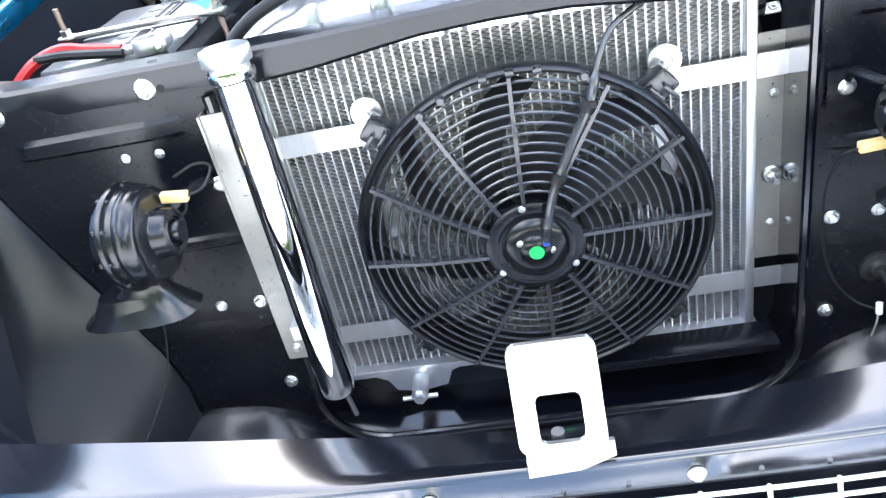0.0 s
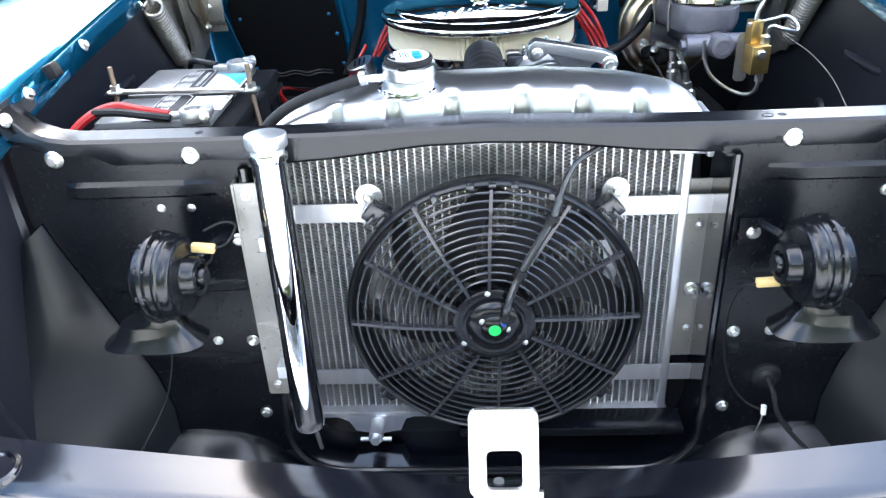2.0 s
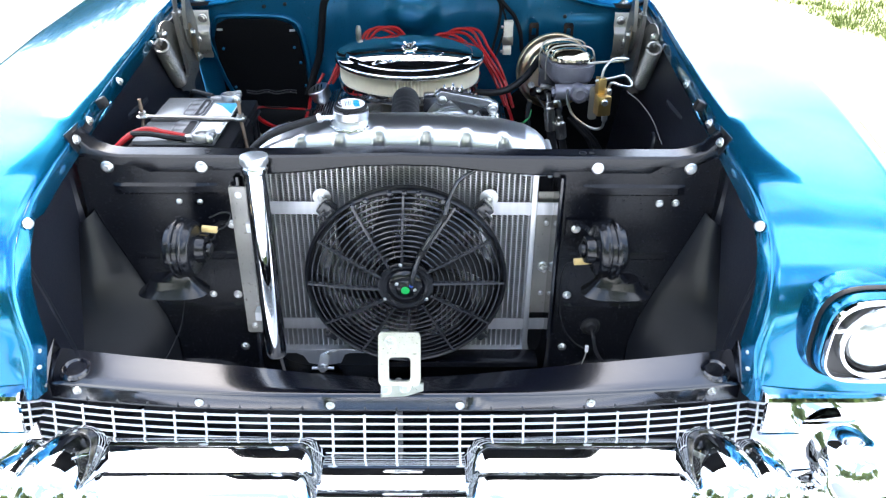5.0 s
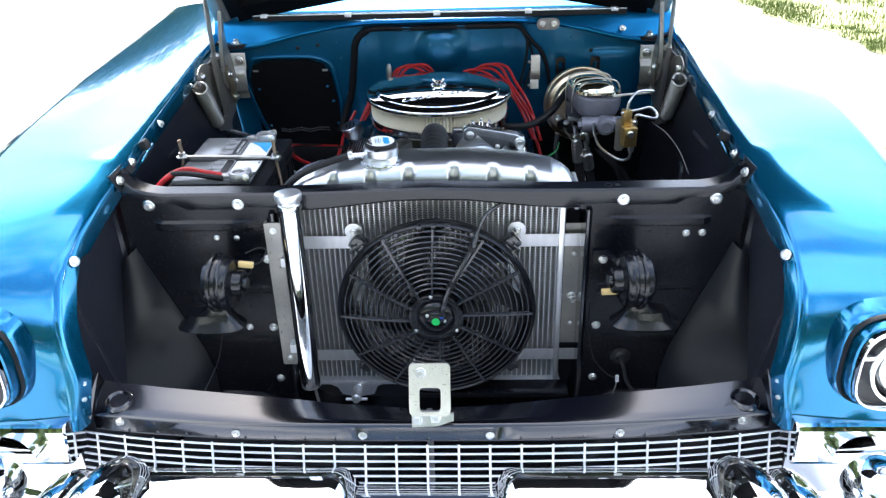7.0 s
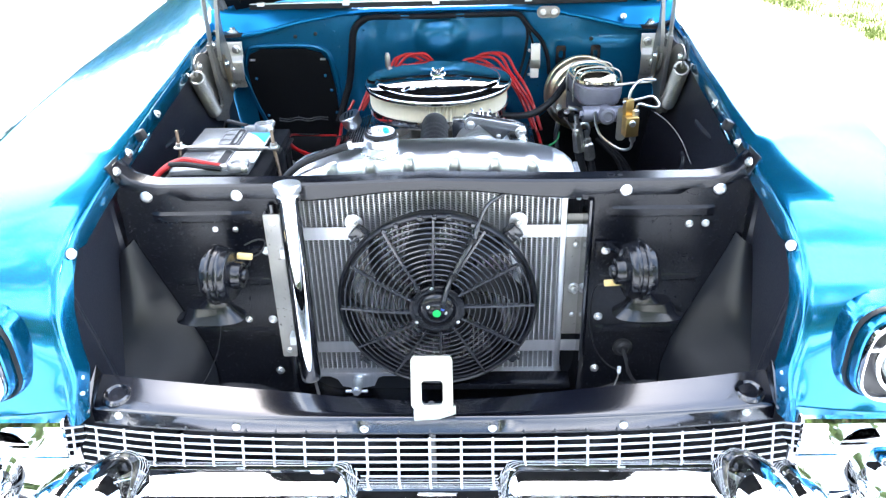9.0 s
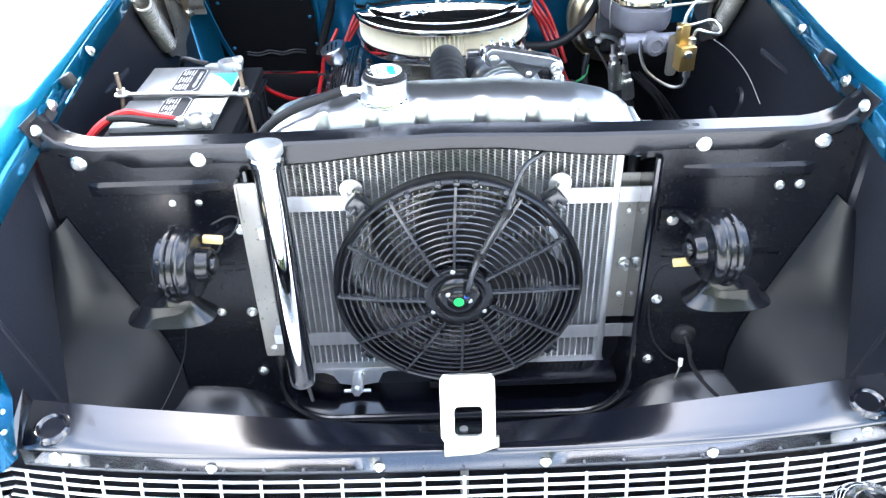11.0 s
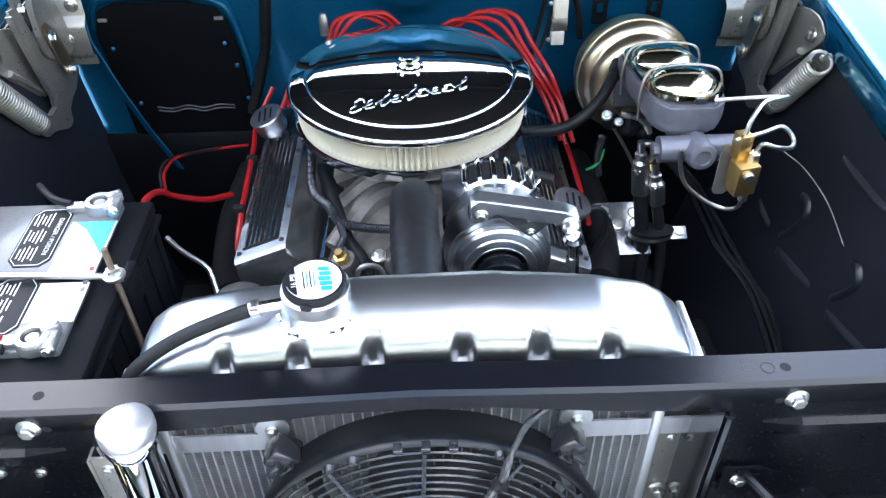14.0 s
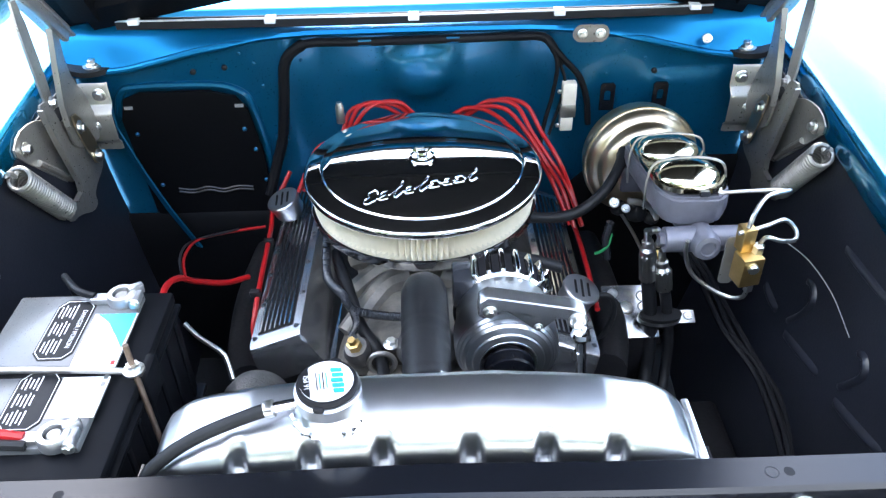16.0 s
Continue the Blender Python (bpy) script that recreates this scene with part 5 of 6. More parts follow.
# heater delete plate
blk = thing("heater_delete_plate", (-0.44, 0.92, 0.70), "black heater block-off plate screwed to the firewall", "cover plate")
outl = [(-0.575, 0.93), (-0.562, 0.972), (-0.53, 0.985), (-0.40, 0.985), (-0.352, 0.972), (-0.333, 0.945), (-0.318, 0.86), (-0.312, 0.72), (-0.33, 0.70), (-0.53, 0.70), (-0.555, 0.72)]
part("plate", plate(B(), outl, lambda u, v, w: (u, 0.920 - w, v), 0.008), HOODBLACK, blk)
for x, z in ((-0.552, 0.90), (-0.345, 0.905), (-0.32, 0.79), (-0.53, 0.785), (-0.33, 0.86)):
    bolt(blk, (x, 0.911, z), r=0.0045, kind=BLUEBOLT)
for z in (0.775, 0.768):
    bm = B()
    tube(bm, [(-0.50, 0.911, z), (-0.47, 0.911, z - 0.004), (-0.44, 0.911, z + 0.002), (-0.41, 0.911, z - 0.004), (-0.38, 0.911, z + 0.002), (-0.35, 0.911, z)], 0.0025, 6)
    part("bead", bm, SATIN, blk)
part("raised_edge", tube(B(), [(1.06 * (u + 0.443) - 0.443, 0.926, 1.05 * (v - 0.84) + 0.84) for u, v in outl[:8]], 0.0075, 8, 5), BLUESHADE, fw, "raised blue edge round the cover plate")
for x, z in ((-0.556, 0.956), (-0.347, 0.955)):
    bm = B()
    box(bm, (x, 0.911, z), (0.016, 0.003, 0.006))
    part("clip", bm, ALU, blk)

# harness along the firewall
loom = thing("wiring_loom", (0, 0.91, 0.9), "black taped wiring loom along the firewall", "cable")
bm = B()
tube(bm, [(-0.312, 0.885, 0.77), (-0.292, 0.905, 0.83), (-0.274, 0.916, 0.885), (-0.262, 0.923, 0.965), (-0.252, 0.926, 1.03), (-0.225, 0.925, 1.06), (-0.19, 0.922, 1.070), (-0.1, 0.920, 1.070), (0.05, 0.920, 1.071), (0.17, 0.920, 1.072), (0.225, 0.918, 1.070), (0.248, 0.915, 1.045), (0.262, 0.912, 1.02)], lambda t: 0.0105 if t < 0.45 else 0.008, 10)
part("trunk", bm, TAPE, loom)
for pts, r in (([(0.23, 0.915, 1.068), (0.265, 0.905, 1.03), (0.295, 0.91, 0.995), (0.312, 0.905, 0.95), (0.318, 0.90, 0.90)], 0.006), ([(0.24, 0.91, 1.06), (0.252, 0.905, 1.02), (0.245, 0.90, 0.96), (0.232, 0.89, 0.91), (0.222, 0.87, 0.86)], 0.004), ([(0.258, 0.91, 1.02), (0.268, 0.905, 0.99), (0.262, 0.90, 0.95), (0.24, 0.88, 0.89)], 0.003)):
    bm = B()
    tube(bm, pts, r, 8)
    part("branch", bm, TAPE, loom)
for x, z in ((-0.275, 0.882), (0.06, 1.071), (-0.10, 1.070)):
    bm = B()
    box(bm, (x, 0.916, z), (0.026, 0.006, 0.012), bev=0.002)
    part("clip", bm, BLUESHADE, loom)

bal = thing("ballast_resistor", (0.28, 0.91, 0.94), "white ceramic ballast resistor in a steel band", "resistor")
bm = B()
box(bm, (0.276, 0.898, 0.967), (0.026, 0.020, 0.046), bev=0.002)
box(bm, (0.274, 0.898, 0.908), (0.024, 0.020, 0.030), bev=0.002)
part("body", bm, CERAMIC, bal)
bm = B()
box(bm, (0.275, 0.899, 0.934), (0.030, 0.024, 0.026), bev=0.002)
part("band", bm, STEEL, bal)
for z in (0.972, 0.902):
    bolt(bal, (0.258, 0.895, z), (-0.3, -1, 0), 0.0045)
pl2 = thing("firewall_cover", (0.31, 0.91, 1.075), "oval zinc cover plate with two bolts", "cover plate")
part("plate", plate(B(), rrect(0.278, 1.059, 0.344, 1.093, 0.0165, 8), lambda u, v, w: (u, 0.9165 - w + 0.12 * (1.076 - v), v), 0.003), HINGE, pl2)
for x in (0.295, 0.328):
    bolt(pl2, (x, 0.913, 1.076), r=0.0095)

# ---- hood, propped open ----
hood = thing("hood", (0, 0.93, 1.12), "raised hood, blue outside and black beneath", "car hood")
HD = Vector((0, -0.588, 0.809))
HN = Vector((0, -0.809, -0.588))


def hood_pt(x, d, off=0.0):
    q = abs(x) / 0.66
    base = Vector((x, 1.005 - 0.035 * q * q, 1.200 - 0.105 * math.sqrt(q * q + 0.01)))
    return base + HD * d - HN * (0.045 * (d + 0.02) * (1 - q**2.5) + off)


hx = [-0.66 + 1.32 * k / 24 for k in range(25)]
part("outer_skin", sheet(B(), [[hood_pt(x * (1 - 0.10 * d / 1.25), d, 0.004) for x in hx] for d in np.linspace(0, 1.25, 9)], 0.002), BLUE, hood, angle=60)
part("underside", sheet(B(), [[hood_pt(x * (1 - 0.10 * d / 1.25), d, 0.0) for x in hx] for d in np.linspace(0, 1.25, 9)], 0.002), HOODBLACK, hood, "satin black underside", angle=60)
for pts in ([(-0.60, 0.03), (0, 0.05), (0.60, 0.03)], [(-0.55, 1.18), (0, 1.2), (0.55, 1.18)]):
    bm = B()
    sweep(bm, [hood_pt(x, d, -0.012) for x, d in [(pts[0][0] * (1 - t) + pts[2][0] * t, pts[0][1]) for t in np.linspace(0, 1, 17)]], [(0.035, -0.012), (0.028, 0.012), (-0.028, 0.012), (-0.035, -0.012)], up=HN)
    part("cross_brace", bm, HOODBLACK, hood)
for s in (-1, 1):
    bm = B()
    sweep(bm, [hood_pt(s * 0.60, d, -0.012) for d in np.linspace(0.03, 1.18, 8)], [(0.03, -0.012), (0.024, 0.014), (-0.024, 0.014), (-0.03, -0.012)], up=HN)
    part("side_brace", bm, HOODBLACK, hood)

# ---- hood hinges and springs ----
def rounded(pts, cuts=2):
    """Corners cut off again and again."""
    for _ in range(cuts):
        pts = [(a[0] + f * (b[0] - a[0]), a[1] + f * (b[1] - a[1])) for a, b in zip(pts, pts[1:] + pts[:1]) for f in (0.22, 0.78)]
    return pts


for s in (-1, 1):

    def side(x):
        return lambda u, v, w: (s * (x - w), u, v)

    # stepped foot bolted to the firewall
    bm = B()
    sheet(bm, [[(s * 0.646, y - 0.014, z), (s * 0.634, y - 0.004, z), (s * 0.626, y, z), (s * 0.584, y, z), (s * 0.580, y + 0.003, z)] for z, y in ((1.012, 0.902), (1.008, 0.899), (0.974, 0.899), (0.968, 0.896), (0.960, 0.885), (0.954, 0.883), (0.908, 0.883), (0.902, 0.886), (0.896, 0.894), (0.880, 0.896))], 0.003)
    hg = part("hinge", bm, HINGE, hood, "galvanised steel hinge with a coil spring", angle=40)
    bolt(hg, (s * 0.596, 0.896, 0.992), r=0.0125)
    bolt(hg, (s * 0.612, 0.880, 0.936), r=0.0095)
    part("side_plate", plate(B(), rounded([(0.713, 1.032), (0.760, 1.013), (0.790, 0.980), (0.885, 0.985), (0.885, 0.890), (0.800, 0.870), (0.783, 0.863), (0.751, 0.897), (0.665, 0.981), (0.632, 1.016), (0.665, 1.036)], 1), side(0.640), 0.003), HINGE, hg)
    part("plate_fold", tube(B(), [(s * 0.636, 0.775, 0.885), (s * 0.635, 0.735, 0.925), (s * 0.635, 0.690, 0.968)], 0.006, 8, 3), HINGE, hg)
    low = rounded([(0.716, 1.057), (0.751, 1.051), (0.759, 1.033), (0.770, 1.002), (0.788, 0.950), (0.824, 0.916), (0.862, 0.903), (0.884, 0.872), (0.867, 0.853), (0.824, 0.843), (0.806, 0.832), (0.807, 0.814), (0.785, 0.809), (0.728, 0.838), (0.700, 0.842), (0.686, 0.858), (0.697, 0.868), (0.734, 0.866), (0.757, 0.866), (0.762, 0.888), (0.746, 0.935), (0.731, 0.992)], 1)
    part("lower_arm", plate(B(), low, side(0.622), 0.004), HINGE, hg)
    part("arm_flange", sheet(B(), [[(s * 0.6215, y, z), (s * 0.611, y - 0.002, z + 0.001)] for y, z in ((0.718, 1.050), (0.731, 0.992), (0.746, 0.935), (0.760, 0.890), (0.757, 0.868), (0.728, 0.866))], 0.003), HINGE, hg, angle=50)
    up = rounded([(0.815, 1.150), (0.843, 1.142), (0.833, 1.093), (0.838, 1.052), (0.867, 1.006), (0.882, 0.955), (0.876, 0.916), (0.847, 0.920), (0.799, 0.935), (0.774, 0.954), (0.767, 0.993), (0.769, 1.033), (0.788, 1.088)], 1)
    part("upper_arm", plate(B(), up, side(0.612), 0.004), HINGE, hg)
    part("edge_flange", sheet(B(), [[(s * 0.6115, y, z), (s * 0.601, y - 0.001, z)] for y, z in ((0.812, 1.150), (0.790, 1.090), (0.771, 1.034), (0.769, 0.994))], 0.003), HINGE, hg, angle=50)
    part("link_arm", plate(B(), rounded([(0.752, 1.215), (0.780, 1.210), (0.788, 1.030), (0.772, 1.014), (0.757, 1.026)], 1), side(0.630), 0.004), HINGE, hg)
    part("link_plate", plate(B(), rounded([(0.779, 1.005), (0.803, 1.003), (0.835, 0.945), (0.846, 0.900), (0.822, 0.884), (0.800, 0.930)], 1), side(0.605), 0.003), GOLD, hg, "yellow plated link")
    for y, z, x, r in ((0.794, 0.979, 0.601, 0.0125), (0.827, 0.903, 0.601, 0.0125), (0.772, 1.036, 0.624, 0.0125), (0.668, 1.006, 0.636, 0.0125)):
        bolt(hg, (s * x, y, z), (-s, 0, 0), r)
    bm = B()
    box(bm, (s * 0.620, 0.835, 1.160), (0.046, 0.13, 0.006), Matrix.Rotation(radians(-47), 3, "X"), 0.002)
    box(bm, (s * 0.606, 0.800, 1.190), (0.012, 0.19, 0.030), Matrix.Rotation(radians(-47), 3, "X"), 0.003)
    part("hood_pad", bm, HINGE, hg)
    a, b = Vector((s * 0.622, 0.702, 0.864)), Vector((s * 0.618, 0.583, 1.008))
    d, r3 = (b - a), frame_of(b - a)
    turns, per = 21, 12
    bm = B()
    tube(bm, [a + d * (0.06 + 0.88 * k / (turns * per)) + r3 @ Vector((0.0175 * math.cos(2 * math.pi * k / per), 0.0175 * math.sin(2 * math.pi * k / per), 0)) for k in range(turns * per + 1)], 0.0037, 7, 1, True)
    part("spring", bm, HINGE, hg, "closely wound steel coil spring")
    bm = B()
    tube(bm, [b - d * 0.08 + Vector((0, 0, 0.012)), b - d * 0.02, b + d * 0.06, b + d * 0.12 + Vector((0, 0, -0.006))], 0.0037, 7)
    part("spring_hook", bm, HINGE, hg)
    bm = B()
    tube(bm, [a + d * 0.08 + Vector((0, 0, -0.01)), a + d * 0.0, a - d * 0.05, a - d * 0.09 + Vector((0, 0.012, 0))], 0.0037, 7)
    part("spring_hook", bm, HINGE, hg)

# ---- engine ----
eng = thing("engine_block", (0, 0.55, 0.45), "cast engine block and intake manifold, grimy grey", "engine")
bm = B()
box(bm, (0, 0.62, 0.62), (0.36, 0.56, 0.24), bev=0.02)
part("block", bm, DUSTY, eng)
bm = B()
rings = []
for y in np.linspace(0.405, 0.86, 14):
    w = 0.105 + 0.012 * math.sin(18 * y)
    rings.append([bm.verts.new(p) for p in ((-w - 0.03, y, 0.735), (-w, y, 0.775), (-0.055, y, 0.805), (0.055, y, 0.805), (w, y, 0.775), (w + 0.03, y, 0.735))])
ring_faces(bm, rings)
part("intake_manifold", bm, GRIME, eng, "cast aluminium intake manifold")
for s in (-1, 1):
    for k in range(4):
        y = 0.47 + 0.10 * k
        bm = B()
        tube(bm, [(s * 0.03, 0.60 + 0.03 * (k - 1.5), 0.81), (s * 0.07, 0.5 * (0.60 + y), 0.805), (s * 0.125, y, 0.765)], 0.021, 10)
        part("runner", bm, GRIME, eng)
bm = B()
box(bm, (0, 0.345, 0.66), (0.19, 0.10, 0.24), bev=0.02)
lathe(bm, [(0.05, 0), (0.05, 0.05), (0.03, 0.06)], (0, 0.30, 0.70), Y, 24)
part("timing_cover", bm, GRIME, eng)
bm = B()
lathe(bm, [(0.046, 0), (0.044, 0.014), (0.036, 0.03), (0.030, 0.045)], (0, 0.395, 0.80), (0, 0, 1), 24)
part("thermostat_housing", bm, CAST, eng)
for x, y in ((-0.052, 0.395), (0.05, 0.40)):
    bolt(eng, (x, y, 0.812), (0, 0, 1), 0.0125)
bm = B()
lathe(bm, [(0.020, 0), (0.022, 0.02), (0.017, 0.03)], (-0.100, 0.405, 0.78), (-0.2, -0.3, 1), 20)
part("boss", bm, CAST, eng)
bm = B()
lathe(bm, [(0.011, 0), (0.011, 0.012), (0.007, 0.013), (0.006, 0.022)], (-0.106, 0.396, 0.808), (-0.2, -0.3, 1), 6)
part("sender", bm, BRASS, eng, "brass temperature sender")
bm = B()
box(bm, (0, 0.655, 0.845), (0.15, 0.16, 0.075), bev=0.01)
lathe(bm, [(0.07, 0), (0.066, 0.03)], (0, 0.655, 0.87), (0, 0, 1), 28)
part("carburettor", bm, GRIME, eng)
for s in (-1, 1):
    bm = B()
    tube(bm, [(s * 0.29, 0.44, 0.70), (s * 0.31, 0.52, 0.69), (s * 0.32, 0.66, 0.69), (s * 0.31, 0.80, 0.69)], 0.030, 12)
    part("exhaust_manifold", bm, DUSTY, eng, "dark exhaust manifold")

# valve covers
for s in (-1, 1):
    y0 = 0.430 if s < 0 else 0.405
    vc = thing("valve_cover", (s * 0.22, 0.64, 0.74), "polished valve cover with black finned top", "valve cover", "valve covers")
    # u across from inner top edge to outer, v up from the face, along y
    dx = 0.010 if s < 0 else 0.0
    pin, pout = Vector((s * (0.184 + dx), 0, 0.806 if s < 0 else 0.796)), Vector((s * (0.266 + dx), 0, 0.774 if s < 0 else 0.762))
    U = (pout - pin).normalized()
    N = Vector((-s * U.z, 0, abs(U.x)))
    W = (pout - pin).length

    def vp(u, v, y):
        return pin + U * (u * W) + N * v + Vector((0, y, -0.01 * (y - 0.4)))

    L = 0.47
    bm = B()
    rings = []
    for y, k in ((y0, 0.010), (y0 + 0.004, 0.003), (y0 + 0.012, 0), (y0 + L - 0.01, 0), (y0 + L, 0.006)):
        rings.append([bm.verts.new(vp(u, v, y)) for u, v in ((0.0 + k * 3, -k), (1.0 - k * 3, -k), (1.03, -0.010 - k), (1.14, -0.075), (-0.12, -0.075), (-0.03, -0.010 - k))])
    ring_faces(bm, rings)
    part("body", bm, COVERALU, vc, angle=30)
    bm = B()
    sheet(bm, [[vp(-0.14, -0.075, y), vp(-0.24, -0.077, y)] for y in (y0, y0 + L / 2, y0 + L)], 0.006)
    part("gasket_rail", bm, COVERALU, vc)
    bm = B()
    rings = [[bm.verts.new(vp(u, 0.0006 + v, y)) for u, v in ((0.17, 0), (0.17, 0.0012), (0.86, 0.0012), (0.86, 0))] for y in (y0 + 0.03, y0 + L - 0.03)]
    ring_faces(bm, rings)
    part("recess", bm, DARKLABEL, vc, "black painted recess")
    for k in range(7):
        u = 0.225 + 0.097 * k
        bm = B()
        rings = [[bm.verts.new(vp(a, b, y)) for a, b in ((u - 0.020, 0.001), (u - 0.017, 0.0045), (u + 0.017, 0.0045), (u + 0.020, 0.001))] for y in (y0 + 0.032, y0 + L - 0.032)]
        ring_faces(bm, rings)
        part("fin", bm, POLISHED, vc)
    for u in (0.09, 0.92):
        for k in range(6):
            p = vp(u, 0.0, y0 + 0.024 + 0.082 * k)
            part("screw", BLACKBOLT[0.0045], None, vc, m=Matrix.Translation(p) @ frame_of(N).to_4x4())
    # breather with a slotted lid
    yb, ub = (0.785, 0.66) if s < 0 else (0.505, 0.55)
    base = vp(ub, 0.0, yb)
    br = thing("breather", base, "polished slotted breather cap on the valve cover", "breather", "breathers")
    axis = (N + Vector((s * 0.05, -0.18, 0.25))).normalized()
    part("body", lathe(B(), [(0.016, 0), (0.016, 0.012), (0.026, 0.016), (0.028, 0.020), (0.028, 0.042)], base, axis, 32), TANKALU, br)
    part("lid", lathe(B(), [(0.0305, 0.042), (0.031, 0.044), (0.031, 0.049), (0.029, 0.051)], base, axis, 32), TANKALU, br)
    r3 = frame_of(axis)
    for k in (-1, 0, 1):
        bm = B()
        c = base + axis * 0.0514
        box(bm, c + r3 @ Vector((0.011 * k, 0, 0)), (0.0035, 0.036 - 0.008 * abs(k), 0.0012), r3)
        part("slot", bm, DARKLABEL, br)

# air cleaner
AC = Vector((0.0, 0.655, 0))
ac = thing("air_cleaner", (0, 0.655, 0.885), "round chrome air cleaner with white pleated filter", "air cleaner")
bm = B()
rings = []
NP = 252
for z in (0.906, 0.953):
    rings.append([bm.verts.new((AC.x + (0.182 if k % 2 else 0.168) * math.cos(2 * math.pi * k / NP), AC.y + (0.182 if k % 2 else 0.168) * math.sin(2 * math.pi * k / NP), z)) for k in range(NP)])
ring_faces(bm, rings)
part("filter", bm, PAPER, ac, "cream pleated paper filter", angle=10)
part("base_pan", lathe(B(), [(0.06, 0.876), (0.13, 0.877), (0.172, 0.882), (0.1825, 0.887), (0.1852, 0.892), (0.1858, 0.903), (0.1872, 0.906), (0.1868, 0.909), (0.184, 0.910), (0.17, 0.909)], AC, (0, 0, 1), 96), CHROME, ac, angle=50)
part("lid", lathe(B(), [(0.178, 0.950), (0.189, 0.950), (0.1925, 0.9525), (0.1937, 0.957), (0.1930, 0.9610), (0.1905, 0.9632), (0.186, 0.9642), (0.168, 0.9664), (0.1645, 0.9668), (0.1634, 0.9676), (0.1624, 0.9694), (0.1608, 0.9703), (0.150, 0.9715), (0.13, 0.9736), (0.10, 0.9760), (0.07, 0.9776), (0.03, 0.9789), (0.004, 0.9792)], AC, (0, 0, 1), 128), CHROME, ac, "domed chrome lid with raised script", angle=50)
part("nut_dish", lathe(B(), [(0.022, 0.9785), (0.022, 0.9812), (0.018, 0.9824), (0.016, 0.9804), (0.002, 0.9804)], AC, (0, 0, 1), 32), CHROME, ac)
bm = B()
lathe(bm, [(0.009, 0.980), (0.008, 0.989), (0.004, 0.991)], AC, (0, 0, 1), 16)
for s in (-1, 1):
    tube(bm, [AC + Vector((s * 0.004, 0, 0.985)), AC + Vector((s * 0.010, 0, 0.989)), AC + Vector((s * 0.014, 0, 0.995))], lambda t: 0.0025 + 0.001 * t, 8, 3)
part("wing_nut", bm, CHROME, ac)


def lid_z(r):
    return interp(r, [(0, 0.9792), (0.03, 0.9789), (0.07, 0.9776), (0.10, 0.9760), (0.13, 0.9736), (0.15, 0.9715), (0.16, 0.9703)])


def on_lid(u, v):
    return (AC.x + u, AC.y + v, lid_z(math.hypot(u, v)) + 0.0006)


# raised script emblem as abstract flourishes
STROKES = ((0.030, 0), (0.020, 1), (0.034, 2), (0.016, 1), (0.033, 2), (0.017, 0), (0.016, 1), (0.017, 0), (0.030, 2))
for k, (h, kind) in enumerate(STROKES):
    u0, v0, w = -0.082 + 0.0195 * k, -0.122 + 0.0065 * k, 0.0085
    shape = {0: ((1.0, 0.75), (0.3, 1.0), (-0.7, 0.75), (-0.2, 0.5), (-0.9, 0.2), (-0.2, -0.1), (1.1, 0.15)), 1: ((-1.0, 0.1), (0.2, 0.55), (0.3, 1.0), (-0.4, 0.8), (-0.3, 0.0), (1.1, 0.15)), 2: ((-1.0, 0.1), (0.4, 0.7), (0.7, 1.0), (0.2, 1.0), (-0.1, 0.2), (0.3, -0.1), (1.1, 0.2))}[kind]
    bm = B()
    tube(bm, [on_lid(u0 + a * w + 0.25 * b * h, v0 + b * h) for a, b in shape], 0.0011, 6, 5)
    part("flourish", bm, CHROME, ac)

# top radiator hose
th = thing("radiator_hose", (0.002, 0.17, 0.92), "thick black rubber top radiator hose", "hose")
bm = B()
tube(bm, [(0.004, 0.160, 0.935), (0.003, 0.20, 0.942), (0.002, 0.27, 0.951), (0.001, 0.325, 0.951), (0.0, 0.365, 0.932), (0.0, 0.388, 0.890), (0.0, 0.395, 0.835)], lambda t: 0.0275 + 0.003 * min(1, 5 * max(0, t - 0.08)) + (0.0006 * math.sin(300 * t) if 0.1 < t < 0.35 else 0), 24, 12)
part("hose", bm, RUBBER, th, angle=60)
bm = B()
rod(bm, (0.004, 0.180, 0.9375), (0.0035, 0.194, 0.939), 0.0292, n=32)
part("clamp", bm, ZINC, th, "slotted steel worm clamp")
for k in range(9):
    bm = B()
    a = radians(60 + 7 * k)
    box(bm, (0.004 + 0.0293 * math.cos(a), 0.187, 0.938 + 0.0293 * math.sin(a)), (0.0012, 0.010, 0.0012), Matrix.Rotation(-a, 3, "Y"))
    part("slot", bm, DARKLABEL, th)

# alternator
AL = Vector((0.109, 0.304, 0.880))
alt = thing("alternator", (0.107, 0.30, 0.83), "polished alternator with domed front and pulley", "alternator")
part("body", lathe(B(), [(0.055, -0.10), (0.064, -0.09), (0.068, -0.045), (0.0705, -0.04), (0.0705, -0.014), (0.070, -0.006), (0.0685, 0.002), (0.0672, 0.0025), (0.065, 0.008), (0.0635, 0.0085), (0.061, 0.0125), (0.0595, 0.013), (0.056, 0.0165), (0.0545, 0.0168), (0.051, 0.019), (0.0485, 0.0195), (0.047, 0.022), (0.040, 0.0245), (0.036, 0.0245), (0.035, 0.010), (0.02, 0.008)], AL, Y, 64), TANKALU, alt, angle=22)
part("pulley", lathe(B(), [(0.030, 0.022), (0.033, 0.028), (0.033, 0.032), (0.025, 0.036), (0.027, 0.042), (0.033, 0.047), (0.033, 0.052), (0.024, 0.054)], AL, Y, 48), BLACK, alt, "black belt pulley")
part("pulley_ring", lathe(B(), [(0.0375, 0.0235), (0.0385, 0.0255), (0.0365, 0.0258)], AL, Y, 48, False), POLISHED, alt)
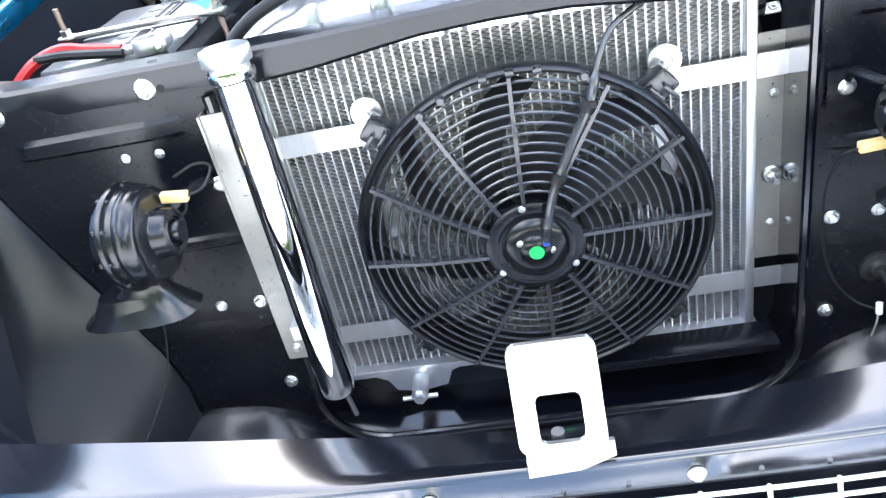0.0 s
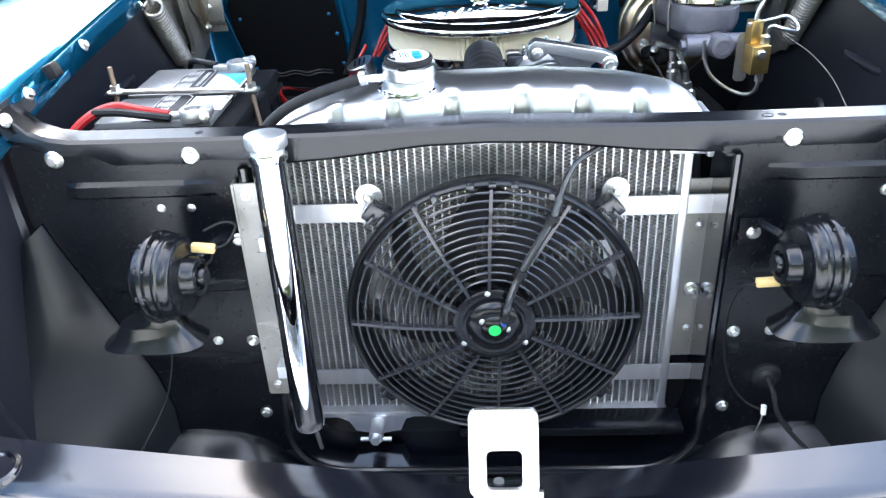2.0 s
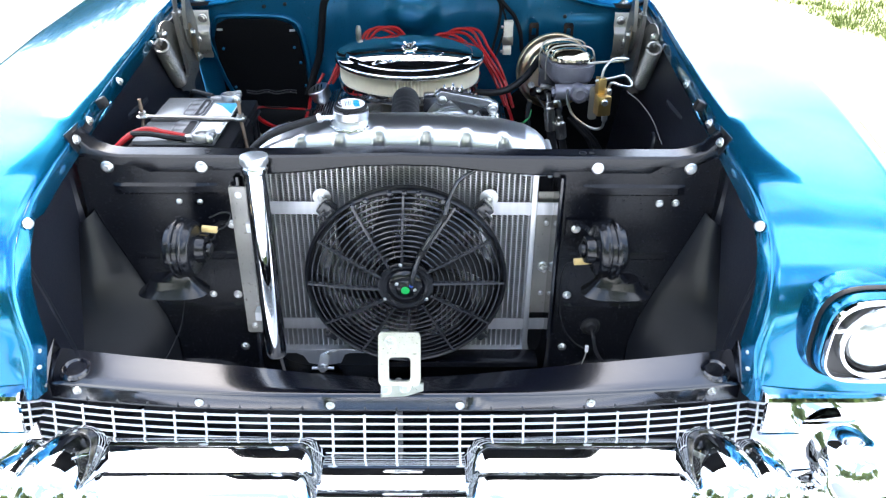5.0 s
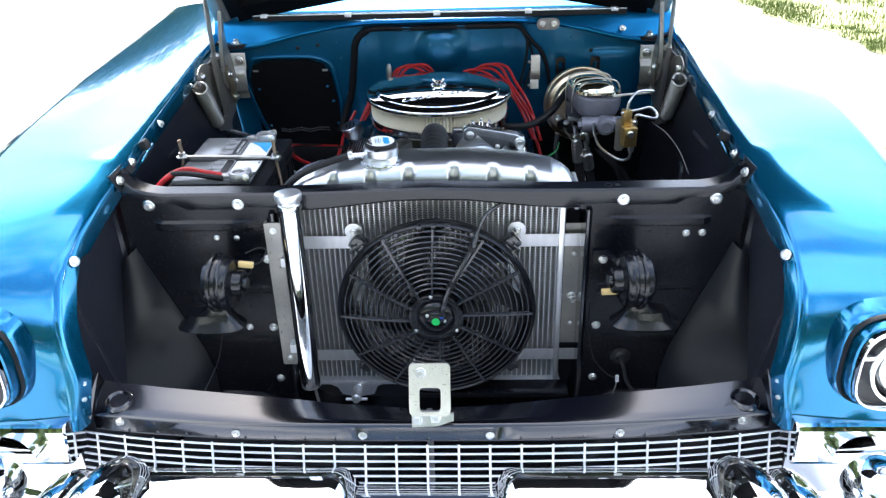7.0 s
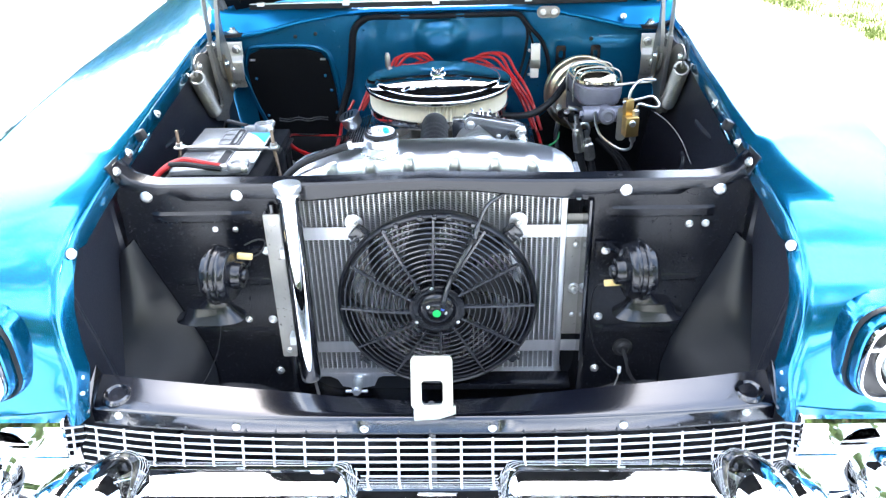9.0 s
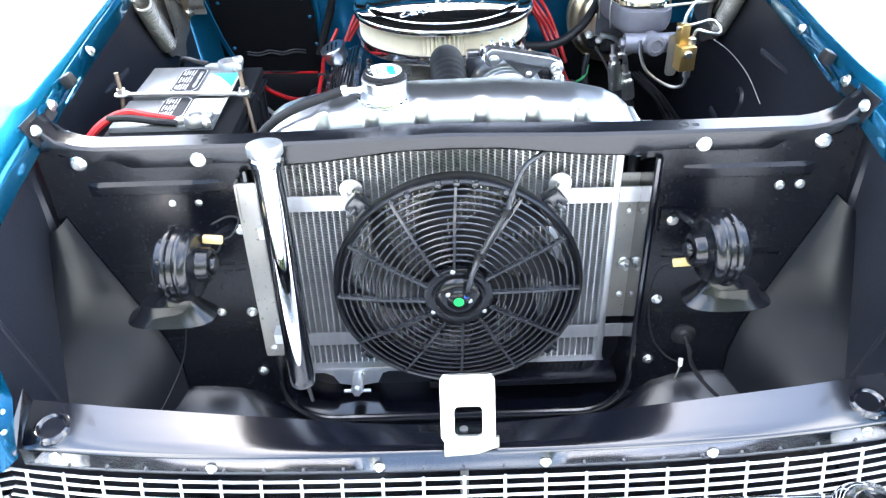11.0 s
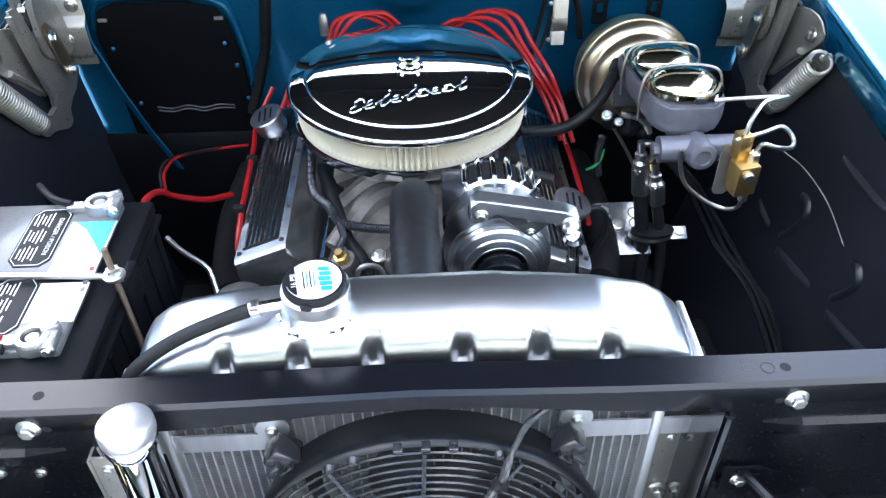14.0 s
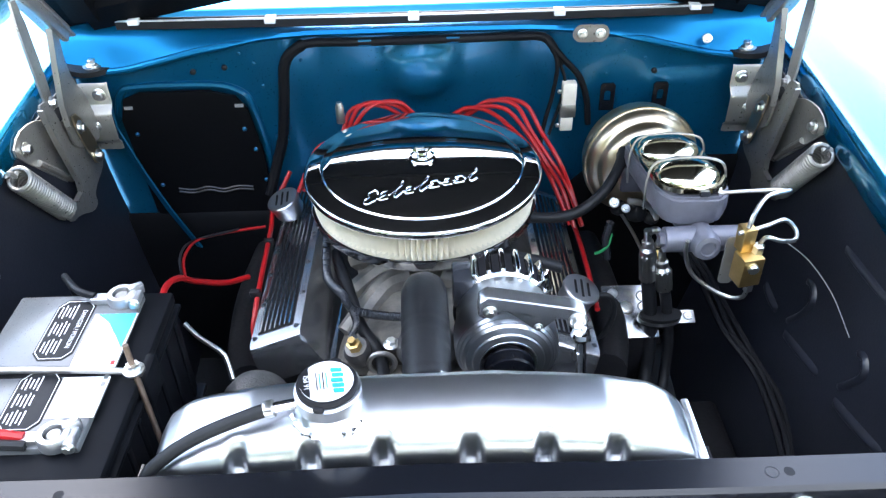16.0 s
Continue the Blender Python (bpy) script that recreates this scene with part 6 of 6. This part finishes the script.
part("shaft_nut", lathe(B(), [(0.012, 0.05), (0.012, 0.064), (0.006, 0.066)], AL, Y, 6), ZINC, alt)
part("rear_housing", lathe(B(), [(0.066, -0.125), (0.070, -0.121), (0.070, -0.082), (0.066, -0.078)], AL, Y, 48), CHROME, alt, angle=40)
for k in range(9):
    a = radians(28 + 15.5 * k)
    bm = B()
    box(bm, AL + Vector((0.069 * math.cos(a), 0.1015, 0.069 * math.sin(a))), (0.020, 0.046, 0.0065), Matrix.Rotation(-a, 3, "Y"), 0.002)
    part("cooling_fin", bm, CHROME, alt)
    bm = B()
    box(bm, AL + Vector((0.0665 * math.cos(a + 0.135), 0.1015, 0.0665 * math.sin(a + 0.135))), (0.008, 0.040, 0.0100), Matrix.Rotation(-a - 0.135, 3, "Y"))
    part("vent_slot", bm, DARKLABEL, alt)
bm = B()
box(bm, AL + Vector((-0.055, 0.10, 0.035)), (0.03, 0.05, 0.05), bev=0.006)
part("regulator", bm, PLASTIC, alt)
brk = thing("alternator_bracket", (0.14, 0.29, 0.94), "machined aluminium alternator bracket arm", "bracket")
bm = B()
plate(bm, [(0.068, 0.962), (0.070, 0.980), (0.080, 0.988), (0.185, 0.968), (0.204, 0.960), (0.209, 0.947), (0.198, 0.941), (0.178, 0.953), (0.100, 0.970), (0.088, 0.958), (0.076, 0.955)], lambda u, v, w: (u, 0.282 + w + 0.12 * (v - 0.952), v), 0.024)
bmesh.ops.bevel(bm, geom=bm.edges[:], offset=0.0015, segments=1, affect="EDGES")
part("arm", bm, COVERALU, brk)
part("web", plate(B(), [(0.100, 0.966), (0.174, 0.951), (0.152, 0.930), (0.142, 0.930)], lambda u, v, w: (u, 0.290 + w, v), 0.008), COVERALU, brk)
bolt(brk, (0.083, 0.283, 0.968), r=0.0095)
bolt(brk, (0.194, 0.283, 0.949), r=0.0125)
bolt(brk, (0.145, 0.283, 0.940), r=0.006)
bm = B()
lathe(bm, [(0.011, 0), (0.013, 0.006), (0.011, 0.012)], (0.197, 0.270, 0.930), (0, 0, 1), 16)
rod(bm, (0.198, 0.272, 0.934), (0.204, 0.265, 0.84), 0.0068, n=16)
lathe(bm, [(0.0085, 0), (0.0085, 0.014)], (0.1985, 0.271, 0.908), (0.06, -0.05, -1), 6)
part("turnbuckle", bm, POLISHED, brk)

# ---- brake booster and master cylinder ----
BA = Vector((0.020, -0.39, 0.038)).normalized()
BC = Vector((0.401, 0.815, 0.870))
bo = thing("brake_booster", (0.40, 0.82, 0.78), "yellow zinc plated round brake booster", "brake booster")
part("shell", lathe(B(), [(0.085, -0.045), (0.100, -0.030), (0.104, -0.004), (0.1065, 0.002), (0.1070, 0.008), (0.1055, 0.012), (0.1030, 0.012), (0.1015, 0.014), (0.100, 0.020), (0.096, 0.028), (0.090, 0.032), (0.087, 0.033), (0.085, 0.036), (0.083, 0.046), (0.078, 0.054), (0.070, 0.058), (0.060, 0.060), (0.056, 0.062), (0.052, 0.070), (0.044, 0.076), (0.022, 0.078), (0.004, 0.078)], BC, BA, 96), GOLD, bo, angle=60)
part("check_valve", lathe(B(), [(0.016, 0), (0.015, 0.012), (0.010, 0.016), (0.009, 0.03)], BC + BA * 0.056 + Vector((-0.045, 0, 0.035)), BA, 20), RUBBER, bo)
for x in (-0.05, 0.05):
    bm = B()
    plate(bm, [(-0.014, 0), (0.014, 0), (0.014, 0.05), (0.010, 0.055), (-0.010, 0.055), (-0.014, 0.05)], lambda u, v, w, x=x: (0.40 + x + u, 0.905 - w, 0.928 + v), 0.004, [(-0.006, 0.02), (0.006, 0.02), (0.006, 0.036), (0.004, 0.040), (-0.004, 0.040), (-0.006, 0.036)])
    part("mounting_tab", bm, BLACK, bo)
for a in (150, 330):
    r3 = frame_of(BA)
    bolt(bo, BC + BA * 0.058 + r3 @ Vector((0.045 * math.cos(radians(a)), 0.045 * math.sin(radians(a)), 0)), BA, 0.0095)
mc = thing("master_cylinder", (0.39, 0.52, 0.93), "grey cast brake master cylinder with gold lid", "master cylinder")


def mcp(x, y, z):
    """Along the booster's axis: x aside, y forward of the flange, z above the bore."""
    o = BC + BA * 0.078
    up = Vector((0, 0.097, 0.995)).normalized()
    return o + Vector((x, 0, 0)) + BA * y + up * z


R10 = Matrix.Rotation(radians(-5.6), 3, "X")
bm = B()
rings = []
for y, wx, h0, h1 in ((0.02, 0.050, 0.032, 0.075), (0.04, 0.056, 0.028, 0.082), (0.20, 0.056, 0.028, 0.082), (0.222, 0.050, 0.030, 0.080), (0.236, 0.034, 0.034, 0.076)):
    rings.append([bm.verts.new(mcp(x - 0.008, y, z)) for x, z in ((-wx, h1), (wx, h1), (wx, h1 - 0.03), (wx * 0.8, h0), (-wx * 0.8, h0), (-wx, h1 - 0.03))])
ring_faces(bm, rings)
bmesh.ops.bevel(bm, geom=bm.edges[:], offset=0.004, segments=2, affect="EDGES")
part("reservoir", bm, GREYCAST, mc, angle=50)
bm = B()
lathe(bm, [(0.030, 0), (0.024, 0.02), (0.022, 0.05), (0.022, 0.268), (0.019, 0.276), (0.012, 0.278), (0.011, 0.275), (0.002, 0.275)], mcp(0, 0, 0.014), BA, 28)
rod(bm, mcp(-0.056, 0.245, 0.014), mcp(0.058, 0.245, 0.014), 0.0195, n=24)
rod(bm, mcp(-0.064, 0.245, 0.014), mcp(-0.056, 0.245, 0.014), 0.011, n=6)
box(bm, mcp(0, 0.006, 0.0), (0.11, 0.012, 0.05), R10, 0.004)
part("bore", bm, GREYCAST, mc)
lid = part("lid", plate(B(), rrect(-0.054, 0.022, 0.054, 0.232, 0.040, 8), lambda u, v, w: mcp(u - 0.008, v, 0.083 + w), 0.007), LIDGOLD, mc, "gold plated lid with two domes")
for y in (0.082, 0.176):
    up = Vector((0, 0.097, 0.995))
    part("dome", lathe(B(), [(0.049, 0), (0.047, 0.006), (0.042, 0.011), (0.033, 0.016), (0.022, 0.019), (0.010, 0.020), (0.003, 0.020)], mcp(-0.008, y, 0.089), up, 40), LIDGOLD, lid, angle=50)
    bm = B()
    tube(bm, [mcp(q - 0.008, y + e, z) for q, e, z in ((-0.060, 0, 0.03), (-0.061, 0, 0.075), (-0.050, -0.004, 0.106), (-0.02, 0, 0.116), (0.02, 0, 0.116), (0.050, 0.004, 0.108), (0.061, 0, 0.08), (0.060, 0, 0.045))], 0.0020, 8)
    part("bail_wire", bm, STEEL, mc, "sprung wire bail")
bm = B()
box(bm, mcp(0, 0.234, 0.084), (0.014, 0.006, 0.008), R10)
part("lid_clip", bm, PLASTIC, mc)

pv = thing("proportioning_valve", (0.472, 0.43, 0.88), "brass brake proportioning valve block", "valve")
bm = B()
box(bm, (0.468, 0.433, 0.906), (0.033, 0.030, 0.048), Matrix.Rotation(0.2, 3, "Z"), 0.002)
box(bm, (0.463, 0.449, 0.948), (0.020, 0.022, 0.040), Matrix.Rotation(0.2, 3, "Z"), 0.002)
part("block", bm, BRASS, pv)
part("plunger", lathe(B(), [(0.008, 0), (0.008, 0.008), (0.006, 0.010)], (0.469, 0.420, 0.917), Y, 14), ZINC, pv)
part("fitting", lathe(B(), [(0.0075, 0), (0.0075, 0.012), (0.005, 0.015)], (0.476, 0.430, 0.880), (0, 0, -1), 6), ZINC, pv)
part("fitting", lathe(B(), [(0.0085, 0), (0.0085, 0.012), (0.005, 0.015)], (0.480, 0.438, 0.930), (0, 0, 1), 6), ZINC, pv)
bm = B()
plate(bm, rrect(0.440, 0.860, 0.462, 0.945, 0.008), lambda u, v, w: (u, 0.455 + w, v), 0.003)
part("bracket", bm, HINGE, pv)
for pts, lab in (
    ([(0.480, 0.438, 0.945), (0.485, 0.432, 0.960), (0.505, 0.43, 0.955), (0.530, 0.44, 0.948), (0.536, 0.455, 0.955), (0.520, 0.462, 0.968), (0.49, 0.452, 0.966), (0.448, 0.441, 0.962)], "bright steel brake line looped to the valve"),
    ([(0.462, 0.445, 0.968), (0.468, 0.45, 0.99), (0.490, 0.47, 1.005), (0.53, 0.49, 1.00), (0.520, 0.505, 0.992), (0.475, 0.515, 0.985), (0.44, 0.52, 0.98)], "bright steel brake line looped over the valve"),
    ([(0.476, 0.430, 0.868), (0.474, 0.436, 0.848), (0.460, 0.448, 0.838), (0.435, 0.46, 0.845), (0.405, 0.47, 0.868), (0.392, 0.475, 0.90), (0.388, 0.47, 0.93)], "bright steel brake line bent below the cylinder"),
):
    bm = B()
    tube(bm, pts, 0.0033, 10, 7)
    single("brake_line", bm, ZINC, lab, "brake line", "brake lines")
bm = B()
tube(bm, [(0.352, 0.745, 0.928), (0.335, 0.70, 0.922), (0.305, 0.66, 0.900), (0.265, 0.64, 0.876), (0.225, 0.635, 0.866), (0.17, 0.64, 0.865), (0.10, 0.66, 0.862)], 0.0095, 14)
single("vacuum_hose", bm, RUBBER, "black rubber vacuum hose to the booster", "hose")

# ---- steering box, power steering hoses ----
sb = thing("steering_box", (0.36, 0.58, 0.60), "dark steering box under a polished plate", "steering box")
bm = B()
box(bm, (0.355, 0.60, 0.62), (0.10, 0.12, 0.12), bev=0.015)
part("box", bm, DUSTY, sb)
RP = Matrix.Rotation(radians(30), 3, "X")
bm = B()
box(bm, (0.354, 0.578, 0.700), (0.092, 0.098, 0.006), RP, 0.002)
part("plate", bm, COVERALU, sb, "brushed aluminium cover plate")
for d in (0.026, 0.006, -0.014):
    part("embossed_ring", tube(B(), [Vector((0.378, 0.578, 0.7035)) + RP @ Vector((0.009 * math.cos(q), d + 0.009 * math.sin(q), 0)) for q in np.linspace(0, 2 * math.pi, 15)], 0.0014, 6, 2), TANKALU, sb)
for x, d in ((0.327, 0.032), (0.327, -0.030), (0.348, 0.004)):
    bolt(sb, Vector((x, 0.578, 0.703)) + RP @ Vector((0, d, 0)), RP @ Vector((0, 0, 1)), 0.0125 if d == 0.004 else 0.0095)
for r, crimp, run in ((0.0120, ((0.357, 0.554, 0.872), (0.367, 0.552, 0.795)), [(0.367, 0.552, 0.797), (0.374, 0.550, 0.755), (0.381, 0.549, 0.712), (0.386, 0.545, 0.665), (0.386, 0.535, 0.61), (0.372, 0.49, 0.56), (0.345, 0.44, 0.52)]), (0.0094, ((0.386, 0.552, 0.832), (0.396, 0.550, 0.775)), [(0.396, 0.550, 0.777), (0.405, 0.550, 0.742), (0.411, 0.549, 0.710), (0.420, 0.545, 0.66), (0.420, 0.535, 0.605), (0.405, 0.49, 0.555), (0.38, 0.44, 0.51)])):
    ph = thing("steering_hose", run[-1], "black power steering hose with crimped steel end", "hose", "power steering hoses")
    part("tube", tube(B(), run, r, 14), RUBBER, ph)
    a, b = Vector(crimp[0]), Vector(crimp[1])
    ln = (b - a).length
    part("crimp", lathe(B(), [(0.006, -0.02), (0.006, 0), (0.0095, 0.002), (0.0095, 0.012), (0.008, 0.014), (0.0125, 0.018), (0.0135, 0.5 * ln), (0.0128, 0.55 * ln), (0.0135, ln), (0.010, ln + 0.003)], a, b - a, 20), ZINC, ph, "fluted steel hose end")
    for k in range(10):
        q = 2 * math.pi * k / 10
        r3 = frame_of(b - a)
        part("flute", rod(B(), a + (b - a) * 0.35 + r3 @ Vector((0.0132 * math.cos(q), 0.0132 * math.sin(q), 0)), b + r3 @ Vector((0.0132 * math.cos(q), 0.0132 * math.sin(q), 0)), 0.0016, n=5), ZINC, ph)
band = thing("hose_clamp", (0.397, 0.549, 0.70), "oval rubber-lined steel clamp round both steering hoses", "clamp")
for dz, rx, ry, hgt, mat, nm in ((0.0, 0.036, 0.020, 0.022, RUBBER, "liner"), (0.004, 0.0375, 0.0215, 0.009, ZINC, "strap")):
    part(nm, plate(B(), [(rx * math.cos(q), ry * math.sin(q)) for q in np.linspace(0, 2 * math.pi, 32, endpoint=False)], lambda u, v, w: (0.397 + u, 0.550 + v - 0.3 * w, 0.702 + dz + w), hgt), mat, band)
bm = B()
box(bm, (0.440, 0.553, 0.707), (0.040, 0.024, 0.004), RP, 0.002)
part("ear", bm, ZINC, band)
bolt(band, (0.447, 0.552, 0.710), RP @ Vector((0, 0, 1)), 0.008)
# fittings and links between the booster and the column
link = thing("shift_linkage", (0.34, 0.66, 0.80), "steel rod, lever and dark rubber joints by the booster", "linkage")
part("rod", tube(B(), [(0.332, 0.662, 0.862), (0.362, 0.655, 0.815), (0.385, 0.650, 0.772)], 0.0030, 8), STEEL, link)
part("lever", tube(B(), [(0.348, 0.665, 0.875), (0.372, 0.662, 0.872), (0.392, 0.66, 0.860), (0.398, 0.655, 0.842)], 0.0065, 10), ZINC, link)
for p, r in (((0.336, 0.672, 0.857), 0.014), ((0.366, 0.668, 0.848), 0.017), ((0.392, 0.662, 0.840), 0.012)):
    part("joint", lathe(B(), [(0.4 * r, -r), (0.85 * r, -0.7 * r), (r, 0), (0.85 * r, 0.7 * r), (0.4 * r, r)], p, (0.6, -0.7, 0.4), 18), RUBBER, link)
bolt(link, (0.321, 0.650, 0.882), (-0.1, -0.6, 0.8), 0.0095)
bolt(link, (0.343, 0.652, 0.868), (-0.1, -0.6, 0.8), 0.008)
part("elbow", tube(B(), [(0.395, 0.615, 0.815), (0.397, 0.610, 0.835), (0.388, 0.612, 0.850), (0.376, 0.616, 0.842)], 0.0060, 10), ZINC, link, "bright hydraulic elbow")
part("brass_nut", lathe(B(), [(0.0085, 0), (0.0085, 0.014), (0.006, 0.016)], (0.394, 0.606, 0.795), (0.1, -0.3, 1), 6), BRASS, link)
part("sleeve", tube(B(), [(0.322, 0.66, 0.835), (0.318, 0.66, 0.80), (0.322, 0.655, 0.76)], 0.0075, 10), PLASTIC, link)
single("column_wire", tube(B(), [(0.300, 0.655, 0.772), (0.312, 0.652, 0.780), (0.322, 0.655, 0.792), (0.326, 0.66, 0.81)], 0.0028, 8), GREENWIRE, "short green wire by the steering box", "wire")
single("sensor_lead", tube(B(), [(0.262, 0.500, 0.800), (0.285, 0.500, 0.806), (0.300, 0.500, 0.792), (0.303, 0.500, 0.760), (0.294, 0.500, 0.728), (0.280, 0.500, 0.705)], lambda t: 0.0052 * (1.0 if int(t * 60) % 2 else 0.88), 10), RUBBER, "black corrugated lead looping beside the valve cover", "wire")
# chassis rail low beside the engine
rail = thing("frame_rail", (0.47, 0.35, 0.40), "dark boxed chassis rail low in the bay", "frame")
part("rail", sheet(B(), [[(0.40, y, 0.40), (0.402, y, 0.535), (0.412, y, 0.548), (0.50, y, 0.550), (0.512, y, 0.54), (0.515, y, 0.40)] for y in (0.10, 0.30, 0.40, 0.46, 0.50)], 0.004), DUSTY, rail, angle=50)
part("cross_tube", tube(B(), [(0.30, 0.46, 0.585), (0.37, 0.44, 0.575), (0.43, 0.41, 0.56)], 0.012, 12), DUSTY, rail)
bolt(rail, (0.435, 0.475, 0.552), (0, 0, 1), 0.0125)

# ---- cables ----
rnd = random.Random(7)


def jit(p, a=0.006):
    return tuple(c + rnd.uniform(-a, a) for c in p)


for k in range(4):
    q = 1.5 * (k - 1.5)
    cable("plug_lead", [(0.035 + 0.008 * q, 0.868, 0.915), jit((0.075 + 0.006 * q, 0.866, 0.948)), jit((0.115 + 0.010 * q, 0.862, 0.962 + 0.004 * k), 0.005), jit((0.160 + 0.012 * q, 0.845, 0.960 + 0.004 * k), 0.004), jit((0.195 + 0.008 * q, 0.80, 0.935), 0.004), jit((0.226 + 0.007 * q, 0.76, 0.905), 0.004), jit((0.252 + 0.007 * q, 0.745, 0.855), 0.004), jit((0.272 + 0.006 * q, 0.70, 0.80), 0.006)], 0.0042, RED, "red spark plug lead arching over the engine", "plug leads")
for k in range(3):
    q = 1.5 * (k - 1)
    cable("plug_lead", [(0.0 + 0.008 * q, 0.868, 0.915), jit((-0.035 + 0.010 * q, 0.868, 0.960)), jit((-0.075 + 0.016 * q, 0.866, 0.974 + 0.005 * k)), jit((-0.115 + 0.012 * q, 0.858, 0.958 + 0.006 * k), 0.005), jit((-0.150 + 0.006 * q, 0.845, 0.915), 0.005), jit((-0.185 + 0.006 * q, 0.82, 0.90)), jit((-0.23, 0.79, 0.84))], 0.0042, RED, "red spark plug lead curving behind the air cleaner", "plug leads")
cable("plug_lead", [(-0.255, 0.84, 0.85), (-0.288, 0.80, 0.795), (-0.286, 0.74, 0.787), (-0.284, 0.68, 0.786), (-0.281, 0.58, 0.784), (-0.282, 0.53, 0.772), (-0.284, 0.50, 0.745), (-0.270, 0.48, 0.70)], 0.0045, RED, "red lead clipped along the valve cover", "plug leads")
cable("plug_lead", [(0.262, 0.80, 0.80), (0.272, 0.70, 0.79), (0.276, 0.60, 0.782), (0.276, 0.50, 0.775)], 0.0045, RED, "red lead beside the finned valve cover", "plug leads")
for z in (0.555, 0.70):
    bm = B()
    box(bm, (-0.284, z, 0.786), (0.018, 0.012, 0.014), bev=0.003)
    single("lead_clip", bm, RUBBER, "black clip holding the red lead", "clip", "lead clips")
dist = thing("distributor", (0, 0.87, 0.80), "black distributor cap with red leads", "distributor")
part("cap", lathe(B(), [(0.04, 0), (0.048, 0.02), (0.046, 0.08), (0.03, 0.10)], (0.015, 0.868, 0.82), (0, 0, 1), 24), PLASTIC, dist)
bm = B()
lathe(bm, [(0.008, 0), (0.008, 0.03), (0.005, 0.04)], (-0.150, 0.85, 0.945), (0, 0, 1), 14)
single("fuel_fitting", bm, STEEL, "small bright fitting behind the air cleaner", "fitting")


def loomtube(pts, r, lab):
    """Corrugated sleeve."""
    bm = B()
    n = 46
    tube(bm, pts, lambda t: r * (1.0 if int(t * 200) % 2 else 0.86), 10, 40)
    return single("wiring_sleeve", bm, PLASTIC, lab, "cable")


loomtube([(-0.165, 0.62, 0.85), (-0.155, 0.52, 0.845), (-0.128, 0.475, 0.845), (-0.112, 0.452, 0.835), (-0.08, 0.44, 0.832), (-0.03, 0.432, 0.832), (0.03, 0.43, 0.835)], 0.0075, "black corrugated wiring sleeve across the manifold")
loomtube([(-0.112, 0.452, 0.835), (-0.105, 0.43, 0.825), (-0.112, 0.41, 0.815), (-0.107, 0.398, 0.826)], 0.006, "black corrugated sleeve to the sender")
cable("heater_hose", [(-0.15, 0.60, 0.83), (-0.13, 0.53, 0.835), (-0.115, 0.48, 0.83), (-0.10, 0.44, 0.81), (-0.078, 0.405, 0.80), (-0.066, 0.37, 0.795), (-0.062, 0.33, 0.79), (-0.062, 0.25, 0.78)], 0.0095, RUBBER, "black hose curving to the water pump", n=14)
bm = B()
tube(bm, [Vector((-0.066 + 0.019 * math.cos(a), 0.372, 0.797 + 0.019 * math.sin(a))) for a in np.linspace(0, 6.2832, 25)], 0.004, 8, 2)
single("hose_loop", bm, STEEL, "steel wire loop guiding the hose", "bracket")
cable("pcv_hose", [(0.06, 0.60, 0.86), (0.12, 0.545, 0.862), (0.18, 0.525, 0.858), (0.215, 0.515, 0.852)], 0.010, RUBBER, "short black hose to the breather", n=12)
for k in range(3):
    e = 0.010 * k
    cable("frame_cable", [(0.44 + e, 0.73, 0.76), (0.487 + e, 0.68, 0.722), jit((0.497 + e, 0.60, 0.712), 0.004), jit((0.502 + e, 0.515, 0.702), 0.004), jit((0.525 + 0.6 * e, 0.444, 0.692), 0.003), jit((0.532 + e, 0.385, 0.682), 0.004), jit((0.523 + e, 0.296, 0.662), 0.004), (0.51, 0.18, 0.62)], 0.0050, TAPE, "black taped cable along the inner fender", "frame cables")
cable("fender_wire", [(0.53, 0.46, 0.93), (0.56, 0.44, 0.91), (0.585, 0.40, 0.88), (0.60, 0.35, 0.84)], 0.0010, CAST, "thin bare wire on the inner fender")
cable("dipstick_tube", [(-0.365, 0.44, 0.825), (-0.341, 0.42, 0.815), (-0.306, 0.40, 0.802), (-0.297, 0.39, 0.79), (-0.288, 0.37, 0.775)], 0.004, ZINC, "thin bent steel tube beside the engine")
bm = B()
lathe(bm, [(0.045, 0), (0.05, 0.02), (0.04, 0.06), (0.02, 0.07)], (-0.24, 0.33, 0.78), (0, -1, 0.2), 28)
single("water_pump_pulley", bm, CAST, "dull grey accessory housing by the radiator", "pulley")
cable("starter_cable", [(-0.372, 0.38, 0.80), (-0.385, 0.43, 0.858), (-0.393, 0.46, 0.868), (-0.396, 0.50, 0.858), (-0.389, 0.53, 0.843), (-0.38, 0.56, 0.812), (-0.344, 0.60, 0.775), (-0.315, 0.64, 0.755)], 0.0052, RED, "thick red starter cable running to the engine")
cable("starter_cable", [(-0.384, 0.535, 0.842), (-0.400, 0.585, 0.835), (-0.409, 0.64, 0.818), (-0.405, 0.69, 0.803), (-0.37, 0.74, 0.782), (-0.306, 0.78, 0.765)], 0.0028, RED, "thin red wire across the engine bay")
cable("ground_wire", [(-0.388, 0.535, 0.846), (-0.406, 0.59, 0.838), (-0.414, 0.65, 0.820), (-0.40, 0.70, 0.80), (-0.35, 0.755, 0.778)], 0.0024, RUBBER, "thin black wire beside the red one")
